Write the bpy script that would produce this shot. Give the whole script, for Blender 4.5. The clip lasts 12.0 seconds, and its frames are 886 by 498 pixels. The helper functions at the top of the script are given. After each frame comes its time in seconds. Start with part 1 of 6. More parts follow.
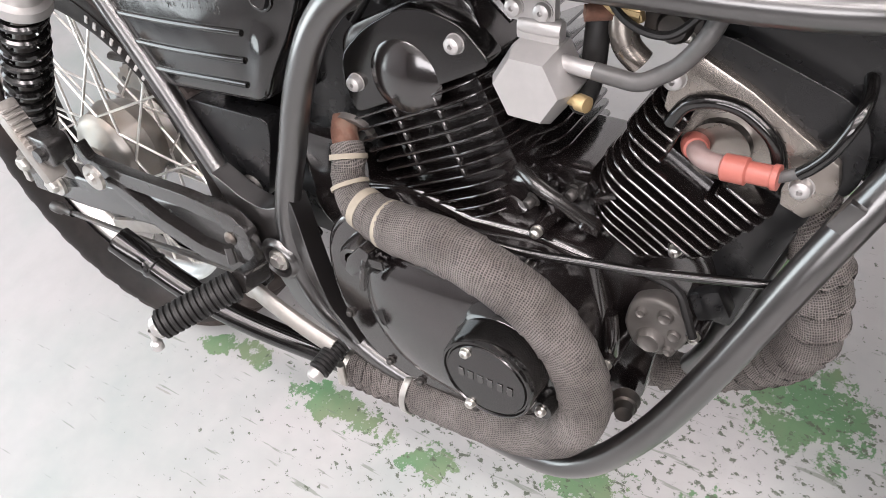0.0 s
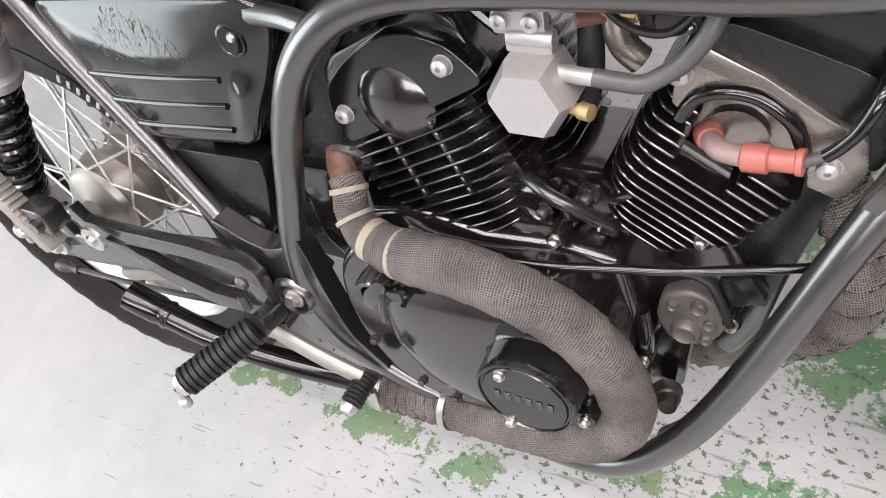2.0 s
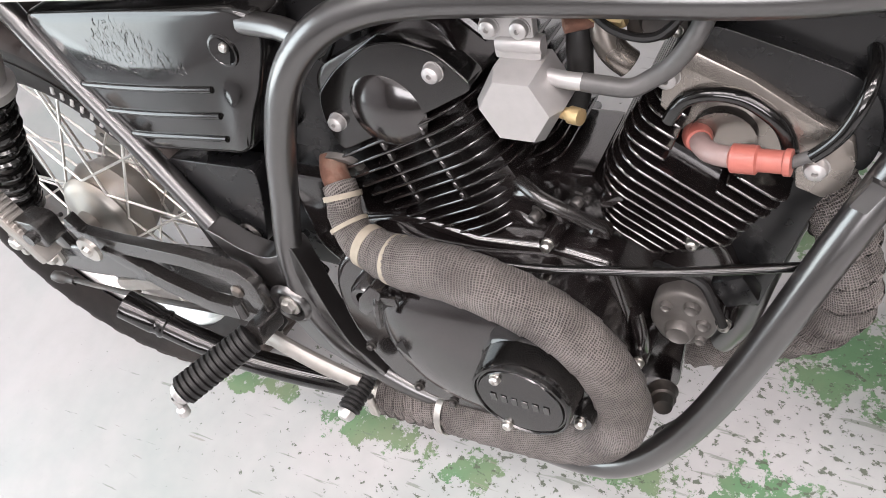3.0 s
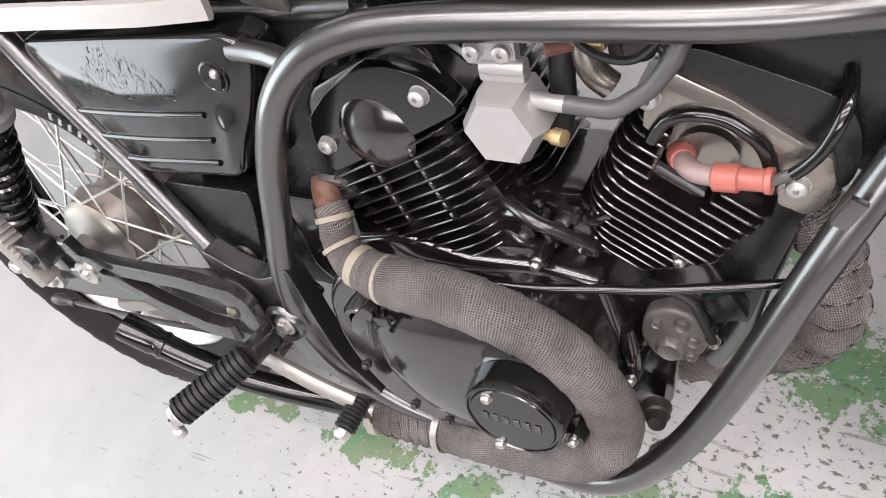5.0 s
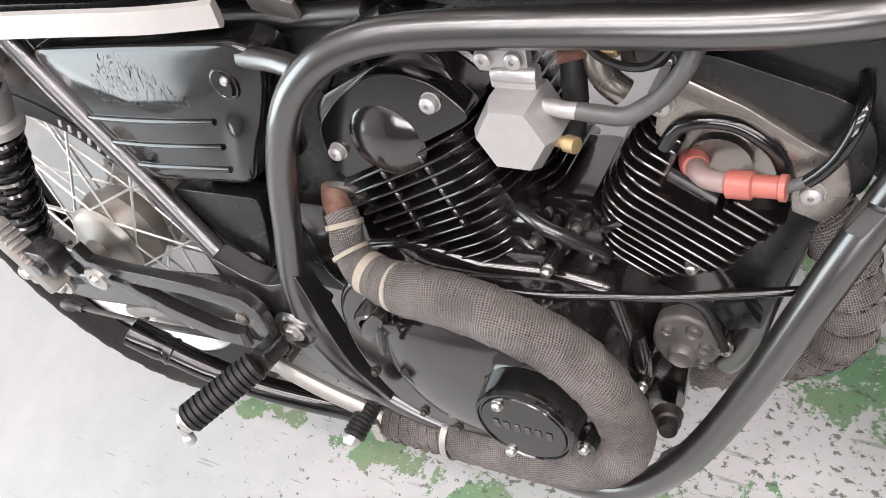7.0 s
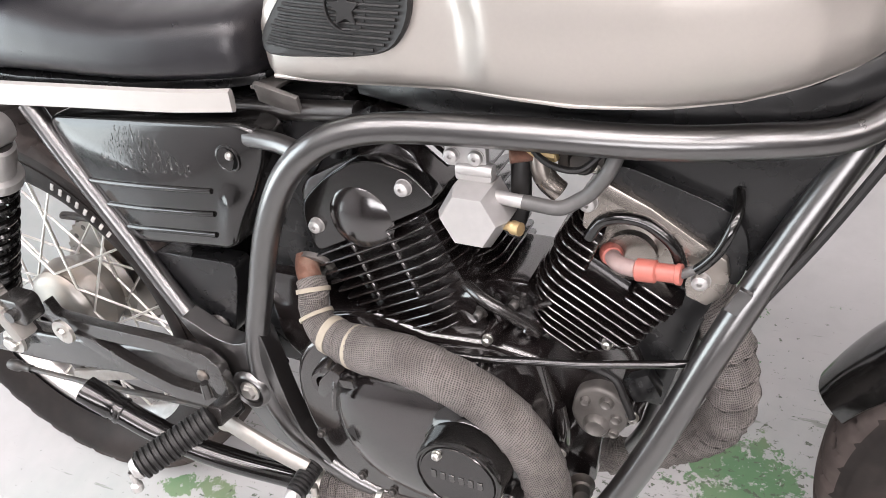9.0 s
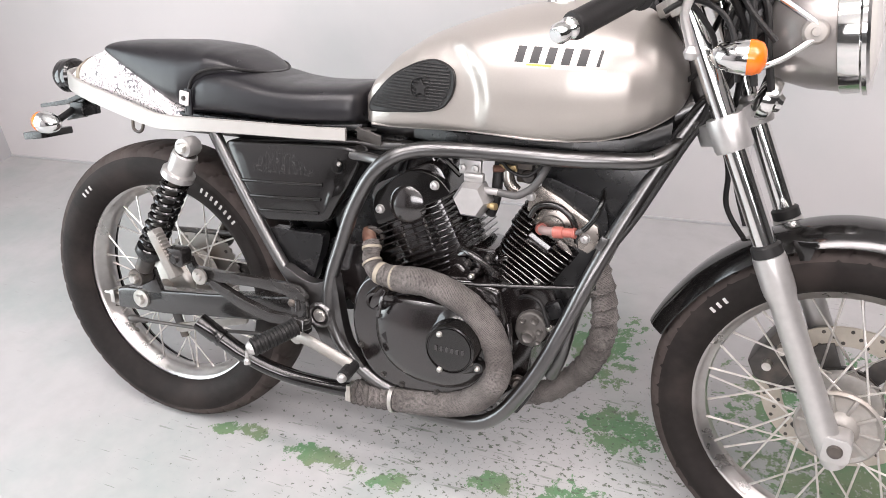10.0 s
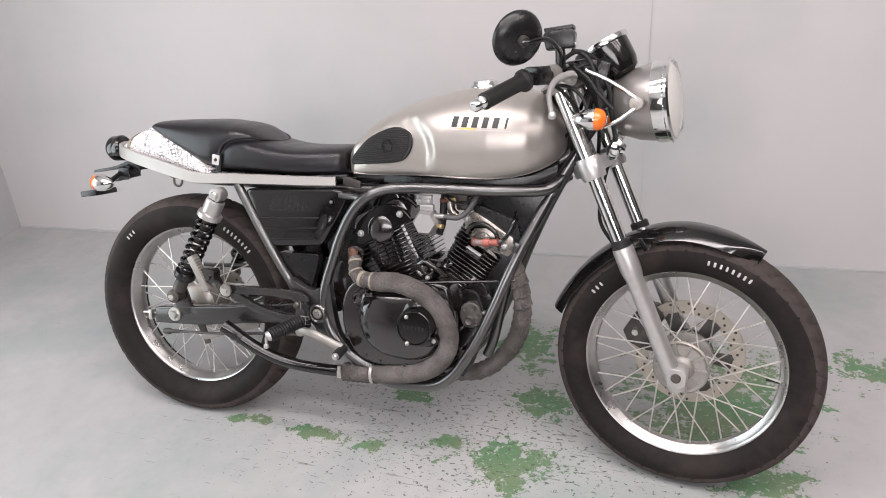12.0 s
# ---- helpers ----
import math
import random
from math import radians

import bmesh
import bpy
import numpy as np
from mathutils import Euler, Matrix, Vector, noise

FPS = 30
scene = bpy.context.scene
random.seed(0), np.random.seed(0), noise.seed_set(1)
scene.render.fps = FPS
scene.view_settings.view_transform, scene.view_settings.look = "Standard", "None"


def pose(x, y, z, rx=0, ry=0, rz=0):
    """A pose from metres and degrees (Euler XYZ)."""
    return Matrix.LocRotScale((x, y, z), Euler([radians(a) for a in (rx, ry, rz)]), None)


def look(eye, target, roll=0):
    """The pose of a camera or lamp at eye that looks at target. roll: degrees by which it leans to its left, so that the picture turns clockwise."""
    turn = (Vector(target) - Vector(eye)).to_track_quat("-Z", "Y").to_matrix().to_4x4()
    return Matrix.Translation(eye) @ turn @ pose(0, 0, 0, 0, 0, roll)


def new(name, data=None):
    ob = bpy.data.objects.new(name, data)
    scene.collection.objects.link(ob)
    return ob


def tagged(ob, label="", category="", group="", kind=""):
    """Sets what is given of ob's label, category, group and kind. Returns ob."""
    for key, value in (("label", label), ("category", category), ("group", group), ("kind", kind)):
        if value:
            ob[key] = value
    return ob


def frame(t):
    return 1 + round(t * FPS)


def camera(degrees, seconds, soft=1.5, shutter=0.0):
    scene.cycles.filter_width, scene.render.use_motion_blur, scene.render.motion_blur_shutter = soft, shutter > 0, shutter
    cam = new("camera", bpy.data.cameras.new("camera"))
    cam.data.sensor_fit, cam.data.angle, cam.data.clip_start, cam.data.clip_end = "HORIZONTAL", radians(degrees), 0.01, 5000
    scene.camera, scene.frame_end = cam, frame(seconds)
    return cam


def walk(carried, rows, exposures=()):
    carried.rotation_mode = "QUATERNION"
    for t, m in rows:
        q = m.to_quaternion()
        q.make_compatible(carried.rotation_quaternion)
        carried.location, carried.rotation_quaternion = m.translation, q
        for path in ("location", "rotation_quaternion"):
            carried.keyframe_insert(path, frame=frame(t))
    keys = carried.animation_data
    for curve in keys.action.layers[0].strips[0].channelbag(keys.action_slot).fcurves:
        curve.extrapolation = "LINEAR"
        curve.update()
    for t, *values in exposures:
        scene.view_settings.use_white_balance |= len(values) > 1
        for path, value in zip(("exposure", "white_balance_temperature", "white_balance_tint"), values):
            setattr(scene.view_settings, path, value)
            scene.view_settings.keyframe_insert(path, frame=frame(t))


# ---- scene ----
cam = camera(61.09, 12.0, soft=0.9)
PATH = [
    (0.0, 0.9567, -0.3209, 0.9965, 38.159, 10.686, 30.727),
    (0.5, 0.9379, -0.2964, 1.0185, 35.897, 14.564, 26.971),
    (1.0, 0.9289, -0.2839, 1.0139, 34.960, 16.009, 25.364),
    (1.5, 0.9303, -0.2761, 1.0105, 34.511, 16.283, 24.814),
    (2.0, 0.9303, -0.2757, 1.0072, 34.252, 16.322, 24.114),
    (2.5, 0.9327, -0.2763, 1.0095, 34.197, 16.439, 23.514),
    (3.0, 0.9341, -0.2765, 1.0102, 34.329, 16.641, 23.138),
    (3.5, 0.9360, -0.2719, 1.0114, 34.513, 16.914, 22.881),
    (5.5, 0.9496, -0.2701, 1.0133, 35.538, 17.497, 22.828),
    (6.0, 0.9458, -0.2702, 1.0129, 35.601, 17.591, 22.814),
    (6.5, 0.9424, -0.2694, 1.0140, 35.646, 17.814, 22.893),
    (8.5, 0.9470, -0.2688, 1.0174, 38.349, 15.912, 23.533),
    (9.0, 0.9711, -0.3816, 1.0706, 45.658, 10.270, 22.723),
    (9.5, 1.0177, -0.6509, 1.1633, 52.151, 5.766, 22.319),
    (10.0, 1.1485, -0.9996, 1.2350, 58.192, 3.564, 22.168),
    (10.5, 1.2456, -1.2508, 1.2998, 61.615, 3.321, 21.338),
    (11.0, 1.3129, -1.5124, 1.3548, 63.197, 3.634, 20.401),
    (11.5, 1.3365, -1.5446, 1.3611, 64.036, 3.546, 19.023),
    (12.0, 1.3363, -1.5271, 1.3665, 64.298, 3.436, 18.011),
]
EXPOSURES = [(0.0, 0.42), (8.3, 0.48), (9.0, 0.62), (9.5, 0.58), (10.0, 0.40), (10.5, 0.18), (11.0, 0.04), (12.0, -0.05)]
walk(cam, [(t, pose(x, y, z, rx, ry, rz)) for t, x, y, z, rx, ry, rz in PATH], EXPOSURES)

# ---- world and light ----
world = bpy.data.worlds.new("world")
scene.world = world
world.use_nodes = True
wn = world.node_tree
sky = wn.nodes.new("ShaderNodeTexSky")
sky.sky_type, sky.sun_disc = "NISHITA", False
sky.sun_elevation, sky.sun_rotation = radians(40), radians(150)
wn.links.new(sky.outputs[0], wn.nodes["Background"].inputs[0])
wn.nodes["Background"].inputs[1].default_value = 0.1


def area_lamp(name, m, sx, sy, watts, colour):
    data = bpy.data.lights.new(name, "AREA")
    data.shape, data.size, data.size_y, data.energy, data.color = "RECTANGLE", sx, sy, watts, colour
    ob = new(name, data)
    ob.matrix_world = m
    return ob


# the room's own axes: x along the back wall, y into it
ROOM = Matrix.Translation((-1.738, 0.995, 0)) @ pose(0, 0, 0, 0, 0, 4.2)
# two fill lamps in made-up wall openings, and unseen rows of ceiling tubes
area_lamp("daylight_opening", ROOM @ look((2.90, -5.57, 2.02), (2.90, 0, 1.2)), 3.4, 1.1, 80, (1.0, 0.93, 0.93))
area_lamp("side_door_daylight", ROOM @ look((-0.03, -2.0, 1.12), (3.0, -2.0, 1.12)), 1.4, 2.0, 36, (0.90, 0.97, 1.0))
# tubes assumed from highlights along the frame; rows set to balance floor and wall
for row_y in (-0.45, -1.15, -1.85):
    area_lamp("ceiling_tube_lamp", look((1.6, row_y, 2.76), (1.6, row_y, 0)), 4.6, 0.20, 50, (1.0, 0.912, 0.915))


# ---- materials ----
def material(name, colour=(0.5, 0.5, 0.5), rough=0.5, metal=0.0, grain=0.0, scale=60.0, bump=0.0, bump_scale=200.0, coat=0.0, stain_or_shade=None, rough_var=0.0, sheen=0.5):
    """A Principled material with variation at two scales: grain (fine) and broad stains (on the wall, painted shade).
    """
    mat = bpy.data.materials.new(name)
    mat.use_nodes = True
    nt = mat.node_tree
    b = nt.nodes["Principled BSDF"]
    b.inputs["Base Color"].default_value = (*colour, 1)
    b.inputs["Roughness"].default_value = rough
    b.inputs["Metallic"].default_value = metal
    b.inputs["Coat Weight"].default_value = coat
    b.inputs["Specular IOR Level"].default_value = sheen
    b.inputs["Coat Roughness"].default_value = max(0.05, rough * 0.6)
    tc = nt.nodes.new("ShaderNodeTexCoord")
    if grain or stain_or_shade:
        n1 = nt.nodes.new("ShaderNodeTexNoise")
        n1.inputs["Scale"].default_value, n1.inputs["Detail"].default_value = scale, 5
        nt.links.new(tc.outputs["Object"], n1.inputs["Vector"])
        mix = nt.nodes.new("ShaderNodeMix")
        mix.data_type = "RGBA"
        mix.inputs["A"].default_value = (*[c * (1 - grain) for c in colour], 1)
        mix.inputs["B"].default_value = (*[min(1, c * (1 + grain)) for c in colour], 1)
        nt.links.new(n1.outputs["Fac"], mix.inputs["Factor"])
        out = mix.outputs["Result"]
        if stain_or_shade:
            n2 = nt.nodes.new("ShaderNodeTexNoise")
            n2.inputs["Scale"].default_value, n2.inputs["Detail"].default_value = stain_or_shade[1], 6
            nt.links.new(tc.outputs["Object"], n2.inputs["Vector"])
            ramp = nt.nodes.new("ShaderNodeMapRange")
            ramp.inputs["From Min"].default_value, ramp.inputs["From Max"].default_value = 0.48, 0.72
            ramp.inputs["To Max"].default_value = stain_or_shade[2]
            nt.links.new(n2.outputs["Fac"], ramp.inputs["Value"])
            mx = nt.nodes.new("ShaderNodeMix")
            mx.data_type = "RGBA"
            mx.inputs["B"].default_value = (*stain_or_shade[0], 1)
            nt.links.new(ramp.outputs["Result"], mx.inputs["Factor"])
            nt.links.new(out, mx.inputs["A"])
            out = mx.outputs["Result"]
        nt.links.new(out, b.inputs["Base Color"])
    if rough_var:
        n3 = nt.nodes.new("ShaderNodeTexNoise")
        n3.inputs["Scale"].default_value, n3.inputs["Detail"].default_value = scale * 0.4, 4
        nt.links.new(tc.outputs["Object"], n3.inputs["Vector"])
        mr = nt.nodes.new("ShaderNodeMapRange")
        mr.inputs["To Min"].default_value, mr.inputs["To Max"].default_value = max(0.02, rough - rough_var), rough + rough_var
        nt.links.new(n3.outputs["Fac"], mr.inputs["Value"])
        nt.links.new(mr.outputs["Result"], b.inputs["Roughness"])
    if bump:
        n4 = nt.nodes.new("ShaderNodeTexNoise")
        n4.inputs["Scale"].default_value, n4.inputs["Detail"].default_value = bump_scale, 3
        nt.links.new(tc.outputs["Object"], n4.inputs["Vector"])
        bp = nt.nodes.new("ShaderNodeBump")
        bp.inputs["Strength"].default_value, bp.inputs["Distance"].default_value = bump, 0.001
        nt.links.new(n4.outputs["Fac"], bp.inputs["Height"])
        nt.links.new(bp.outputs["Normal"], b.inputs["Normal"])
    return mat


black_frame = material("black_frame_paint", (0.010, 0.0090, 0.0088), 0.29, 0.0, 0.2, 90, 0.10, 45, 0.8, ((0.024, 0.021, 0.020), 9, 0.2), 0.03, sheen=1.0)
black_frame.node_tree.nodes["Principled BSDF"].inputs["IOR"].default_value = 1.6
black_gloss = material("black_gloss_paint", (0.005, 0.0047, 0.0046), 0.13, 0, 0.2, 60, 0.03, 200, 0.3, ((0.012, 0.0105, 0.0102), 14, 0.3), 0.06, sheen=0.6)
black_engine = material("black_engine_paint", (0.008, 0.0064, 0.0064), 0.17, 0, 0.4, 120, 0.05, 400, 0.5, ((0.026, 0.021, 0.020), 16, 0.3), 0.07, sheen=1.0)
black_plastic = material("black_plastic", (0.008, 0.008, 0.0085), 0.28, 0, 0.2, 80, 0.06, 500, 0, None, 0.06, sheen=0.5)
black_rubber = material("black_rubber", (0.012, 0.0115, 0.0115), 0.5, 0, 0.3, 150, 0.15, 900, sheen=0.35)
tyre_rubber = material("tyre_rubber", (0.0150, 0.0126, 0.0119), 0.56, 0, 0.35, 70, 0.2, 700, 0, ((0.040, 0.032, 0.029), 11, 0.5), sheen=0.12)
chrome = material("chrome", (0.82, 0.82, 0.81), 0.10, 1.0, 0.06, 40, 0, 1, 0, None, 0.04)
steel = material("zinc_steel", (0.62, 0.6, 0.57), 0.34, 1.0, 0.2, 120, 0.08, 500, 0, ((0.35, 0.27, 0.2), 20, 0.35), 0.08)
alloy_rim = material("alloy_rim", (0.44, 0.43, 0.42), 0.30, 1.0, 0.15, 60, 0.05, 400, 0, ((0.30, 0.27, 0.25), 18, 0.5), 0.1)
spoke_steel = material("spoke_steel", (0.74, 0.72, 0.69), 0.38, 1.0, 0.2, 80, 0, 1, 0, ((0.25, 0.2, 0.17), 25, 0.5), 0.1)
cast_grey = material("worn_cast_grey", (0.13, 0.122, 0.115), 0.42, 0.4, 0.3, 90, 0.12, 500, 0, ((0.05, 0.045, 0.04), 22, 0.5), 0.1)
strap_cream = material("cream_fibre_strap", (0.27, 0.24, 0.19), 0.75, 0.0, 0.2, 160, 0.2, 700)
tread_rubber = material("dusty_tread_rubber", (0.050, 0.041, 0.038), 0.70, 0, 0.4, 60, 0.2, 500, 0, ((0.075, 0.060, 0.055), 10, 0.5), sheen=0.12)
alloy_satin = material("alloy_satin_paint", (0.52, 0.51, 0.50), 0.36, 0.75, 0.12, 80, 0.06, 600, 0.2, None, 0.06)
alloy_cast = material("alloy_cast", (0.33, 0.315, 0.295), 0.5, 0.6, 0.2, 100, 0.2, 800, 0, ((0.25, 0.2, 0.16), 25, 0.5), 0.1)
disc_steel = material("brake_disc_steel", (0.47, 0.43, 0.37), 0.5, 0.55, 0.15, 90, 0.05, 600, 0, ((0.4, 0.36, 0.3), 20, 0.4), 0.08)
dark_metal = material("dark_grey_metal", (0.07, 0.066, 0.063), 0.42, 0.6, 0.3, 90, 0.1, 500, 0, ((0.25, 0.2, 0.16), 22, 0.35), 0.1)
bracket_grey = material("bracket_grey_paint", (0.020, 0.0185, 0.018), 0.26, 0.25, 0.3, 90, 0.04, 400, 0.5, ((0.05, 0.043, 0.038), 12, 0.2), 0.05, sheen=1.0)
tank_silver = material("champagne_silver_paint", (0.45, 0.418, 0.388), 0.37, 0.72, 0.03, 300, 0, 1, 0.3, None, 0.02)
lamp_silver = material("warm_grey_metallic_paint", (0.36, 0.34, 0.325), 0.30, 0.7, 0.04, 300, 0, 1, 0.4, None, 0.03)
seat_vinyl = material("black_seat_vinyl", (0.010, 0.0095, 0.0115), 0.31, 0, 0.25, 140, 0.25, 900, 0, None, 0.08)
rail_paint = material("pale_grey_rail_paint", (0.39, 0.378, 0.36), 0.42, 0.25, 0.05, 60, 0.05, 400, 0.1, None, 0.05)
orange_glass = material("orange_lens", (0.85, 0.17, 0.01), 0.15, 0, 0.15, 300, 0.2, 500, 0.6)
red_glass = material("red_lens", (0.62, 0.05, 0.035), 0.12, 0, 0.15, 300, 0.1, 500, 0.6)
cap_red = material("red_plug_cap", (0.35, 0.108, 0.085), 0.42, 0, 0.15, 120, 0.1, 500, 0, None, 0.06)
cap_grey = material("pink_grey_plug_cap", (0.25, 0.18, 0.17), 0.42, 0, 0.15, 120, 0.1, 500)
plate_metal = material("burnished_grey_metal", (0.30, 0.275, 0.25), 0.27, 0.85, 0.15, 60, 0.04, 500, 0.2, ((0.16, 0.12, 0.10), 20, 0.4), 0.06)
brass = material("brass", (0.48, 0.36, 0.19), 0.42, 0.7, 0.2, 120, 0, 1, 0, None, 0.08)
rust = material("rusty_steel", (0.13, 0.062, 0.042), 0.85, 0.1, 0.6, 120, 0.6, 300, 0, ((0.24, 0.17, 0.13), 55, 0.7))
pump_alloy = material("bright_pump_alloy", (0.43, 0.42, 0.415), 0.38, 0.55, 0.08, 120, 0.08, 700, 0, None, 0.06)
grey_hose = material("grey_hose", (0.075, 0.073, 0.072), 0.42, 0, 0.3, 90, 0.1, 500)
# near-black that paints the shade inside the side cover's fixing hole
recess_shade = material("deep_matt_black", (0.002, 0.002, 0.002), 0.9, 0, 0.2, 100, sheen=0.05)
white_mark = material("white_marking", (0.48, 0.47, 0.46), 0.6, 0, 0.15, 150)
dark_mark = material("black_marking", (0.02, 0.02, 0.02), 0.4, 0, 0.2, 150)
yellow_mark = material("yellow_marking", (0.72, 0.5, 0.06), 0.45, 0, 0.1, 150)
pale_panel = material("hub_panel_alloy", (0.30, 0.285, 0.265), 0.42, 0.8, 0.15, 50, 0.08, 300, 0, ((0.33, 0.25, 0.19), 16, 0.5), 0.1)
lens_white = material("headlamp_glass", (0.58, 0.565, 0.53), 0.16, 0.0, 0.05, 200, 0.1, 90, 0.8)


def wrap_material():
    """Woven exhaust wrap: the weave runs along the pipe's own length and girth."""
    mat = material("exhaust_wrap", (0.17, 0.145, 0.125), 0.9)
    nt = mat.node_tree
    b = nt.nodes["Principled BSDF"]
    uv = nt.nodes.new("ShaderNodeUVMap")
    sep = nt.nodes.new("ShaderNodeSeparateXYZ")
    wob = nt.nodes.new("ShaderNodeTexNoise")
    wob.inputs["Scale"].default_value, wob.inputs["Detail"].default_value = 40, 4
    tc0 = nt.nodes.new("ShaderNodeTexCoord")
    nt.links.new(tc0.outputs["Object"], wob.inputs["Vector"])
    shift = nt.nodes.new("ShaderNodeVectorMath"); shift.operation = "MULTIPLY_ADD"
    shift.inputs[1].default_value = (0.0065, 0.0065, 0)
    nt.links.new(wob.outputs["Color"], shift.inputs[0]); nt.links.new(uv.outputs[0], shift.inputs[2])
    nt.links.new(shift.outputs[0], sep.inputs[0])

    def wave(sock, k, other, slant):
        a = nt.nodes.new("ShaderNodeMath"); a.operation = "MULTIPLY_ADD"
        a.inputs[1].default_value = slant
        nt.links.new(other, a.inputs[0]); nt.links.new(sock, a.inputs[2])
        m = nt.nodes.new("ShaderNodeMath"); m.operation = "MULTIPLY"; m.inputs[1].default_value = k
        nt.links.new(a.outputs[0], m.inputs[0])
        s = nt.nodes.new("ShaderNodeMath"); s.operation = "SINE"
        nt.links.new(m.outputs[0], s.inputs[0])
        return s.outputs[0]
    w1 = wave(sep.outputs["X"], 2 * math.pi / 0.0023, sep.outputs["Y"], 0.15)
    w2 = wave(sep.outputs["Y"], 2 * math.pi / 0.0021, sep.outputs["X"], -0.15)
    mul = nt.nodes.new("ShaderNodeMath"); mul.operation = "MAXIMUM"
    nt.links.new(w1, mul.inputs[0]); nt.links.new(w2, mul.inputs[1])
    tc = nt.nodes.new("ShaderNodeTexCoord")
    n = nt.nodes.new("ShaderNodeTexNoise")
    n.inputs["Scale"].default_value, n.inputs["Detail"].default_value = 22, 6
    nt.links.new(tc.outputs["Object"], n.inputs["Vector"])
    ramp = nt.nodes.new("ShaderNodeValToRGB")
    ramp.color_ramp.elements[0].position, ramp.color_ramp.elements[0].color = 0.3, (0.115, 0.103, 0.096, 1)
    ramp.color_ramp.elements[1].position, ramp.color_ramp.elements[1].color = 0.75, (0.270, 0.246, 0.232, 1)
    nt.links.new(n.outputs["Fac"], ramp.inputs[0])
    mr = nt.nodes.new("ShaderNodeMapRange")
    mr.inputs["From Min"].default_value, mr.inputs["From Max"].default_value = -0.5, 0.75
    mr.inputs["To Min"].default_value, mr.inputs["To Max"].default_value = 0.28, 1.10
    # threads fray and fade unevenly; the tape's edge laps over itself every 26 mm
    fray = nt.nodes.new("ShaderNodeTexNoise")
    fray.inputs["Scale"].default_value, fray.inputs["Detail"].default_value = 260, 3
    nt.links.new(tc.outputs["Object"], fray.inputs["Vector"])
    worn = nt.nodes.new("ShaderNodeMath"); worn.operation = "MULTIPLY_ADD"
    worn.inputs[1].default_value = 2.4
    nt.links.new(fray.outputs["Fac"], worn.inputs[0])
    lower = nt.nodes.new("ShaderNodeMath"); lower.operation = "SUBTRACT"; lower.inputs[1].default_value = 1.2
    nt.links.new(mul.outputs[0], lower.inputs[0])
    nt.links.new(lower.outputs[0], worn.inputs[2])
    nt.links.new(worn.outputs[0], mr.inputs["Value"])
    turn = nt.nodes.new("ShaderNodeMath"); turn.operation = "MULTIPLY_ADD"; turn.inputs[1].default_value = 0.22
    nt.links.new(sep.outputs["Y"], turn.inputs[0]); nt.links.new(sep.outputs["X"], turn.inputs[2])
    lap = nt.nodes.new("ShaderNodeMath"); lap.operation = "DIVIDE"; lap.inputs[1].default_value = 0.026
    nt.links.new(turn.outputs[0], lap.inputs[0])
    edge = nt.nodes.new("ShaderNodeMath"); edge.operation = "FRACT"
    nt.links.new(lap.outputs[0], edge.inputs[0])
    height = nt.nodes.new("ShaderNodeMath"); height.operation = "MULTIPLY_ADD"; height.inputs[1].default_value = 1.3
    nt.links.new(edge.outputs[0], height.inputs[0]); nt.links.new(worn.outputs[0], height.inputs[2])
    mx = nt.nodes.new("ShaderNodeVectorMath"); mx.operation = "SCALE"
    nt.links.new(ramp.outputs[0], mx.inputs[0]); nt.links.new(mr.outputs[0], mx.inputs["Scale"])
    nt.links.new(mx.outputs[0], b.inputs["Base Color"])
    bp = nt.nodes.new("ShaderNodeBump")
    bp.inputs["Strength"].default_value, bp.inputs["Distance"].default_value = 0.9, 0.0012
    nt.links.new(height.outputs[0], bp.inputs["Height"])
    nt.links.new(bp.outputs["Normal"], b.inputs["Normal"])
    return mat


wrap = wrap_material()


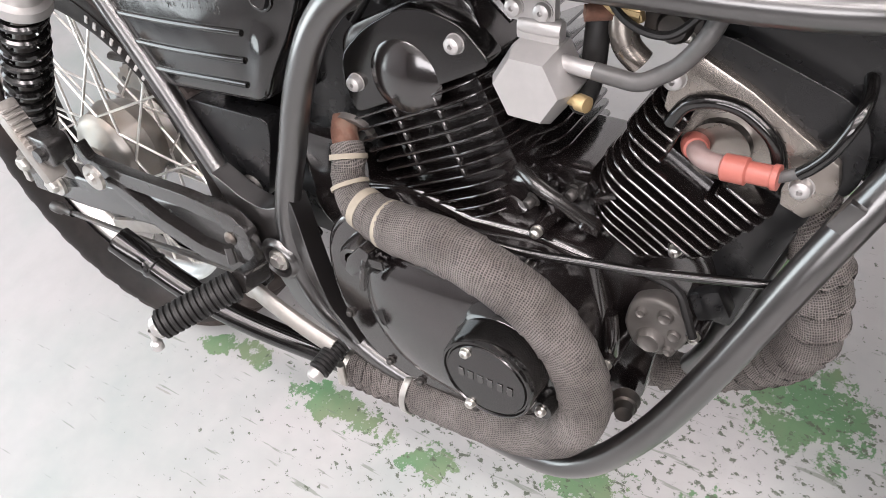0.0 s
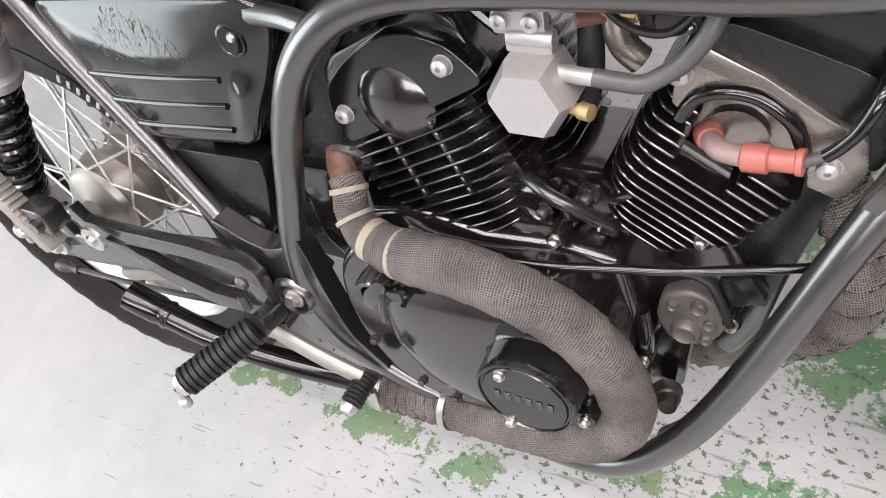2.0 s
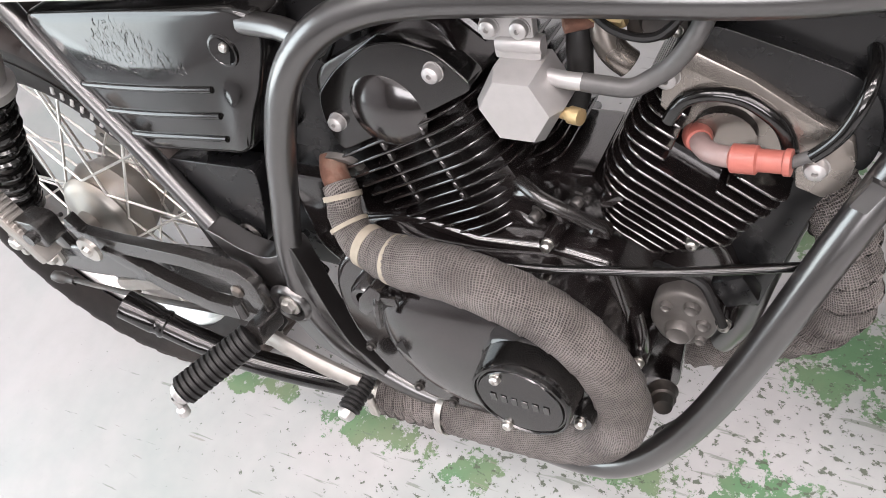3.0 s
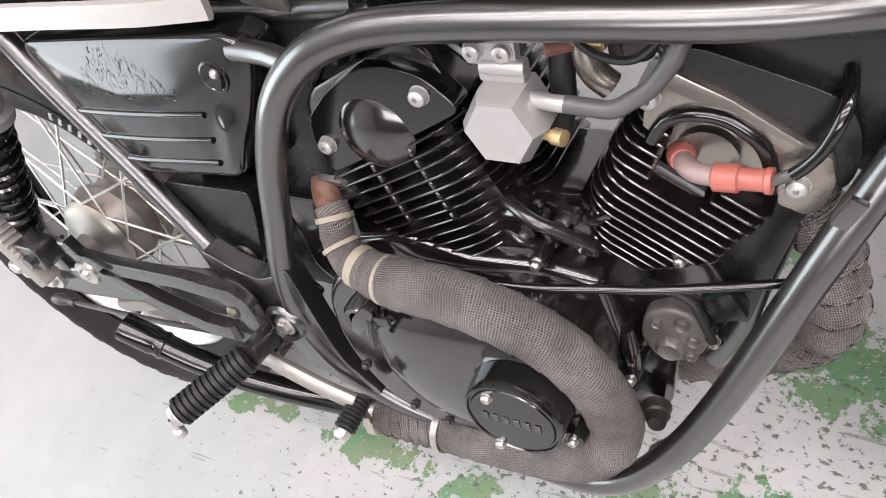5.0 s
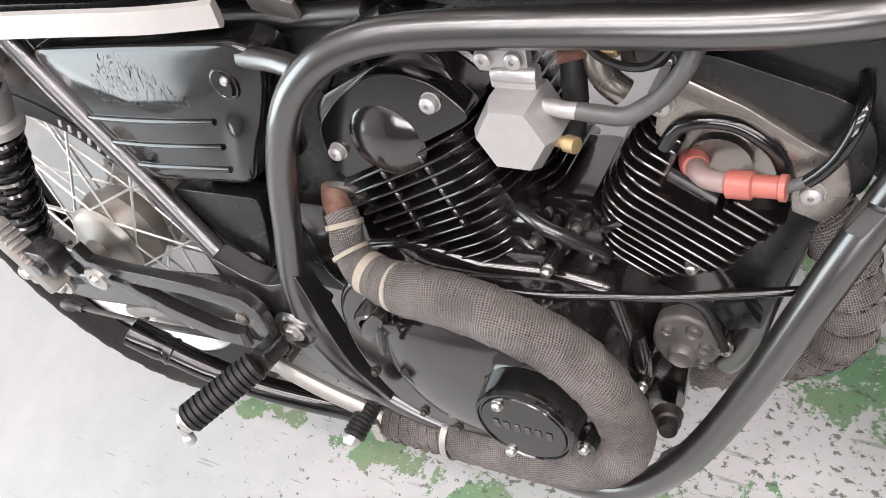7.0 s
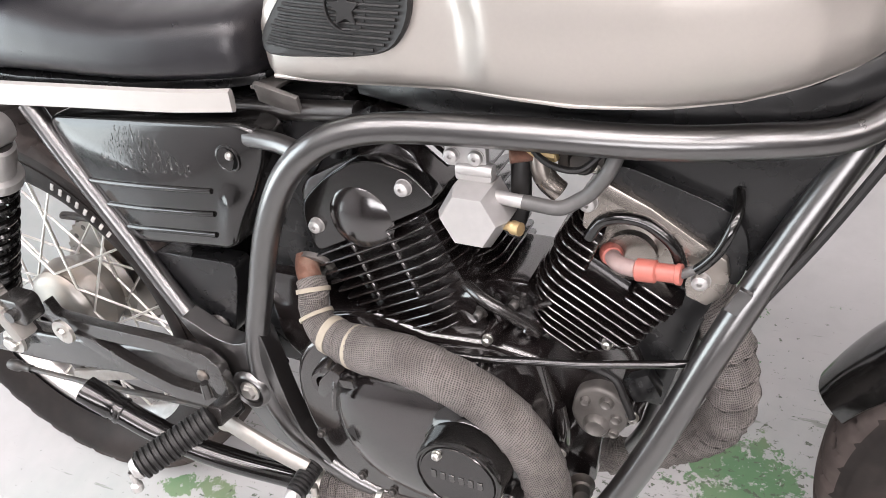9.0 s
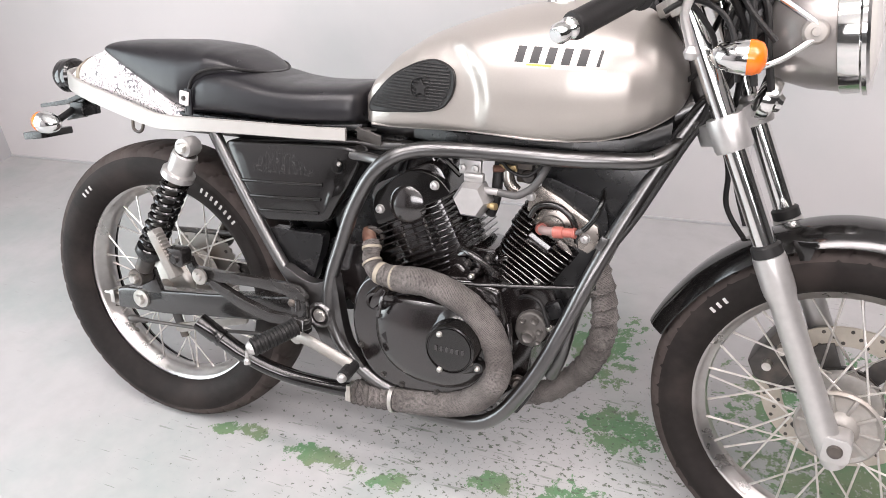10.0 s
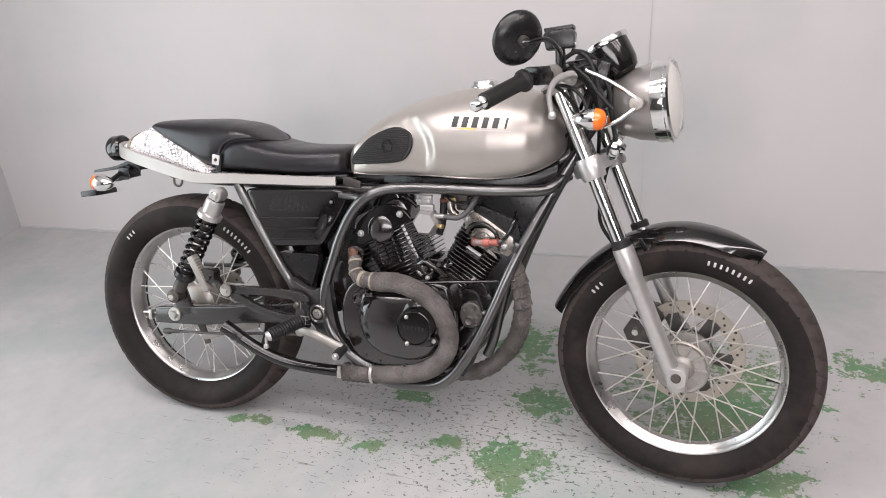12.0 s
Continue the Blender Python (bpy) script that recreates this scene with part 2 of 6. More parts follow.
def floor_material():
    """Pale grey painted concrete, worn to an older green coat in patches, with dark chips and scratches."""
    mat = bpy.data.materials.new("worn_painted_concrete")
    mat.use_nodes = True
    nt = mat.node_tree
    b = nt.nodes["Principled BSDF"]
    geo = nt.nodes.new("ShaderNodeNewGeometry")
    pos = geo.outputs["Position"]

    def noise_tex(scale, detail=6, rough=0.6, vec=pos):
        n = nt.nodes.new("ShaderNodeTexNoise")
        n.inputs["Scale"].default_value, n.inputs["Detail"].default_value, n.inputs["Roughness"].default_value = scale, detail, rough
        nt.links.new(vec, n.inputs["Vector"])
        return n.outputs["Fac"]

    def op(kind, a, c):
        m = nt.nodes.new("ShaderNodeMath"); m.operation = kind
        for i, v in enumerate((a, c)):
            if isinstance(v, (int, float)):
                m.inputs[i].default_value = v
            else:
                nt.links.new(v, m.inputs[i])
        return m.outputs[0]

    def step(sock, lo, hi, top=1.0):
        m = nt.nodes.new("ShaderNodeMapRange")
        m.inputs["From Min"].default_value, m.inputs["From Max"].default_value, m.inputs["To Max"].default_value = lo, hi, top
        nt.links.new(sock, m.inputs["Value"])
        return m.outputs[0]

    def mixc(fac, a, c):
        m = nt.nodes.new("ShaderNodeMix"); m.data_type = "RGBA"
        nt.links.new(fac, m.inputs["Factor"])
        for key, v in (("A", a), ("B", c)):
            if isinstance(v, tuple):
                m.inputs[key].default_value = (*v, 1)
            else:
                nt.links.new(v, m.inputs[key])
        return m.outputs["Result"]

    def blob(cx, cy, rx, ry):
        mp = nt.nodes.new("ShaderNodeMapping"); mp.vector_type = "TEXTURE"
        mp.inputs["Location"].default_value, mp.inputs["Scale"].default_value = (cx, cy, 0), (rx, ry, 1)
        nt.links.new(pos, mp.inputs["Vector"])
        ln = nt.nodes.new("ShaderNodeVectorMath"); ln.operation = "LENGTH"
        nt.links.new(mp.outputs[0], ln.inputs[0])
        return op("SUBTRACT", 1.0, ln.outputs["Value"])

    green = None
    for patch in GREEN_PATCHES:
        v = op("MULTIPLY", blob(*patch), 1.35)
        green = v if green is None else op("MAXIMUM", green, v)
    ragged = op("ADD", op("MULTIPLY", op("SUBTRACT", noise_tex(9, 8, 0.7), 0.5), 3.4), op("MULTIPLY", op("SUBTRACT", noise_tex(30, 7, 0.72), 0.5), 3.4))
    g = step(op("ADD", green, ragged), 0.58, 0.66)
    # chips: small dark flakes, thickest round the worn ground
    near = step(blob(0.85, 0.05, 1.5, 0.85), 0.0, 0.8)
    chip_vec = nt.nodes.new("ShaderNodeMapping")
    chip_vec.inputs["Rotation"].default_value, chip_vec.inputs["Scale"].default_value = (0, 0, 0.5), (1.0, 1.35, 1)
    nt.links.new(pos, chip_vec.inputs["Vector"])
    chips = step(op("ADD", op("MULTIPLY", near, 0.15), noise_tex(64, 6, 0.68, chip_vec.outputs[0])), 0.725, 0.742)
    scr_vec = nt.nodes.new("ShaderNodeMapping")
    scr_vec.inputs["Rotation"].default_value, scr_vec.inputs["Scale"].default_value = (0, 0, -0.6), (1.5, 14.0, 1)
    nt.links.new(pos, scr_vec.inputs["Vector"])
    scratch = step(op("ADD", op("MULTIPLY", near, 0.085), noise_tex(6, 5, 0.55, scr_vec.outputs[0])), 0.70, 0.74)
    hair_vec = nt.nodes.new("ShaderNodeMapping")
    hair_vec.inputs["Rotation"].default_value, hair_vec.inputs["Scale"].default_value = (0, 0, 1.15), (2.2, 26.0, 1)
    nt.links.new(pos, hair_vec.inputs["Vector"])
    hair = op("MULTIPLY", step(noise_tex(5, 3, 0.5, hair_vec.outputs[0]), 0.70, 0.73), step(noise_tex(2.2, 4), 0.45, 0.6))
    base = mixc(step(noise_tex(1.6, 5), 0.3, 0.7), (0.345, 0.343, 0.343), (0.415, 0.407, 0.407))
    base = mixc(step(noise_tex(14, 6), 0.45, 0.75, 0.35), base, (0.285, 0.285, 0.275))
    base = mixc(step(noise_tex(1.3, 6, 0.65), 0.48, 0.68, 0.8), base, (0.268, 0.310, 0.297))
    greens = mixc(step(noise_tex(7, 4), 0.4, 0.65), mixc(noise_tex(25, 5), (0.065, 0.150, 0.075), (0.12, 0.235, 0.115)), (0.15, 0.20, 0.115))
    left_on = step(noise_tex(85, 4, 0.6), 0.60, 0.66, 0.75)
    g = op("MULTIPLY", g, op("SUBTRACT", 1.0, left_on))
    col = mixc(g, base, greens)
    col = mixc(op("MULTIPLY", hair, 0.6), col, (0.20, 0.19, 0.165))
    col = mixc(op("MULTIPLY", scratch, 0.6), col, (0.12, 0.15, 0.11))
    col = mixc(op("MULTIPLY", chips, 0.9), col, (0.070, 0.088, 0.058))
    nt.links.new(col, b.inputs["Base Color"])
    rr = nt.nodes.new("ShaderNodeMapRange")
    rr.inputs["To Min"].default_value, rr.inputs["To Max"].default_value = 0.42, 0.68
    nt.links.new(noise_tex(5, 6), rr.inputs["Value"])
    nt.links.new(rr.outputs[0], b.inputs["Roughness"])
    h = op("SUBTRACT", op("MULTIPLY", noise_tex(60, 5), 0.3), op("ADD", op("MULTIPLY", g, 0.6), chips))
    bp = nt.nodes.new("ShaderNodeBump")
    bp.inputs["Strength"].default_value, bp.inputs["Distance"].default_value = 0.5, 0.001
    nt.links.new(h, bp.inputs["Height"])
    nt.links.new(bp.outputs["Normal"], b.inputs["Normal"])
    return mat


# places of the worn green ground: x, y, half sizes
GREEN_PATCHES = [(0.95, -0.05, 0.22, 0.13), (0.40, -0.06, 0.10, 0.045), (0.60, 0.17, 0.13, 0.05), (0.88, 0.52, 0.15, 0.18), (1.46, 0.34, 0.38, 0.40),
                 (1.90, 0.60, 0.27, 0.10), (1.58, 0.04, 0.18, 0.12), (0.99, 0.24, 0.15, 0.10), (0.22, -0.045, 0.07, 0.03), (0.55, -0.065, 0.09, 0.05), (0.13, -0.055, 0.04, 0.03), (0.77, 0.0, 0.10, 0.05)]
floor_paint = floor_material()
# broad grey-green blotches paint soft shadow tones into the wall's colour
wall_paint = material("off_white_wall_paint", (0.52, 0.503, 0.505), 0.50, 0, 0.02, 3, 0.10, 90, 0, ((0.39, 0.41, 0.41), 1.1, 0.75), 0.06)
# ceiling and dark walls are unseen; tones chosen to shape reflections in black paint
ceiling_paint = material("white_ceiling_paint", (0.80, 0.79, 0.78), 0.8, 0, 0.03, 4, 0.1, 100)
back_wall_paint = material("dark_grey_wall_paint", (0.05, 0.05, 0.05), 0.6, 0, 0.05, 3, 0.1, 90)
grey_wall_paint = material("grey_wall_paint", (0.42, 0.42, 0.43), 0.5, 0, 0.03, 3, 0.1, 90)


# ---- mesh helpers ----
SIDE = pose(0, 0, 0, 90)          # local x, y, z -> the bike's ahead, up and right side


def part(name, bm, mat, parent=None, label="", at=None, sharp=38):
    """Links a bmesh as one mesh object, under a thing or a part."""
    bmesh.ops.recalc_face_normals(bm, faces=bm.faces)
    limit = radians(sharp)
    for face in bm.faces:
        face.smooth = True
    for e in bm.edges:
        if len(e.link_faces) == 2 and e.calc_face_angle(0) > limit:
            e.smooth = False
    me = bpy.data.meshes.new(name)
    bm.to_mesh(me)
    bm.free()
    me.materials.append(mat)
    ob = new(name, me)
    if parent is not None:
        ob.parent = parent
    if at is not None:
        ob.matrix_basis = at
    if label:
        ob["label"] = label
    return ob


def repeat(ob, at):
    """Another object on the same mesh, under the same parent."""
    o = new(ob.name.split(".")[0], ob.data)
    o.parent, o.matrix_basis = ob.parent, at
    if "label" in ob:
        o["label"] = ob["label"]
    return o


def curve(points, sub=6, closed=False):
    """Catmull-Rom through the points, of any dimension."""
    p = [np.array(q, float) for q in points]
    n = len(p)
    out = []
    for i in range(n if closed else n - 1):
        if closed:
            a, b, c, d = p[i - 1], p[i], p[(i + 1) % n], p[(i + 2) % n]
        else:
            a, b, c, d = p[max(i - 1, 0)], p[i], p[i + 1], p[min(i + 2, n - 1)]
        for k in range(sub):
            t = k / sub
            out.append(0.5 * (2 * b + (c - a) * t + (2 * a - 5 * b + 4 * c - d) * t * t + (3 * b - a - 3 * c + d) * t ** 3))
    if not closed:
        out.append(p[-1])
    return out


def sweep(points, r, n=12, sub=6, bm=None, cap=True, flat=1.0, shape=None, smooth=True):
    """A tube along the points. r: a radius, or a function of the share of the way. shape: of length and angle, scales the radius."""
    bm = bm or bmesh.new()
    uvs = bm.loops.layers.uv.verify()
    path = [Vector(q[:3]) for q in (curve(points, sub) if smooth and len(points) > 2 else points)]
    length = [0.0]
    for a, b in zip(path, path[1:]):
        length.append(length[-1] + (b - a).length)
    tang = [(path[min(i + 1, len(path) - 1)] - path[max(i - 1, 0)]).normalized() for i in range(len(path))]
    up = Vector((0, 0, 1)) if abs(tang[0].z) < 0.9 else Vector((0, 1, 0))
    side = tang[0].cross(up).normalized()
    rings = []
    for i, c in enumerate(path):
        side = (side - tang[i] * side.dot(tang[i])).normalized()
        nor = side.cross(tang[i])
        base = r(length[i] / length[-1]) if callable(r) else r
        ring = []
        for k in range(n):
            a = 2 * math.pi * k / n
            q = base * (shape(length[i], a) if shape else 1.0)
            ring.append(bm.verts.new(c + side * math.cos(a) * q + nor * math.sin(a) * q * flat))
        rings.append((ring, base))
    for i in range(len(rings) - 1):
        girth = 2 * math.pi * rings[i][1] / n
        for k in range(n):
            f = bm.faces.new((rings[i][0][k], rings[i][0][(k + 1) % n], rings[i + 1][0][(k + 1) % n], rings[i + 1][0][k]))
            for lp, (u, v) in zip(f.loops, ((length[i], k), (length[i], k + 1), (length[i + 1], k + 1), (length[i + 1], k))):
                lp[uvs].uv = (u, v * girth)
    if cap:
        bm.faces.new(rings[0][0])
        bm.faces.new(rings[-1][0][::-1])
    return bm


def lathe(profile, m=None, n=32, bm=None, closed=False):
    """Turns the profile of (radius, height) pairs about the local z axis."""
    bm = bm or bmesh.new()
    m = m or Matrix()
    rings = []
    for rad, h in profile:
        if rad < 1e-6:
            rings.append([bm.verts.new(m @ Vector((0, 0, h)))])
        else:
            rings.append([bm.verts.new(m @ Vector((rad * math.cos(2 * math.pi * k / n), rad * math.sin(2 * math.pi * k / n), h))) for k in range(n)])
    pairs = list(zip(rings, rings[1:])) + ([(rings[-1], rings[0])] if closed else [])
    for a, b in pairs:
        for k in range(n):
            j = (k + 1) % n
            if len(a) == 1 and len(b) == 1:
                continue
            if len(a) == 1:
                bm.faces.new((a[0], b[j], b[k]))
            elif len(b) == 1:
                bm.faces.new((a[k], a[j], b[0]))
            else:
                bm.faces.new((a[k], a[j], b[j], b[k]))
    return bm


def bevelled(bm, width, segs=2, limit=30):
    if width:
        edges = [e for e in bm.edges if len(e.link_faces) == 2 and e.calc_face_angle(0) > radians(limit)]
        bmesh.ops.bevel(bm, geom=edges, offset=width, segments=segs, affect="EDGES", profile=0.6, clamp_overlap=True)
    return bm


def prism(outline, h0, h1, m=None, bevel=0.003, segs=2, round_by=0):
    """The outline, drawn in local x and y, raised from h0 to h1."""
    bm = bmesh.new()
    pts = curve(outline, round_by, True) if round_by else outline
    low = [bm.verts.new((q[0], q[1], h0)) for q in pts]
    top = [bm.verts.new((q[0], q[1], h1)) for q in pts]
    n = len(pts)
    bm.faces.new(low[::-1])
    bm.faces.new(top)
    for k in range(n):
        bm.faces.new((low[k], low[(k + 1) % n], top[(k + 1) % n], top[k]))
    bmesh.ops.recalc_face_normals(bm, faces=bm.faces)
    bevelled(bm, bevel, segs, 50 if round_by else 25)
    if m is not None:
        bm.transform(m)
    return bm


def box(sx, sy, sz, m=None, bevel=0.003, segs=2):
    return prism([(-sx / 2, -sy / 2), (sx / 2, -sy / 2), (sx / 2, sy / 2), (-sx / 2, sy / 2)], -sz / 2, sz / 2, m, bevel, segs)


def join(*bms):
    """One bmesh out of several."""
    out = bms[0]
    for b in bms[1:]:
        me = bpy.data.meshes.new("joint")
        b.to_mesh(me)
        b.free()
        out.from_mesh(me)
        bpy.data.meshes.remove(me)
    return out


def rounded(x0, x1, y0, y1, radii, n=6):
    """A rectangle with its own radius at each corner: lower left, lower right, upper right, upper left."""
    out = []
    for (cx, cy, a0), r in zip(((x0, y0, 180), (x1, y0, 270), (x1, y1, 0), (x0, y1, 90)), radii):
        sx, sy = (1 if cx == x0 else -1), (1 if cy == y0 else -1)
        for k in range(n + 1):
            a = radians(a0 + 90 * k / n)
            out.append((cx + sx * r + r * math.cos(a), cy + sy * r + r * math.sin(a)))
    return out


def fillet(outline, r=0.01, n=4):
    """The outline with each corner rounded."""
    out = []
    k = len(outline)
    for i in range(k):
        p, a, b = (Vector(outline[j % k]) for j in (i, i - 1, i + 1))
        ra = min(r, (a - p).length * 0.45)
        rb = min(r, (b - p).length * 0.45)
        s, e = p + (a - p).normalized() * ra, p + (b - p).normalized() * rb
        for q in range(n + 1):
            t = q / n
            out.append(tuple(s * (1 - t) ** 2 + p * 2 * t * (1 - t) + e * t * t))
    return out


def along(a, b):
    """The pose at a whose z points to b."""
    d = Vector(b) - Vector(a)
    return Matrix.Translation(a) @ d.to_track_quat("Z", "Y").to_matrix().to_4x4()


def bolt(r=0.007, h=0.006, washer=True):
    prof = [(0, h * 0.55), (r * 0.22, h * 0.6), (r * 0.28, h), (r * 0.6, h * 0.97), (r * 0.88, h * 0.8), (r, h * 0.45)]
    prof += [(r, 0.001), (r * 1.12, 0.001), (r * 1.12, 0)] if washer else [(r, 0)]
    return lathe(prof, None, 20)


def hex_bolt(r=0.008, h=0.006):
    bm = prism([(r * math.cos(radians(60 * k)), r * math.sin(radians(60 * k))) for k in range(6)], 0.0015, h, None, 0.001, 1)
    return join(bm, lathe([(0, 0.0016), (r * 1.3, 0.0016), (r * 1.3, 0)], None, 18))


def lerp(x, table):
    """Smooth reading of a table of (x, value, ...) rows, in rising order of x."""
    if x <= table[0][0]:
        return table[0][1:]
    for a, b in zip(table, table[1:]):
        if x <= b[0]:
            t = (x - a[0]) / (b[0] - a[0])
            return tuple(p + (q - p) * t for p, q in zip(a[1:], b[1:]))
    return table[-1][1:]


def sstep(x, a, b):
    t = min(1, max(0, (x - a) / (b - a)))
    return t * t * (3 - 2 * t)


def mirrored(points):
    return [(q[0], -q[1], *q[2:]) for q in points]


# ---- room ----


def slab(name, x0, x1, y0, y1, z0, z1, mat, label):
    bm = bmesh.new()
    v = [bm.verts.new((x, y, z)) for z in (z0, z1) for x, y in ((x0, y0), (x1, y0), (x1, y1), (x0, y1))]
    for q in ((3, 2, 1, 0), (4, 5, 6, 7), (0, 1, 5, 4), (1, 2, 6, 5), (2, 3, 7, 6), (3, 0, 4, 7)):
        bm.faces.new([v[k] for k in q])
    ob = part(name, bm, mat)
    ob.matrix_basis = ROOM
    return tagged(ob, label, name.split("_")[0], kind="structure")


slab("floor", -0.2, 8.2, -5.8, 0.2, -0.15, 0.0, floor_paint, "pale grey painted concrete floor worn to green patches")
wall_north = slab("wall_north", -0.2, 8.2, 0.0, 0.2, 0.0, 2.8, wall_paint, "smooth off-white panelled wall behind the motorcycle")


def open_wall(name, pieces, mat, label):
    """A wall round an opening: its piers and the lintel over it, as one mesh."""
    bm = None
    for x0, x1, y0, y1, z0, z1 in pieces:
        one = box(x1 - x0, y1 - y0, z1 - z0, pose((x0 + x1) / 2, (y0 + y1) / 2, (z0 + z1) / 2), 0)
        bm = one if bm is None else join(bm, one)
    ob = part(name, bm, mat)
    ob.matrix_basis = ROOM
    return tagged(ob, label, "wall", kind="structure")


# the openings in these walls are invented to hold the two fill lamps
open_wall("wall_west", ((-0.2, 0.0, -5.6, -2.75, 0.0, 2.8), (-0.2, 0.0, -1.25, 0.0, 0.0, 2.8), (-0.2, 0.0, -2.75, -1.25, 2.15, 2.8)), grey_wall_paint, "plain grey side wall with an added lamp opening")
slab("wall_east", 8.0, 8.2, -5.6, 0.0, 0.0, 2.8, back_wall_paint, "plain dark grey side wall")
open_wall("wall_south", ((-0.2, 1.15, -5.8, -5.6, 0.0, 2.8), (4.65, 8.2, -5.8, -5.6, 0.0, 2.8), (1.15, 4.65, -5.8, -5.6, 2.62, 2.8), (1.15, 4.65, -5.8, -5.6, 0.0, 1.42)), back_wall_paint, "unseen dark grey wall with an added high lamp opening")
slab("ceiling", -0.2, 8.2, -5.8, 0.2, 2.8, 2.95, ceiling_paint, "plain white ceiling of the workshop")
for x in (2.915, 4.75):
    seam = part("panel_joint", box(0.003, 0.003, 2.79, pose(x, -0.0014, 1.4), 0), grey_wall_paint, wall_north)
skirt = part("wall_trim", box(8.0, 0.006, 0.008, pose(4.0, -0.003, 0.004), 0.001), grey_wall_paint)
skirt.matrix_basis = ROOM
tagged(skirt, "thin dark joint line along the wall's foot", "trim", kind="structure")

# ---- motorcycle ----
LEAN_LEFT = 13.9
bike = new("motorcycle")
bike.empty_display_size = 0.1
bike.matrix_basis = pose(0, 0, 0, -LEAN_LEFT)
tagged(bike, "silver and black roadster motorcycle leaning on the worn floor", "motorcycle")

WHEELBASE, RAKE, STEER = 1.361, 24.5, -9.0
REAR_AXLE, FRONT_AXLE = Vector((0, 0, 0.313)), Vector((WHEELBASE, 0, 0.315))
FORK_UP = Vector((-math.sin(radians(RAKE)), 0, math.cos(radians(RAKE))))
HEAD = FRONT_AXLE + FORK_UP * 0.52 + Vector((-0.045, 0, 0))
TURNED = Matrix.Translation(HEAD) @ Matrix.Rotation(radians(STEER), 4, FORK_UP) @ Matrix.Translation(-HEAD)
BARS = Matrix.Translation(HEAD) @ Matrix.Rotation(radians(1.7), 4, FORK_UP) @ Matrix.Translation(-HEAD)


def tyre_bm(R, half, rim_r, grooves, slant):
    """A tyre about the local z axis, its tread cut by slanting grooves."""
    n = 400
    bm = bmesh.new()
    rings = []
    side_h = R - rim_r
    for i in range(n):
        ang = 2 * math.pi * i / n
        ring = []
        # inner bead, sidewall, crown, sidewall, bead
        for s in (-1, 1):
            walls = [(rim_r - 0.004, half * 0.58), (rim_r + 0.002, half * 0.74), (rim_r + side_h * 0.25, half * 0.93), (rim_r + side_h * 0.45, half * 1.0), (rim_r + side_h * 0.56, half * 0.985)]
            crown = []
            lobe = abs(((ang * grooves / (2 * math.pi) + s * 0.25) % 1.0) * 2 - 1)
            edge = 0.20 + 0.16 * lobe
            for k in range(15):
                t = k / 14
                rr = rim_r + side_h * 0.60 + side_h * 0.40 * math.sin(t * math.pi / 2) ** 0.85
                ww = half * 0.98 * math.cos(t * math.pi / 2) ** 0.75
                ph = (ang * grooves / (2 * math.pi) + s * 0.25 + slant * t) % 1.0
                sunk = t < edge or (k < 14 and 0.44 < ph < 0.56)
                crown.append((rr - (0.0045 if sunk else 0.0), ww - (0.001 if sunk and t < 0.6 else 0.0)))
            col = walls + crown
            if s == 1:
                col = col[::-1][1:]
            ring += [(r_, w_ * s) for r_, w_ in col]
        rings.append([bm.verts.new((r_ * math.cos(ang), r_ * math.sin(ang), w_)) for r_, w_ in ring])
    m = len(rings[0])
    for i in range(n):
        a, b = rings[i], rings[(i + 1) % n]
        for k in range(m - 1):
            face = bm.faces.new((a[k], a[k + 1], b[k + 1], b[k]))
            face.material_index = 1 if 8 <= k <= m - 10 else 0
    return bm


def rim_profile(r, half):
    return [(r, half), (r - 0.003, half + 0.001), (r - 0.012, half - 0.002), (r - 0.016, half - 0.007), (r - 0.021, half * 0.55), (r - 0.028, half * 0.35), (r - 0.030, 0),
            (r - 0.028, -half * 0.35), (r - 0.021, -half * 0.55), (r - 0.016, -half + 0.007), (r - 0.012, -half + 0.002), (r - 0.003, -half - 0.001), (r, -half), (r - 0.004, -half + 0.002), (r - 0.012, 0), (r - 0.004, half - 0.002)]


def spoke_pts(side, way, hub_r, hub_w, rim_r, turn):
    a0, a1 = 0.0, way * radians(turn)
    return [(hub_r * math.cos(a0), hub_r * math.sin(a0), side * hub_w), (rim_r * math.cos(a1), rim_r * math.sin(a1), side * 0.008)]


def lettering(texts, r, w, size, mat, wheel_ob, label):
    """Raised white bars where the tyre wall carries its marking: start degrees and how many bars."""
    bar = box(size * 0.78, size * 0.36, 0.0036, None, 0.0006, 1)
    first = None
    for start, count in texts:
        for k in range(count):
            a = start - k * size * 52 / (r * 0.9)
            at = pose(r * math.cos(radians(a)), r * math.sin(radians(a)), w, 0, 0, a)
            if first is None:
                first = part("marking_bar", bar, mat, wheel_ob, label, at)
            else:
                repeat(first, at)


def wheel(name, centre, m, R, half, rim_half, hub, hub_mat, grooves, texts, label):
    """A spoked wheel; its local z is the axle, towards the right side."""
    at = m @ Matrix.Translation(centre) @ SIDE
    hub_ob = part(name, hub, hub_mat, bike, label, at)
    tyre = part("tyre", tyre_bm(R, half, 0.236, grooves, 0.9), tyre_rubber, hub_ob, "black road tyre with pale wall marking")
    tyre.data.materials.append(tread_rubber)
    part("rim", lathe(rim_profile(0.242, rim_half), None, 96, None, True), alloy_rim, hub_ob, "dull silver alloy rim")
    lettering(texts, 0.236 + (R - 0.236) * 0.45, half * 0.990, 0.0135, white_mark, hub_ob, "white tyre wall marking")
    return hub_ob


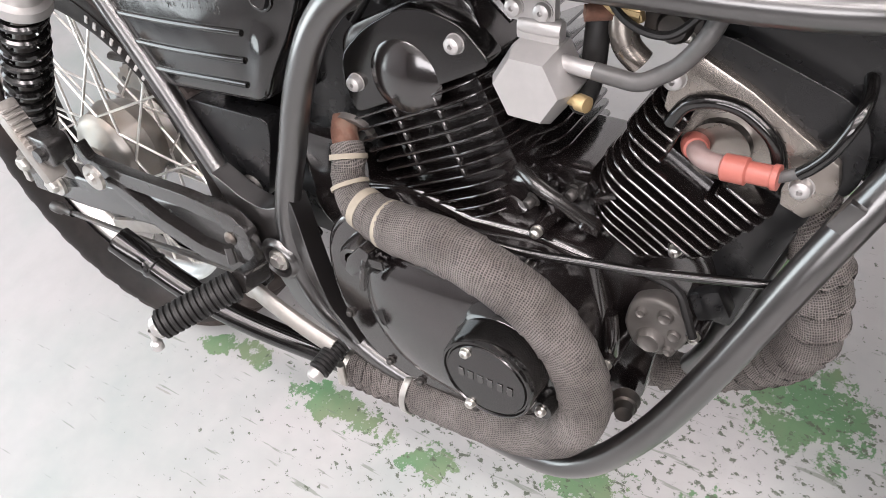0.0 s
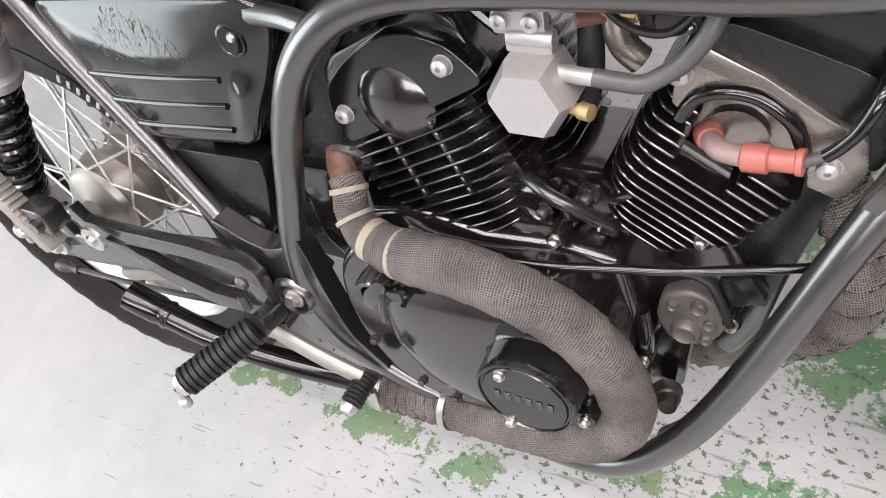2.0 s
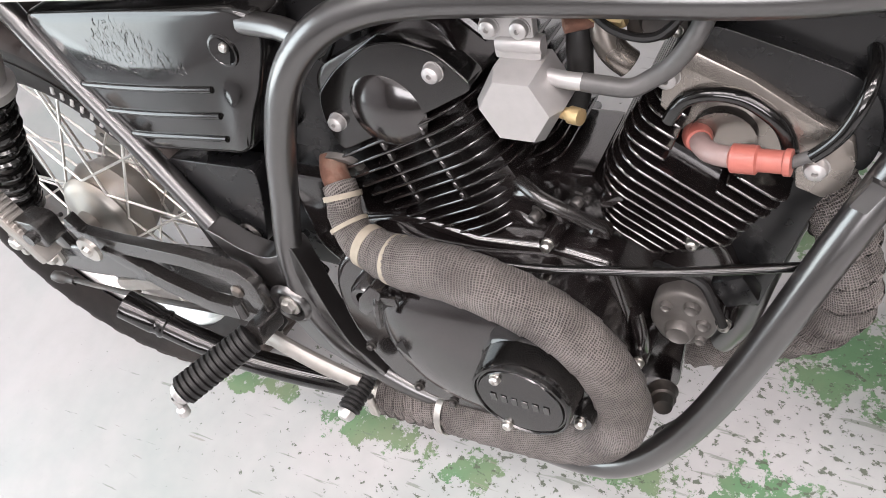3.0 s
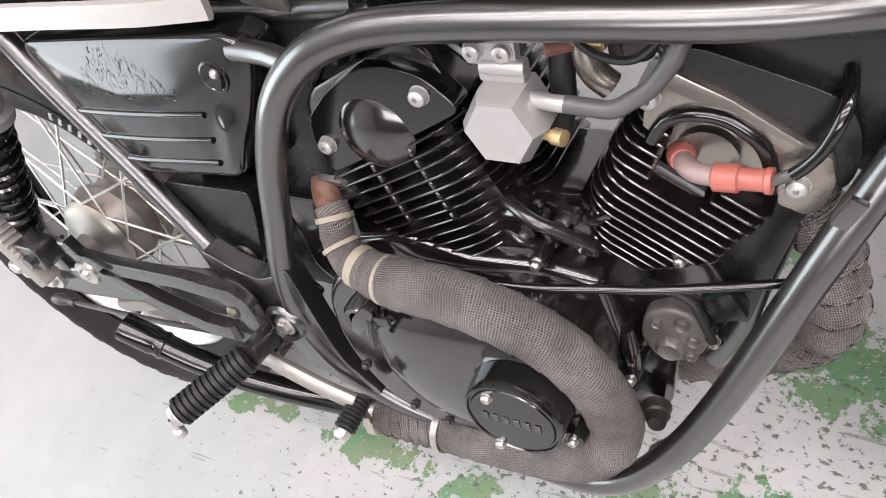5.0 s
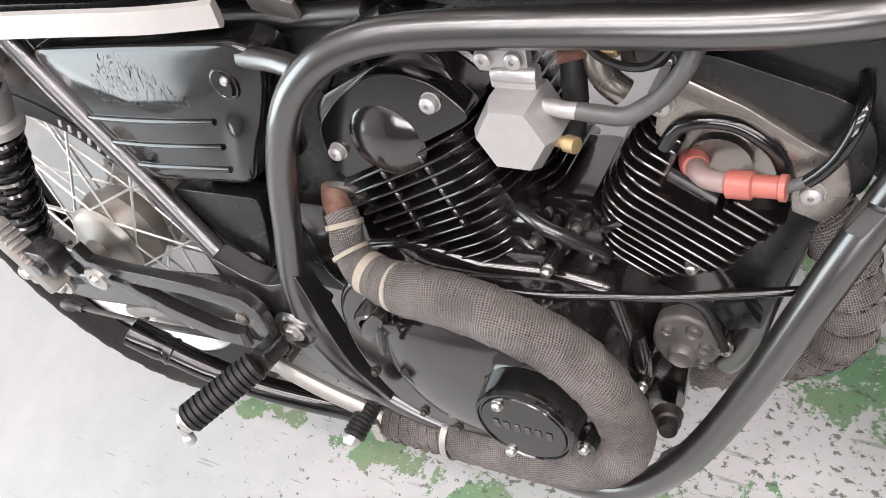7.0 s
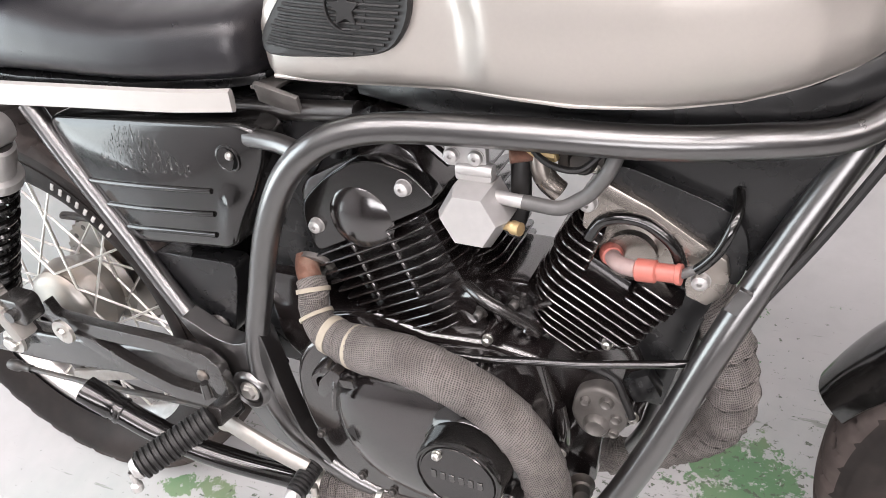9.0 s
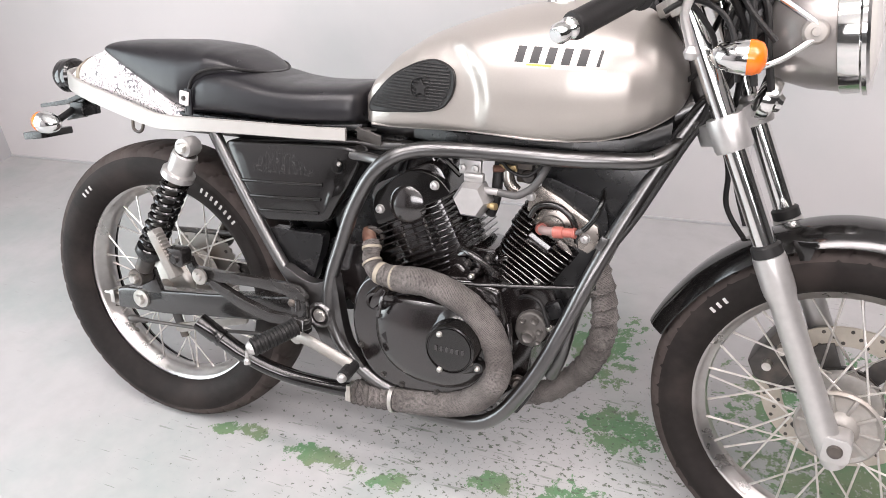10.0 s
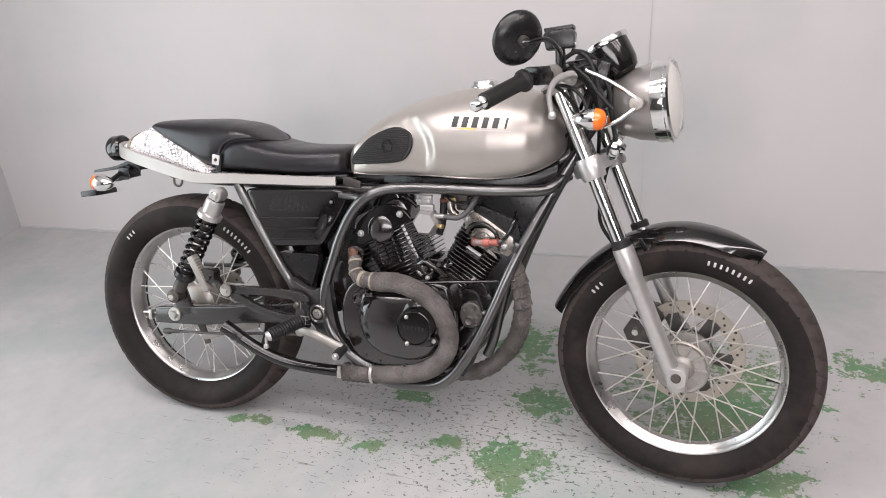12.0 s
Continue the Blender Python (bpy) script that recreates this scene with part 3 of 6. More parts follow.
def add_spokes(hub_ob, hub_r, hub_w, count=9):
    kinds = []
    for s in (1, -1):
        for way in (1, -1):
            p = spoke_pts(s, way, hub_r, hub_w, 0.219, 52)
            d = (Vector(p[1]) - Vector(p[0])).normalized()
            bm = sweep([p[0], p[1]], 0.0020, 6, 1)
            sweep([Vector(p[1]) - d * 0.016, p[1]], 0.0025, 6, 1, bm)
            kinds.append((s, way, bm))
    for j, (s, way, bm) in enumerate(kinds):
        off = (0 if s > 0 else 20) + (0 if way > 0 else 10)
        first = part("spoke", bm, spoke_steel, hub_ob, "", pose(0, 0, 0, 0, 0, off))
        for k in range(1, count):
            repeat(first, pose(0, 0, 0, 0, 0, off + 360 * k / count))


def valve(wheel_ob, deg):
    """A short black tyre valve standing in from the rim."""
    part("tyre_valve", lathe([(0.0035, 0), (0.0042, 0.012), (0.003, 0.016), (0.003, 0.026), (0.0038, 0.027), (0.0038, 0.034), (0, 0.035)], pose(0, 0, 0, 0, 0, deg) @ pose(0.219, 0, 0, 0, -90, 0), 10), black_rubber, wheel_ob, "black tyre valve")


# rear wheel with its drum
rear_hub = lathe([(0.010, 0.070), (0.018, 0.068), (0.021, 0.050), (0.046, 0.042), (0.056, 0.040), (0.060, 0.036), (0.064, 0.031), (0.062, 0.027), (0.072, 0.0), (0.06, -0.03), (0.07, -0.045), (0.05, -0.06), (0.01, -0.075)], None, 48)
rear_wheel = wheel("rear_wheel", REAR_AXLE, Matrix(), 0.323, 0.065, 0.034, rear_hub, pale_panel, 40, [(136, 3), (62, 8)], "spoked rear wheel with silver alloy drum hub")
add_spokes(rear_wheel, 0.060, 0.031)
teeth = [((0.098 + 0.005 * (k % 2)) * math.cos(2 * math.pi * k / 84), (0.098 + 0.005 * (k % 2)) * math.sin(2 * math.pi * k / 84)) for k in range(84)]
part("sprocket", prism(teeth, -0.082, -0.076, None, 0), pale_panel, rear_wheel, "pale steel chain sprocket")
# dark spots laid on the sprocket paint in its shaded holes
for k in range(18):
    a = 2 * math.pi * k / 18
    part("sprocket_hole", lathe([(0, -0.0755), (0.0045, -0.0755), (0.0045, -0.0762)], pose(0.088 * math.cos(a), 0.088 * math.sin(a), 0), 10), dark_metal, rear_wheel)
part("brake_arm", join(prism([(-0.012, -0.01), (0.012, -0.01), (0.009, -0.085), (-0.009, -0.085)], 0.084, 0.090, pose(0.045, -0.01, 0, 0, 0, 20), 0.002), lathe([(0, 0.098), (0.009, 0.098), (0.009, 0.084)], pose(0.045, -0.01, 0), 12)), dark_metal, rear_wheel)

# front wheel with its single disc on the far side
front_hub = lathe([(0.008, 0.06), (0.018, 0.058), (0.028, 0.052), (0.032, 0.042), (0.056, 0.040), (0.058, 0.032), (0.034, 0.026), (0.026, 0.0), (0.034, -0.026), (0.062, -0.030), (0.064, -0.04), (0.04, -0.046), (0.02, -0.05), (0.008, -0.06)], None, 40)
front_wheel = wheel("front_wheel", FRONT_AXLE, TURNED, 0.309, 0.050, 0.027, front_hub, alloy_cast, 44, [(143, 3), (81, 8)], "spoked front wheel with silver rim and single disc")
add_spokes(front_wheel, 0.052, 0.034)
valve(front_wheel, -3)
valve(rear_wheel, 200)


def disc_bm(r0, r1, h, thick):
    """A flat steel ring."""
    return lathe([(r0, h - thick / 2), (r1 - 0.001, h - thick / 2), (r1, h), (r1 - 0.001, h + thick / 2), (r0, h + thick / 2)], None, 96, None, True)


disc = part("brake_disc", disc_bm(0.098, 0.134, -0.062, 0.005), disc_steel, front_wheel, "drilled steel brake disc")
# the drilling is dark discs on both faces, painted shade with nothing cut
hole = lathe([(0, 0.0004), (0.0034, 0.0004), (0.0034, -0.0002)], None, 8)
holes = None
for k in range(54):
    a, rr = 2 * math.pi * k / 54, (0.104, 0.115, 0.126)[k % 3]
    for hz, flip in ((-0.0593, 1), (-0.0647, -1)):
        h1 = hole.copy()
        h1.transform(pose(rr * math.cos(a), rr * math.sin(a), hz) @ Matrix.Diagonal((1, 1, flip, 1)))
        holes = h1 if holes is None else join(holes, h1)
hole.free()
part("disc_drilling", holes, dark_metal, front_wheel, "dark discs painted for the shaded drilled holes")
arm0 = part("carrier_arm", prism([(0.034, -0.016), (0.102, -0.024), (0.106, 0.0), (0.102, 0.012), (0.034, 0.012)], -0.060, -0.054, None, 0.002), dark_metal, front_wheel)
for k in range(1, 6):
    repeat(arm0, pose(0, 0, 0, 0, 0, 60 * k))
part("disc_carrier", lathe([(0.03, -0.05), (0.062, -0.052), (0.062, -0.06), (0.03, -0.06)], None, 32, None, True), dark_metal, front_wheel)
rib0 = part("hub_rib", box(0.034, 0.007, 0.030, pose(0.044, 0, 0.030), 0.003, 2), alloy_cast, front_wheel)
for k in range(1, 10):
    repeat(rib0, pose(0, 0, 0, 0, 0, 36 * k))
part("hub_ring", lathe([(0.058, 0.030), (0.064, 0.032), (0.066, 0.040), (0.062, 0.044), (0.056, 0.040)], None, 40), alloy_cast, front_wheel)

# ---- front fork and steering ----
def fork_point(d, y, ahead=0.0):
    """The point d metres up the fork leg from the axle's height."""
    return FRONT_AXLE + FORK_UP * d + Vector((ahead - 0.008, y, 0))


LEG_Y = 0.097
for s in (-1, 1):
    a, b, c = fork_point(-0.025, s * LEG_Y), fork_point(0.325, s * LEG_Y), fork_point(0.735, s * LEG_Y)
    slider = lathe([(0, -0.012), (0.016, -0.010), (0.0195, 0.0), (0.0195, 0.03), (0.0205, 0.05), (0.0205, 0.27), (0.0235, 0.285), (0.0245, 0.30), (0.0245, 0.338), (0.0235, 0.346), (0.018, 0.348)], along(a, b), 28)
    lug = prism(rounded(-0.019, 0.022, -0.023, 0.022, (0.009, 0.012, 0.012, 0.009)), -0.021, 0.021, Matrix.Translation(fork_point(0.006, s * LEG_Y, 0.012)) @ SIDE, 0.003)
    leg = part("fork_leg", join(slider, lug), alloy_satin, bike, "satin silver fork slider with chromed tube", TURNED)
    part("stanchion", lathe([(0.0, 0), (0.0172, 0), (0.0172, (c - b).length), (0, (c - b).length)], along(b, c), 24), chrome, leg, "chromed fork tube")
    part("dust_seal", lathe([(0.0178, -0.004), (0.0225, -0.003), (0.0225, 0.012), (0.0178, 0.016)], along(fork_point(0.325, s * LEG_Y), c), 24), black_rubber, leg, "black rubber dust seal")
    # dark plug standing proud; its colour stands for the shaded axle hole
    part("axle_clamp", lathe([(0, 0.026), (0.010, 0.026), (0.0115, 0.023), (0.0115, 0.0)], Matrix.Translation(fork_point(0.006, s * LEG_Y, 0.012)) @ (SIDE if s < 0 else SIDE @ pose(0, 0, 0, 180)), 20), dark_metal, leg, "dark plug painted for the shaded axle hole")


def clamp_plate(name, d, thick, half, mat, label):
    """A fork bracket: a bowed plate with a ring round each leg."""
    m = TURNED @ Matrix.Translation(fork_point(d, 0)) @ Matrix.Rotation(radians(-RAKE), 4, "Y")
    outline = [(0.020, -half), (0.012, -0.05), (0.004, 0.0), (0.012, 0.05), (0.020, half), (-0.020, half), (-0.060, 0.045), (-0.070, 0.0), (-0.060, -0.045), (-0.020, -half)]
    bm = prism(outline, -thick / 2, thick / 2, None, 0.004, 2)
    for s in (-1, 1):
        bm = join(bm, lathe([(0.0176, -thick * 0.75), (0.0265, -thick * 0.75), (0.028, -thick * 0.6), (0.028, thick * 0.6), (0.0265, thick * 0.75), (0.0176, thick * 0.75)], pose(0.0, s * LEG_Y, 0), 24))
    return part(name, bm, mat, bike, label, m)


clamp_plate("lower_fork_bracket", 0.515, 0.034, 0.10, alloy_satin, "silver-grey lower fork bracket")
clamp_plate("upper_fork_bracket", 0.715, 0.022, 0.10, alloy_cast, "cast silver upper fork bracket")
part("steering_stem", lathe([(0.024, 0), (0.027, 0.004), (0.027, 0.17), (0.024, 0.175)], along(HEAD + FORK_UP * 0.0, HEAD + FORK_UP), 20), black_frame, bike, "black steering head")

# front mudguard
fend = bmesh.new()
rows_ = []
for i in range(41):
    ang = radians(62 + (163 - 62) * i / 40)
    rad = 0.333 + 0.010 * math.exp(-((i - 14) / 9) ** 2) + (0.006 * (i - 34) / 6 if i > 34 else 0)
    width = 0.058 * min(1, 0.35 + i * 0.12) * (1 if i < 36 else 1 - 0.05 * (i - 35))
    ring = []
    for j in range(-7, 8):
        t = j / 7
        drop = 0.030 * abs(t) ** 2.6
        ring.append(Vector(((rad - drop) * math.cos(ang), width * t, (rad - drop) * math.sin(ang))))
    rows_.append(ring)
vo = [[fend.verts.new(q) for q in ring] for ring in rows_]
vi = [[fend.verts.new((q.x * 0.993, q.y * 0.97, q.z * 0.993)) for q in ring] for ring in rows_]
for i in range(40):
    for j in range(14):
        fend.faces.new((vo[i][j], vo[i][j + 1], vo[i + 1][j + 1], vo[i + 1][j]))
        fend.faces.new((vi[i][j], vi[i + 1][j], vi[i + 1][j + 1], vi[i][j + 1]))
    for j in (0, 14):
        fend.faces.new((vo[i][j], vo[i + 1][j], vi[i + 1][j], vi[i][j]))
for i in (0, 40):
    for j in range(14):
        fend.faces.new((vo[i][j], vo[i][j + 1], vi[i][j + 1], vi[i][j]))
mudguard = part("front_mudguard", fend, black_gloss, bike, "glossy black steel front mudguard", TURNED @ Matrix.Translation(FRONT_AXLE))
for s in (-1, 1):
    part("stay", prism([(-0.100, 0.278), (-0.086, 0.282), (-0.080, 0.312), (-0.115, 0.308)], 0.0, 0.004, Matrix.Translation((0, s * 0.056, 0)) @ SIDE, 0.001), black_gloss, mudguard)

# caliper on the far leg
caliper = part("brake_caliper", prism([(-0.055, -0.03), (0.045, -0.03), (0.055, 0.0), (0.04, 0.034), (-0.04, 0.036), (-0.058, 0.01)], -0.034, 0.03, TURNED @ Matrix.Translation(FRONT_AXLE + Vector((-0.108, 0.064, 0.058))) @ SIDE @ pose(0, 0, 0, 0, 0, 62), 0.006), dark_metal, bike, "dark brake caliper")
for d in (-0.02, 0.02):
    part("caliper_pin", lathe([(0, 0.044), (0.008, 0.044), (0.009, 0.03)], TURNED @ Matrix.Translation(FRONT_AXLE + Vector((-0.108, 0.064, 0.058))) @ SIDE @ pose(0, 0, 0, 0, 0, 62) @ pose(d, 0.008, 0), 12), steel, caliper)
part("brake_hose", sweep([fork_point(0.70, 0.06, 0.02), fork_point(0.58, 0.075, -0.06), (1.115, 0.065, 0.70), (1.125, 0.065, 0.62), (1.165, 0.07, 0.56), (1.215, 0.07, 0.50), (1.245, 0.066, 0.41)], 0.0048, 8, 6), black_rubber, bike, "black rubber brake hose", TURNED)

# ---- fuel tank ----
TANK = [  # x, half width, bottom, top
    (0.505, 0.040, 0.738, 0.775), (0.515, 0.066, 0.734, 0.796), (0.53, 0.080, 0.732, 0.820), (0.57, 0.095, 0.732, 0.859), (0.62, 0.103, 0.734, 0.889), (0.67, 0.109, 0.737, 0.909),
    (0.72, 0.112, 0.739, 0.926), (0.77, 0.115, 0.740, 0.941), (0.83, 0.118, 0.739, 0.952), (0.89, 0.120, 0.740, 0.957), (0.94, 0.117, 0.745, 0.954), (0.98, 0.110, 0.756, 0.944),
    (1.01, 0.096, 0.768, 0.926), (1.035, 0.074, 0.784, 0.900), (1.050, 0.048, 0.798, 0.872), (1.056, 0.020, 0.815, 0.850)]
TANK_FOOT = [(0.505, 0.036), (0.515, 0.062), (0.53, 0.076), (0.60, 0.081), (0.66, 0.086), (0.716, 0.091), (0.772, 0.105), (0.82, 0.110), (0.86, 0.106), (0.90, 0.099), (0.934, 0.090), (0.969, 0.083), (1.002, 0.070), (1.03, 0.052), (1.05, 0.034), (1.056, 0.016)]


SCALLOP_TOP = [(0.50, 0.768), (0.52, 0.792), (0.561, 0.836), (0.592, 0.860), (0.636, 0.880), (0.68, 0.890), (0.72, 0.892), (1.1, 0.892)]
SCALLOP_FRONT = [(0.70, 0.745), (0.75, 0.752), (0.80, 0.757), (0.835, 0.748), (0.868, 0.720), (0.882, 0.690), (0.90, 0.65)]


def tank_half(x, z):
    """The tank's half width at that place of its side view."""
    w, zb, zt = lerp(x, TANK)
    zc = zb + 0.40 * (zt - zb)
    t = (z - zc) / ((zt - zc) if z > zc else (zc - zb))
    t = min(1.0, abs(t))
    foot = min(w, lerp(x, TANK_FOOT)[0])
    y = w * (1 - t ** 2.3) ** (1 / 2.1) if z > zc else foot + (w - foot) * (1 - t ** 2.4) ** 0.5
    ridge = lerp(x, SCALLOP_TOP)[0] - z
    front = lerp(z, SCALLOP_FRONT)[0] - x
    inside = sstep(min(ridge, front), -0.012, 0.024)
    return y + 0.019 * (1 - inside) * (1 - t ** 2.3) * (1 - 0.6 * sstep(x, 0.96, 1.056))


def tank_shell():
    bm = bmesh.new()
    rings = []
    xs = [0.505 + 0.551 * i / 110 for i in range(111)]
    for x in xs:
        w, zb, zt = lerp(x, TANK)
        zc = zb + 0.40 * (zt - zb)
        half = []
        half.append((0.0, zb + 0.002))
        for k in range(25):
            a = -math.pi / 2 + math.pi * k / 24
            z = zc + math.sin(a) * ((zt - zc) if a > 0 else (zc - zb))
            half.append((tank_half(x, z) if k < 24 else 0.0, z))
        ring = [(-y, z) for y, z in half] + [(y, z) for y, z in half[-2:0:-1]]
        rings.append([bm.verts.new((x, y, z)) for y, z in ring])
    n = len(rings[0])
    for a, b in zip(rings, rings[1:]):
        for k in range(n):
            bm.faces.new((a[k], a[(k + 1) % n], b[(k + 1) % n], b[k]))
    bm.faces.new(rings[0])
    bm.faces.new(rings[-1][::-1])
    return bm


tank = part("fuel_tank", tank_shell(), tank_silver, bike, "champagne silver fuel tank with ribbed black knee pads", None, 60)
for s in (-1, 1):
    seam = []
    for i in range(40):
        x = 0.53 + (1.044 - 0.53) * i / 39
        w, zb, zt = lerp(x, TANK)
        seam.append((x, s * (tank_half(x, zb) + 0.0012), zb + 0.001))
    part("tank_seam", sweep(seam, 0.0026, 8, 1, smooth=False), tank_silver, tank)

PAD = [(0.524, 0.760), (0.590, 0.761), (0.663, 0.770), (0.690, 0.789), (0.700, 0.818), (0.691, 0.842), (0.655, 0.853), (0.610, 0.841), (0.563, 0.812)]
pad_line = curve(PAD, 8, True)
pad_mid = sum(pad_line) / len(pad_line)


def knee_pad(s):
    bm = bmesh.new()
    rings = []
    for scale, lift in ((1.0, -0.002), (1.0, 0.0035), (0.965, 0.0058), (0.93, 0.0045), (0.75, 0.0045), (0.5, 0.0045), (0.25, 0.0045)):
        ring = []
        for q in pad_line:
            x, z = pad_mid + (q - pad_mid) * scale
            ring.append(bm.verts.new((x, s * (tank_half(x, z) + lift), z)))
        rings.append(ring)
    n = len(pad_line)
    for a, b in zip(rings, rings[1:]):
        for k in range(n):
            bm.faces.new((a[k], a[(k + 1) % n], b[(k + 1) % n], b[k]))
    bm.faces.new(rings[-1])
    return bm


for s in (-1, 1):
    part("knee_pad", knee_pad(s), black_rubber, tank, "black rubber knee pad")
    z = 0.768
    while z < 0.846:                      # ribs from edge to edge
        xs = [q[0] for q, r_ in zip(pad_line, list(pad_line[1:]) + [pad_line[0]]) if (q[1] - z) * (r_[1] - z) <= 0]
        if len(xs) >= 2 and max(xs) - min(xs) > 0.04:
            lo, hi = min(xs) + 0.010, max(xs) - 0.009
            part("pad_rib", sweep([(lo + (hi - lo) * k / 10, s * (tank_half(lo + (hi - lo) * k / 10, z) + 0.0050), z) for k in range(11)], 0.0016, 6, 1, smooth=False), black_rubber, tank)
        z += 0.0052
    star = []
    for k in range(10):
        rad = 0.016 if k % 2 == 0 else 0.0075
        a = radians(90 + 36 * k)
        star.append((0.638 + rad * math.cos(a), 0.806 + rad * math.sin(a)))
    y = tank_half(0.638, 0.806) + 0.0045
    part("emblem", join(prism(star, y, y + 0.004, (SIDE if s < 0 else Matrix.Diagonal((1, -1, 1, 1)) @ SIDE), 0.0006, 1),
                        lathe([(0.018, 0), (0.0195, 0), (0.0195, 0.003), (0.018, 0.003)], (Matrix.Translation((0.638, s * y, 0.806)) @ (SIDE if s < 0 else SIDE @ pose(0, 0, 0, 180))), 28, None, True)), black_rubber, tank, "worn dark star-shaped emblem")

# plain bars in place of the maker's mark, with a yellow line below
for k in range(6):
    x0 = 0.802 + 0.0245 * k
    for dz, w_, h_ in ((0.0, 0.008, 0.024),):
        x, z = x0 + 0.009, 0.872
        # last bar is narrowed to paint in the glare that washes out the mark
        worn = 0.35 if k == 5 else 1.0
        bm = bmesh.new()
        grid = []
        for a in range(2):
            for b in range(5):
                zz = z - h_ / 2 + h_ * b / 4
                xx = x - 0.0068 * worn + 0.0136 * worn * a + (zz - z) * 0.16
                grid.append(bm.verts.new((xx, -(tank_half(xx, zz) + 0.0007), zz)))
        for b in range(4):
            bm.faces.new((grid[b], grid[5 + b], grid[6 + b], grid[b + 1]))
        part("marking_bar", bm, dark_mark, tank, "black marking bar, the last narrowed for tank glare")
for x0, x1, mat, lab in ((0.802, 0.858, white_mark, "pale underline"), (0.822, 0.862, yellow_mark, "yellow underline"), (0.862, 0.945, white_mark, "long pale underline")):
    bm = bmesh.new()
    zz = 0.8555 if mat is yellow_mark else 0.853
    cols = [(bm.verts.new((x, -(tank_half(x, zz) + 0.0009), zz)), bm.verts.new((x, -(tank_half(x, zz + 0.003) + 0.0009), zz + 0.003))) for x in [x0 + (x1 - x0) * k / 8 for k in range(9)]]
    for a, b in zip(cols, cols[1:]):
        bm.faces.new((a[0], b[0], b[1], a[1]))
    part("marking_line", bm, mat, tank, lab)
part("filler_cap", lathe([(0, 0.016), (0.022, 0.015), (0.031, 0.011), (0.033, 0.004), (0.036, 0.0), (0.036, -0.01)], Matrix.Translation((0.845, 0, 0.953)) @ pose(0, 0, 0, 0, -5, 0), 32), chrome, tank, "chromed filler cap")


# ---- seat and tail ----
def loft(table, n=28, p=2.4, q=2.4, steps=50, mid=0.45):
    """Sections along x from rows of (x, half width, bottom, top)."""
    bm = bmesh.new()
    rings = []
    for i in range(steps + 1):
        x = table[0][0] + (table[-1][0] - table[0][0]) * i / steps
        w, zb, zt = lerp(x, table)
        zc = zb + mid * (zt - zb)
        ring = []
        for k in range(n):
            a = 2 * math.pi * k / n
            c, s_ = math.cos(a), math.sin(a)
            y = w * math.copysign(abs(c) ** (2 / p), c)
            z = zc + ((zt - zc) if s_ > 0 else (zc - zb)) * math.copysign(abs(s_) ** (2 / q), s_)
            ring.append(bm.verts.new((x, y, z)))
        rings.append(ring)
    for a, b in zip(rings, rings[1:]):
        for k in range(n):
            bm.faces.new((a[k], a[(k + 1) % n], b[(k + 1) % n], b[k]))
    bm.faces.new(rings[0])
    bm.faces.new(rings[-1][::-1])
    return bm


SADDLE = [(0.150, 0.106, 0.716, 0.775), (0.165, 0.112, 0.716, 0.800), (0.19, 0.114, 0.716, 0.812), (0.23, 0.115, 0.716, 0.813), (0.275, 0.115, 0.716, 0.804), (0.315, 0.114, 0.716, 0.796),
          (0.36, 0.112, 0.716, 0.792), (0.41, 0.108, 0.717, 0.793), (0.46, 0.101, 0.719, 0.796), (0.490, 0.096, 0.722, 0.797), (0.500, 0.090, 0.726, 0.794), (0.505, 0.080, 0.732, 0.786)]
HUMP = [(-0.085, 0.070, 0.822, 0.834), (-0.075, 0.078, 0.815, 0.842), (-0.05, 0.085, 0.800, 0.845), (0.0, 0.094, 0.770, 0.848), (0.05, 0.101, 0.742, 0.850), (0.09, 0.106, 0.722, 0.852),
        (0.125, 0.109, 0.718, 0.852), (0.150, 0.108, 0.735, 0.850), (0.185, 0.105, 0.775, 0.846), (0.215, 0.098, 0.786, 0.838), (0.245, 0.084, 0.789, 0.824), (0.270, 0.064, 0.790, 0.809), (0.285, 0.040, 0.788, 0.798)]
COWL = [(-0.225, 0.040, 0.745, 0.762), (-0.20, 0.058, 0.736, 0.780), (-0.15, 0.074, 0.726, 0.811), (-0.10, 0.083, 0.716, 0.832), (-0.05, 0.089, 0.704, 0.842), (0.0, 0.094, 0.696, 0.82), (0.05, 0.099, 0.692, 0.79), (0.10, 0.10, 0.690, 0.74), (0.13, 0.10, 0.690, 0.72)]
seat = part("seat", loft(SADDLE, 36, 3.0, 3.4, 60), seat_vinyl, bike, "black vinyl seat with stepped rear hump", None, 70)
part("hump_pad", loft(HUMP, 36, 2.6, 2.8, 60), seat_vinyl, seat, "padded black vinyl hump")
cut = curve([(0.150, -0.112, 0.722), (0.157, -0.1155, 0.760), (0.170, -0.1125, 0.792), (0.198, -0.1055, 0.807), (0.235, -0.0915, 0.811), (0.264, -0.068, 0.806), (0.282, -0.035, 0.801), (0.288, 0, 0.800)], 5)
part("piping", sweep(cut + [np.array((q[0], -q[1], q[2])) for q in cut[-2::-1]], 0.003, 8, 1, smooth=False), black_rubber, seat, "black seam piping")
part("seat_base", loft([(0.10, 0.094, 0.706, 0.722), (0.2, 0.102, 0.705, 0.722), (0.36, 0.094, 0.705, 0.722), (0.44, 0.072, 0.707, 0.724), (0.495, 0.05, 0.712, 0.726)], 20, 6, 6, 20), black_plastic, seat)


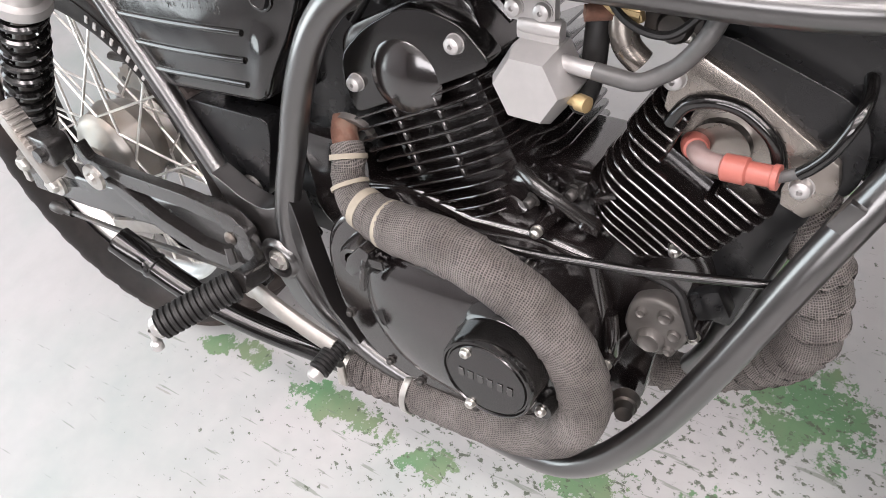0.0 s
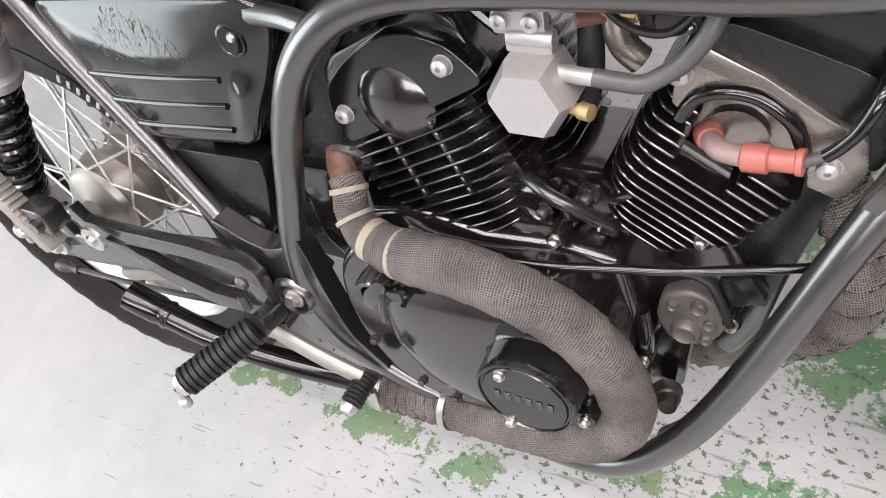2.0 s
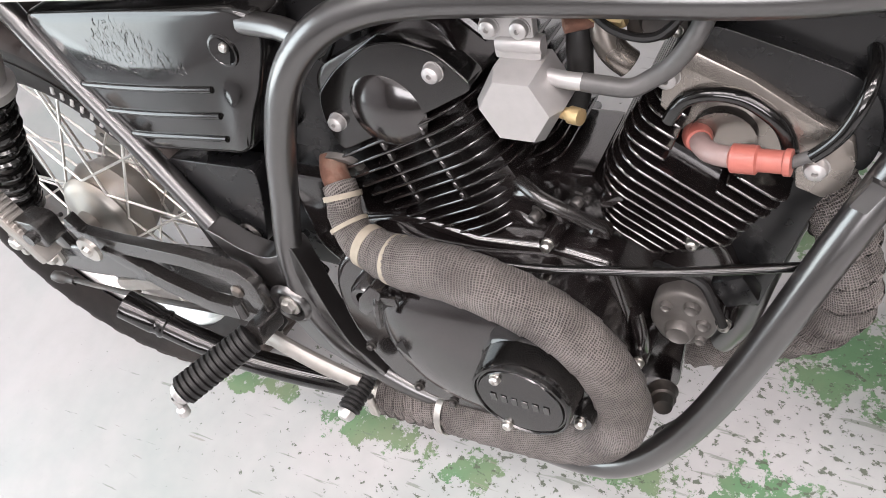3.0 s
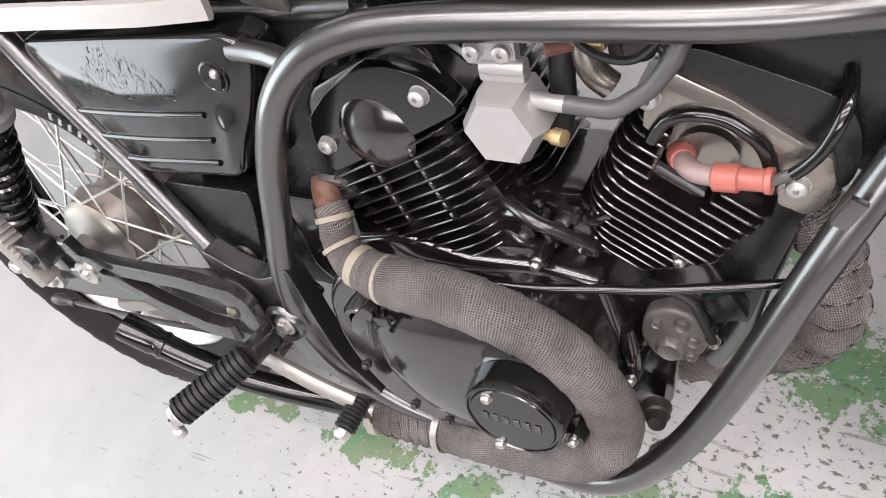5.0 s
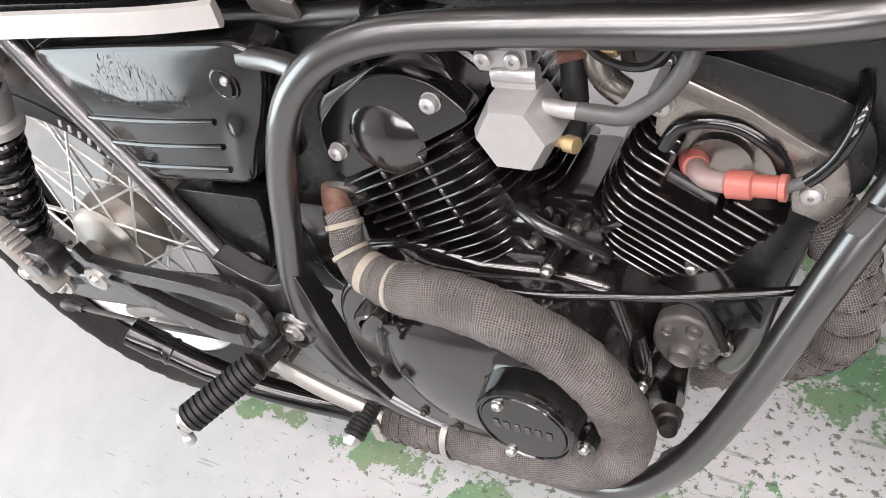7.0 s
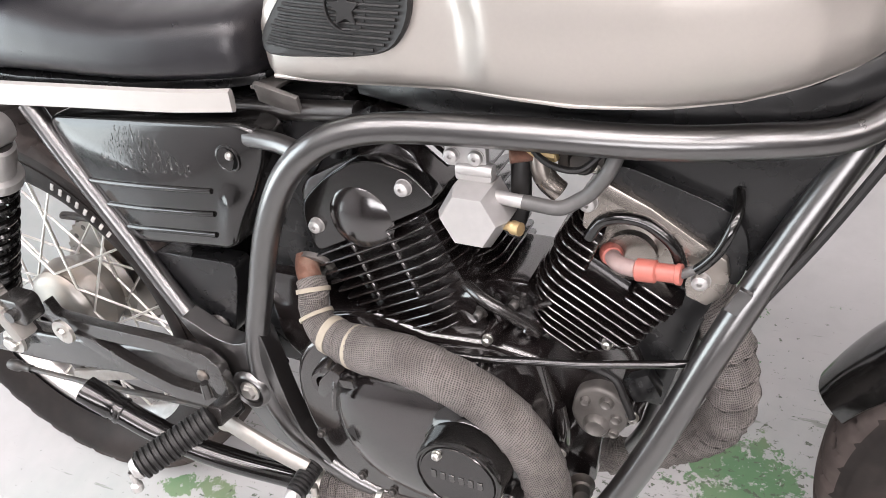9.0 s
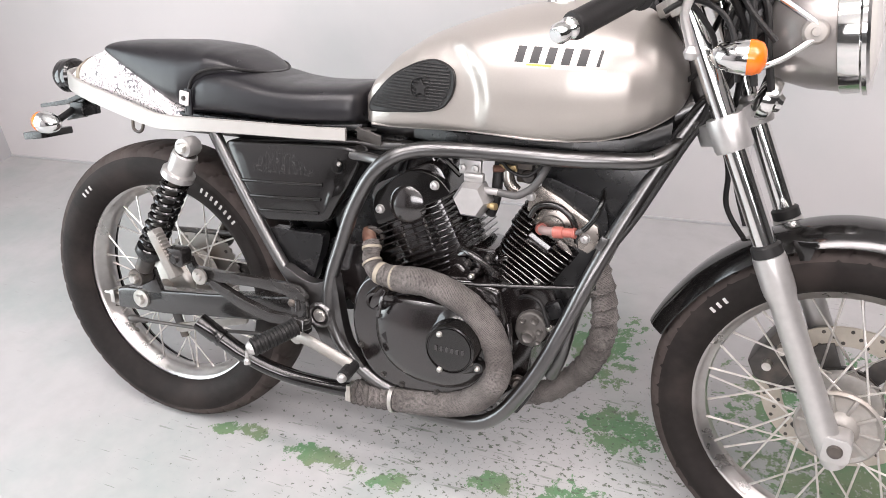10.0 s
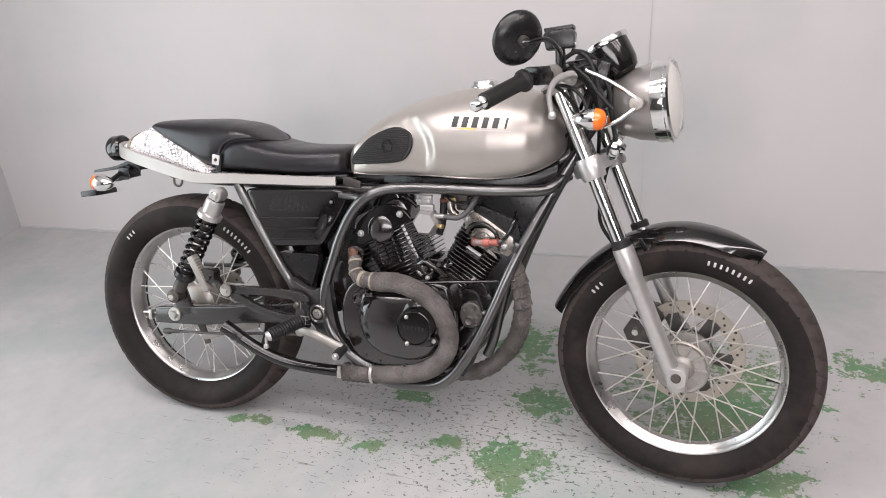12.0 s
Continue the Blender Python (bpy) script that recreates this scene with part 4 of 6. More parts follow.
def doodle_material():
    """White sticker paper covered with small dark drawings."""
    mat = material("scribbled_white_sticker", (0.75, 0.73, 0.72), 0.45)
    nt = mat.node_tree
    tc = nt.nodes.new("ShaderNodeTexCoord")
    n = nt.nodes.new("ShaderNodeTexNoise")
    n.inputs["Scale"].default_value, n.inputs["Detail"].default_value, n.inputs["Distortion"].default_value = 34, 5, 1.2
    nt.links.new(tc.outputs["Object"], n.inputs["Vector"])
    ramp = nt.nodes.new("ShaderNodeValToRGB")
    cr = ramp.color_ramp
    cr.interpolation = "CONSTANT"
    cr.elements[0].position, cr.elements[0].color = 0.0, (0.76, 0.74, 0.73, 1)
    cr.elements[1].position, cr.elements[1].color = 0.425, (0.10, 0.09, 0.10, 1)
    for pos, col in ((0.455, (0.80, 0.77, 0.77, 1)), (0.55, (0.16, 0.14, 0.15, 1)), (0.575, (0.78, 0.72, 0.75, 1)), (0.66, (0.20, 0.22, 0.24, 1))):
        e = cr.elements.new(pos)
        e.color = col
    nt.links.new(n.outputs["Fac"], ramp.inputs[0])
    nt.links.new(ramp.outputs[0], nt.nodes["Principled BSDF"].inputs["Base Color"])
    return mat


doodle = doodle_material()
cowl = part("tail_cowl", loft(COWL, 36, 2.6, 2.4, 50), doodle, bike, "white tail cowl covered with scribbled dark drawings", None, 70)
part("tail_stripe", loft([(-0.176, 0.0675, 0.735, 0.799), (-0.170, 0.0692, 0.733, 0.803), (-0.163, 0.0715, 0.732, 0.8075)], 36, 2.6, 2.4, 3), strap_cream, cowl, "narrow yellowed tape edge")

RAIL = [(0.486, -0.094, 0.699, 0.723), (0.455, -0.099, 0.698, 0.722), (0.40, -0.105, 0.696, 0.721), (0.30, -0.110, 0.694, 0.720), (0.18, -0.1145, 0.690, 0.718), (0.087, -0.112, 0.685, 0.716), (0.03, -0.109, 0.692, 0.727),
        (-0.05, -0.101, 0.708, 0.744), (-0.12, -0.089, 0.721, 0.757), (-0.18, -0.070, 0.732, 0.768), (-0.215, -0.047, 0.739, 0.774), (-0.232, -0.02, 0.743, 0.777), (-0.235, 0, 0.744, 0.778)]
line = curve(RAIL, 6)
line = line + [np.array((q[0], -q[1], q[2], q[3])) for q in line[-2::-1]]
bm = bmesh.new()
rings = []
for i, q in enumerate(line):
    a, b = line[max(i - 1, 0)], line[min(i + 1, len(line) - 1)]
    d = Vector((b[0] - a[0], b[1] - a[1], 0)).normalized()
    nrm = Vector((d.y, -d.x, 0)) * -1.0
    o = Vector((q[0], q[1], 0))
    bow = 0.004
    prof = [(0, q[2]), (bow * 0.8, q[2] + 0.003), (bow, (q[2] + q[3]) / 2), (bow * 0.8, q[3] - 0.003), (0, q[3]), (-0.005, q[3] - 0.002), (-0.005, q[2] + 0.002)]
    rings.append([bm.verts.new(o + nrm * -w_ + Vector((0, 0, z_))) for w_, z_ in prof])
for a, b in zip(rings, rings[1:]):
    for k in range(7):
        bm.faces.new((a[k], a[(k + 1) % 7], b[(k + 1) % 7], b[k]))
bm.faces.new(rings[0])
bm.faces.new(rings[-1][::-1])
part("seat_rail", bm, rail_paint, bike, "pale silver-grey seat rail hoop", None, 50)
badge = part("seat_badge", prism(rounded(-0.0115, 0.0115, -0.0135, 0.0135, (0.003,) * 4), 0.0, 0.003, Matrix.Translation((0.150, -0.1165, 0.752)) @ SIDE @ pose(0, 0, 0, 0, -4, -8), 0.0008, 1), white_mark, bike, "white square tag with a dark press stud")
part("press_stud", lathe([(0, 0.007), (0.004, 0.006), (0.005, 0.003)], Matrix.Translation((0.150, -0.1165, 0.752)) @ SIDE, 14), dark_metal, badge)
part("seat_strap", box(0.016, 0.004, 0.05, Matrix.Translation((0.157, -0.1145, 0.745)) @ pose(0, 0, 0, 4, 6, 0), 0.001), seat_vinyl, seat, "black strap under the tag")
part("helmet_hook", sweep([(0.035, -0.108, 0.695), (0.032, -0.110, 0.680), (0.022, -0.110, 0.674), (0.010, -0.110, 0.680), (0.008, -0.108, 0.698)], 0.0032, 8, 5), dark_metal, bike, "small dark wire hook")

# tail lamp, plate bracket and rear indicators
TAIL = Matrix.Translation((-0.245, 0, 0.758)) @ pose(0, 0, 0, 0, -96, 0)
tail_lamp = part("tail_lamp", lathe([(0, -0.006), (0.032, -0.005), (0.037, 0.001), (0.037, 0.016), (0.034, 0.020)], TAIL, 36), black_gloss, bike, "round black tail lamp with a red lens")
lens = lathe([(0.0345, 0.018), (0.0345, 0.028), (0.029, 0.037), (0.016, 0.043), (0, 0.045)], TAIL, 36)
part("lens", lens, red_glass, tail_lamp, "dark red lens")
part("hood", lathe([(0.0365, 0.014), (0.0365, 0.030), (0.031, 0.040), (0.018, 0.046)], TAIL, 36), black_gloss, tail_lamp)
hood = tail_lamp.children[-1]
hb = bmesh.new()
hb.from_mesh(hood.data)
bmesh.ops.delete(hb, geom=[v for v in hb.verts if (TAIL.inverted() @ v.co).x < 0.004], context="VERTS")
hb.to_mesh(hood.data)
hb.free()
plate_bracket = part("plate_bracket", prism([(-0.165, 0.700), (-0.20, 0.716), (-0.245, 0.698), (-0.330, 0.684), (-0.330, 0.692), (-0.25, 0.708), (-0.20, 0.728), (-0.165, 0.718)], -0.035, 0.035, SIDE, 0.002), black_plastic, bike, "black number plate bracket with no plate")
part("bracket_arm", join(prism([(-0.20, 0.716), (-0.245, 0.700), (-0.262, 0.660), (-0.240, 0.668), (-0.215, 0.690)], -0.03, 0.03, SIDE, 0.003), box(0.04, 0.05, 0.03, pose(-0.222, -0.01, 0.690), 0.005)), black_plastic, plate_bracket)
part("reflector_plate", box(0.058, 0.085, 0.016, Matrix.Translation((-0.322, -0.03, 0.627)) @ pose(0, 0, 0, 0, -8, 0), 0.003), black_plastic, plate_bracket)


def indicator(at, lens_back, label):
    """A chromed bullet with an orange lens; local z points the way the lens faces."""
    body = part("indicator", lathe([(0, -0.045), (0.008, -0.043), (0.017, -0.032), (0.0225, -0.014), (0.0245, 0.0), (0.0245, 0.004)], at, 28), chrome, bike, label)
    part("lens", lathe([(0.0238, 0.003), (0.0235, 0.012), (0.020, 0.021), (0.012, 0.026), (0, 0.028)], at, 28), orange_glass, body, "orange lens")
    return body


for s in (-1,):
    at = Matrix.Translation((-0.262, s * 0.085, 0.664)) @ pose(0, 0, 0, 0, -90, s * 4)
    ind = indicator(at, True, "chromed bullet indicator with an orange lens")
    part("stalk", sweep([(-0.235, s * 0.03, 0.688), (-0.238, s * 0.065, 0.672), (-0.242, s * 0.08, 0.666)], 0.0075, 10, 3), black_plastic, ind)

# ---- headlamp, gauge and bars ----
LAMP = BARS @ Matrix.Translation((1.258, -0.004, 0.925)) @ pose(0, 0, 0, 0, 82, -11)
headlamp = part("headlamp", lathe([(0, -0.118), (0.022, -0.116), (0.048, -0.106), (0.070, -0.082), (0.083, -0.045), (0.089, -0.006), (0.0895, 0.0)], LAMP, 48), lamp_silver, bike, "warm grey round headlamp with a chromed rim")
part("rim", lathe([(0.0895, -0.004), (0.0930, -0.002), (0.0940, 0.010), (0.0930, 0.024), (0.0965, 0.027), (0.0965, 0.033), (0.090, 0.037), (0.086, 0.031)], LAMP, 56), chrome, headlamp, "chromed headlamp rim")
part("lens", lathe([(0.0865, 0.030), (0.082, 0.035), (0.06, 0.043), (0.03, 0.048), (0, 0.050)], LAMP, 48), lens_white, headlamp, "clear headlamp lens")
for s in (-1, 1):
    turn = SIDE if s < 0 else SIDE @ pose(0, 0, 0, 180)
    mount = lathe([(0, 0.024), (0.0055, 0.024), (0.006, 0.019), (0.014, 0.018), (0.0175, 0.014), (0.0175, 0.0)], BARS @ Matrix.Translation((1.211, s * 0.094, 0.921)) @ turn, 20)
    part("mounting_bolt", mount, alloy_cast, headlamp, "dull alloy mounting bolt")
    ear = sweep([(1.098, s * 0.108, 0.990), (1.15, s * 0.110, 0.968), (1.206, s * 0.108, 0.935), (1.222, s * 0.106, 0.921), (1.206, s * 0.108, 0.908), (1.175, s * 0.110, 0.884), (1.145, s * 0.108, 0.868)], 0.0048, 10, 5)
    part("lamp_stay", ear, chrome, bike, "bent chromed rod holding the headlamp", BARS)
    at = BARS @ Matrix.Translation((1.127, s * 0.165, 0.886)) @ pose(0, 0, 0, 0, 90, s * 4)
    ind = indicator(at, False, "chromed front indicator with an orange lens")
    part("stalk", sweep([(1.10, s * 0.115, 0.875), (1.105, s * 0.135, 0.880), (1.112, s * 0.15, 0.884)], 0.007, 10, 3), chrome, ind, "", BARS)

GAUGE = BARS @ Matrix.Translation((1.128, -0.005, 1.050)) @ pose(0, 0, 0, 0, -32, 0) @ Matrix.Scale(1.22, 4)
gauge = part("speedometer", lathe([(0, -0.068), (0.025, -0.067), (0.036, -0.060), (0.041, -0.045), (0.0425, -0.004), (0.0425, 0.0)], GAUGE, 40), black_gloss, bike, "round black speedometer with a chromed bezel")
part("bezel", lathe([(0.0425, -0.005), (0.0455, -0.004), (0.0465, 0.001), (0.0455, 0.006), (0.040, 0.007), (0.039, 0.003)], GAUGE, 40), chrome, gauge, "chromed bezel")
part("dial", lathe([(0.0395, 0.003), (0, 0.003)], GAUGE, 32), dark_mark, gauge, "dark dial face")
part("gauge_stay", join(box(0.05, 0.05, 0.006, BARS @ Matrix.Translation((1.115, 0, 0.99)) @ pose(0, 0, 0, 0, -20, 0), 0.002), sweep([(1.10, 0, 0.985), (1.15, 0, 0.995)], 0.006, 8, 1)), black_plastic, bike)

BAR = [(0.922, -0.362, 0.915), (0.954, -0.302, 0.936), (0.996, -0.243, 0.968), (1.026, -0.185, 0.976), (1.052, -0.125, 0.990), (1.060, -0.06, 0.998), (1.060, 0, 1.0)]
bar = part("handlebar", sweep(BAR + mirrored(BAR)[-2::-1], 0.011, 14, 5), black_gloss, bike, "low black handlebar with rubber grips", BARS)
for s in (-1, 1):
    inner = [(q[0], q[1] * -s, q[2]) for q in BAR]
    a, b = Vector(inner[0]), Vector(inner[2])
    grip = lathe([(0.0112, 0), (0.0165, 0.002), (0.0175, 0.006), (0.0168, 0.010), (0.0168, 0.118), (0.0195, 0.121), (0.0235, 0.123), (0.0235, 0.129), (0.017, 0.132)], along(a, b), 24)
    part("grip", grip, black_rubber, bar, "black rubber grip", BARS)
    part("bar_end", lathe([(0, -0.030), (0.009, -0.029), (0.0125, -0.024), (0.0125, -0.014), (0.0095, -0.011), (0.0135, -0.006), (0.0135, 0.0)], along(a, b), 20), chrome, bar, "bright bar end weight", BARS)
    sw = along(Vector(inner[2]) + (b - a).normalized() * 0.004, Vector(inner[3]))
    part("switch_housing", prism(rounded(-0.020, 0.022, -0.019, 0.019, (0.008,) * 4), 0, 0.042, sw, 0.003), black_plastic, bar, "black switch housing", BARS)
    perch = along(Vector(inner[3]), Vector(inner[4]))
    part("lever_perch", join(prism(rounded(-0.016, 0.016, -0.017, 0.017, (0.007,) * 4), 0.006, 0.030, perch, 0.003), sweep([(1.035, s * 0.175, 0.975), (1.062, s * 0.17, 0.968), (1.078, s * 0.178, 0.962)], 0.009, 8, 3)), alloy_cast, bar, "cast alloy lever perch", BARS)
    lever = sweep([(1.078, s * 0.165, 0.972), (1.072, s * 0.20, 0.976), (1.050, s * 0.255, 0.962), (1.044, s * 0.312, 0.935), (1.052, s * 0.345, 0.910), (1.057, s * 0.36, 0.897)], lambda t: 0.0065 - 0.0015 * t, 10, 6, flat=1.3)
    lathe([(0, -0.009), (0.006, -0.007), (0.0088, 0), (0.006, 0.007), (0, 0.009)], Matrix.Translation((1.058, s * 0.362, 0.893)), 16, lever)
    part("brake_lever" if s < 0 else "clutch_lever", lever, alloy_satin, bar, "silver hand lever with a ball end", BARS)
master = part("brake_reservoir", prism([(-0.030, -0.018), (0.030, -0.018), (0.034, 0.014), (0.026, 0.022), (-0.026, 0.022), (-0.034, 0.014)], -0.022, 0.022, BARS @ Matrix.Translation((1.046, -0.150, 1.050)) @ SIDE @ pose(0, 0, 0, 0, 0, 8), 0.004), black_plastic, bike, "black brake fluid reservoir")
part("cap", box(0.062, 0.046, 0.008, BARS @ Matrix.Translation((1.044, -0.150, 1.074)) @ pose(0, 0, 0, 0, -8, 0), 0.002), black_plastic, master)
part("neck", sweep([(1.046, -0.150, 1.04), (1.05, -0.15, 0.99)], 0.011, 10, 1), black_plastic, master, "", BARS)

MIRROR = BARS @ Matrix.Translation((0.982, -0.285, 1.044)) @ Vector((0.62, -0.66, -0.30)).to_track_quat("Z", "Y").to_matrix().to_4x4() @ Matrix.Scale(0.94, 4)
mirror = part("round_mirror", lathe([(0, 0.017), (0.020, 0.0165), (0.044, 0.012), (0.057, 0.002), (0.060, -0.005), (0.059, -0.009), (0.056, -0.010)], MIRROR, 44), black_plastic, bike, "round black rear-view mirror")
part("mirror_glass", lathe([(0.0545, -0.0085), (0, -0.0085)], MIRROR, 40), chrome, mirror, "mirror glass")
part("mirror_stem", sweep([MIRROR @ Vector((0, 0, 0.012)), MIRROR @ Vector((0, 0, 0.03)), BARS @ Vector((1.035, -0.255, 1.045)), BARS @ Vector((1.055, -0.20, 1.022)), BARS @ Vector((1.05, -0.165, 0.992))], 0.0055, 10, 5), black_gloss, mirror)
part("stem_nut", lathe([(0, 0.03), (0.011, 0.029), (0.013, 0.022), (0.013, 0.012)], MIRROR, 16), dark_metal, mirror)
for name, pts, r_ in (("throttle_cable", [(1.02, -0.20, 0.965), (1.055, -0.16, 0.945), (1.085, -0.12, 0.90), (1.07, -0.06, 0.86), (1.04, -0.02, 0.83)], 0.0042),
                      ("brake_hose", [(1.05, -0.13, 1.01), (1.085, -0.10, 1.03), (1.135, -0.06, 0.99), (1.13, -0.03, 0.90), (1.125, 0.03, 0.80)], 0.005),
                      ("clutch_cable", [(1.05, 0.16, 0.975), (1.10, 0.08, 0.99), (1.135, -0.02, 0.95), (1.12, -0.06, 0.86), (1.07, -0.04, 0.80), (1.02, -0.03, 0.72)], 0.004),
                      ("wiring_loom", [(1.15, -0.03, 0.93), (1.125, -0.06, 0.90), (1.10, -0.055, 0.84), (1.085, -0.04, 0.78)], 0.009),
                      ("wiring_loom", [(1.15, 0.02, 0.97), (1.12, -0.04, 0.96), (1.105, -0.07, 0.92), (1.10, -0.05, 0.86), (1.09, -0.02, 0.80)], 0.007),
                      ("speedometer_cable", [(1.165, 0.0, 1.0), (1.19, 0.05, 0.93), (1.16, 0.06, 0.82), (1.14, 0.05, 0.70), (1.17, 0.055, 0.60)], 0.004)):
    part(name, sweep(pts, r_, 8, 6), black_rubber, bike, "black cable behind the headlamp", BARS)
part("ignition_switch", lathe([(0, 0.028), (0.014, 0.027), (0.018, 0.022), (0.018, -0.03), (0, -0.03)], BARS @ Matrix.Translation((1.085, 0.005, 1.005)) @ pose(0, 0, 0, 0, -24, 0), 20), black_plastic, bike, "black ignition switch")
# made-up dark blocks that keep the wall from showing between bars and headlamp
part("connector_block", join(box(0.05, 0.09, 0.07, BARS @ pose(1.125, -0.005, 0.945, 0, 20, 0), 0.008), box(0.04, 0.05, 0.05, BARS @ pose(1.118, -0.035, 0.890, 0, 24, 0), 0.008)), black_plastic, bike, "black filler blocks behind the headlamp")
part("switch_panel", join(box(0.075, 0.15, 0.030, BARS @ pose(1.085, -0.01, 1.000, 0, -10, 0), 0.010), box(0.05, 0.07, 0.06, BARS @ pose(1.120, -0.04, 0.985, 0, 15, 0), 0.010)), black_plastic, bike, "black filler blocks under the speedometer")
rnd = random.Random(12)
for k in range(7):
    y0, y1 = rnd.uniform(-0.10, 0.0), rnd.uniform(-0.09, 0.02)
    pts = [(1.045 + rnd.uniform(-0.01, 0.02), y0 - 0.03, 0.985 + rnd.uniform(-0.01, 0.02)), (1.085 + rnd.uniform(0, 0.03), y0, 0.985 + rnd.uniform(-0.03, 0.02)), (1.125 + rnd.uniform(-0.01, 0.02), y1, 0.93 + rnd.uniform(-0.02, 0.02)),
           (1.115 + rnd.uniform(-0.01, 0.02), y1, 0.87 + rnd.uniform(-0.02, 0.02)), (1.085 + rnd.uniform(-0.01, 0.01), y1 * 0.5, 0.81)]
    part("cable", sweep(pts, rnd.uniform(0.003, 0.0055), 8, 6), black_rubber, bike, "black cable behind the headlamp", BARS)
for pts, r_ in (([(1.018, -0.145, 0.941), (1.046, -0.145, 0.957), (1.074, -0.145, 0.954), (1.102, -0.145, 0.934), (1.119, -0.145, 0.895), (1.126, -0.145, 0.853)], 0.0040), ([(1.068, -0.100, 1.035), (1.104, -0.100, 1.016), (1.129, -0.100, 0.961), (1.138, -0.100, 0.900), (1.148, -0.100, 0.845)], 0.0050),
                ([(1.077, -0.120, 0.999), (1.109, -0.120, 0.973), (1.133, -0.120, 0.943), (1.167, -0.120, 0.908)], 0.0042), ([(1.099, -0.060, 1.010), (1.145, -0.060, 0.961), (1.158, -0.060, 0.899), (1.172, -0.060, 0.837)], 0.0055)):
    part("cable", sweep(pts, r_, 8, 6), black_rubber, bike, "black cable in front of the fork tubes")
horn = part("horn", lathe([(0, 0.028), (0.012, 0.026), (0.016, 0.018), (0.030, 0.014), (0.033, 0.006), (0.033, -0.004), (0.02, -0.012), (0, -0.014)], BARS @ Matrix.Translation((1.165, -0.03, 0.822)) @ pose(0, 0, 0, 0, 110, 0), 28), chrome, bike, "chromed horn below the headlamp")

# ---- frame ----
TOP_TUBE = [(1.055, -0.030, 0.742), (1.015, -0.060, 0.716), (0.94, -0.090, 0.713), (0.876, -0.100, 0.711), (0.778, -0.104, 0.710), (0.677, -0.106, 0.706), (0.624, -0.112, 0.699), (0.585, -0.120, 0.682), (0.548, -0.123, 0.645), (0.512, -0.121, 0.579),
            (0.487, -0.120, 0.509), (0.468, -0.122, 0.448), (0.462, -0.124, 0.400), (0.474, -0.125, 0.345), (0.502, -0.125, 0.295), (0.555, -0.118, 0.250), (0.62, -0.112, 0.225)]
DOWN_TUBE = [(1.088, -0.018, 0.815), (1.035, -0.030, 0.719), (0.989, -0.055, 0.623), (0.947, -0.085, 0.525), (0.912, -0.103, 0.430), (0.880, -0.117, 0.352), (0.852, -0.126, 0.300), (0.815, -0.128, 0.245), (0.770, -0.125, 0.212), (0.70, -0.118, 0.200), (0.62, -0.112, 0.203), (0.55, -0.110, 0.245)]
DIAGONAL = [(0.205, -0.105, 0.690), (0.238, -0.106, 0.630), (0.302, -0.106, 0.520), (0.352, -0.112, 0.450), (0.40, -0.120, 0.398), (0.43, -0.124, 0.37)]
for s in (-1, 1):
    side = (lambda pts: pts) if s < 0 else mirrored
    loop = part("frame_loop", sweep(side(TOP_TUBE), 0.0138, 16, 6), black_frame, bike, "black painted steel frame tube")
    part("down_tube", sweep(side(DOWN_TUBE), 0.0138, 16, 6), black_frame, loop, "black painted down tube")
    part("rear_stay", sweep(side(DIAGONAL), 0.0118, 14, 5), black_frame, loop)
    part("seat_stay", sweep(side([(0.60, -0.055, 0.694), (0.50, -0.054, 0.688), (0.35, -0.058, 0.688), (0.20, -0.076, 0.690), (0.10, -0.086, 0.692), (-0.02, -0.08, 0.702)]), 0.011, 12, 4), black_frame, loop)
    part("cover_stay", sweep(side([(0.585, -0.118, 0.672), (0.54, -0.104, 0.676), (0.50, -0.10, 0.677)]), 0.010, 10, 3), black_frame, loop)
    m = SIDE if s < 0 else Matrix.Diagonal((1, -1, 1, 1)) @ SIDE
    plate = prism(fillet([(0.364, 0.456), (0.384, 0.447), (0.405, 0.434), (0.436, 0.428), (0.462, 0.440), (0.480, 0.458), (0.486, 0.420), (0.490, 0.390), (0.497, 0.350), (0.508, 0.315), (0.545, 0.274), (0.505, 0.270), (0.455, 0.296), (0.436, 0.334), (0.416, 0.352), (0.393, 0.396)], 0.012, 4), 0.108, 0.1325, m, 0.008, 4)
    part("pivot_plate", plate, black_frame, loop, "black pivot plate")
    part("pivot_ring", lathe([(0.0165, 0.134), (0.0175, 0.1405), (0.0210, 0.1425), (0.0245, 0.1405), (0.0265, 0.136)], m @ pose(0.4495, 0.369, 0), 32), black_frame, loop)
    part("pivot_nut", join(lathe([(0, 0.146), (0.0075, 0.146), (0.0095, 0.143), (0.0095, 0.137)], m @ pose(0.4495, 0.369, 0), 6), lathe([(0, 0.1405), (0.013, 0.1405), (0.0135, 0.1385)], m @ pose(0.4495, 0.369, 0), 24)), steel, loop, "bright pivot nut")
part("head_gusset", prism([(0.84, 0.712), (1.025, 0.724), (1.040, 0.706), (0.998, 0.640), (0.962, 0.575), (0.940, 0.590), (0.90, 0.640), (0.84, 0.66)], 0.040, 0.046, SIDE, 0.002), black_plastic, bike, "smooth dark panel inside the frame")
part("tank_bracket", join(box(0.050, 0.005, 0.026, pose(0.518, -0.066, 0.705, 25, 14, 0), 0.001), box(0.03, 0.03, 0.004, pose(0.505, -0.055, 0.716), 0.001)), cast_grey, bike, "grey tank mounting bracket")
part("backbone", sweep([(1.07, 0, 0.80), (0.95, 0, 0.745), (0.70, 0, 0.725), (0.50, 0, 0.712)], 0.024, 16, 5), black_frame, bike, "black frame backbone under the tank")
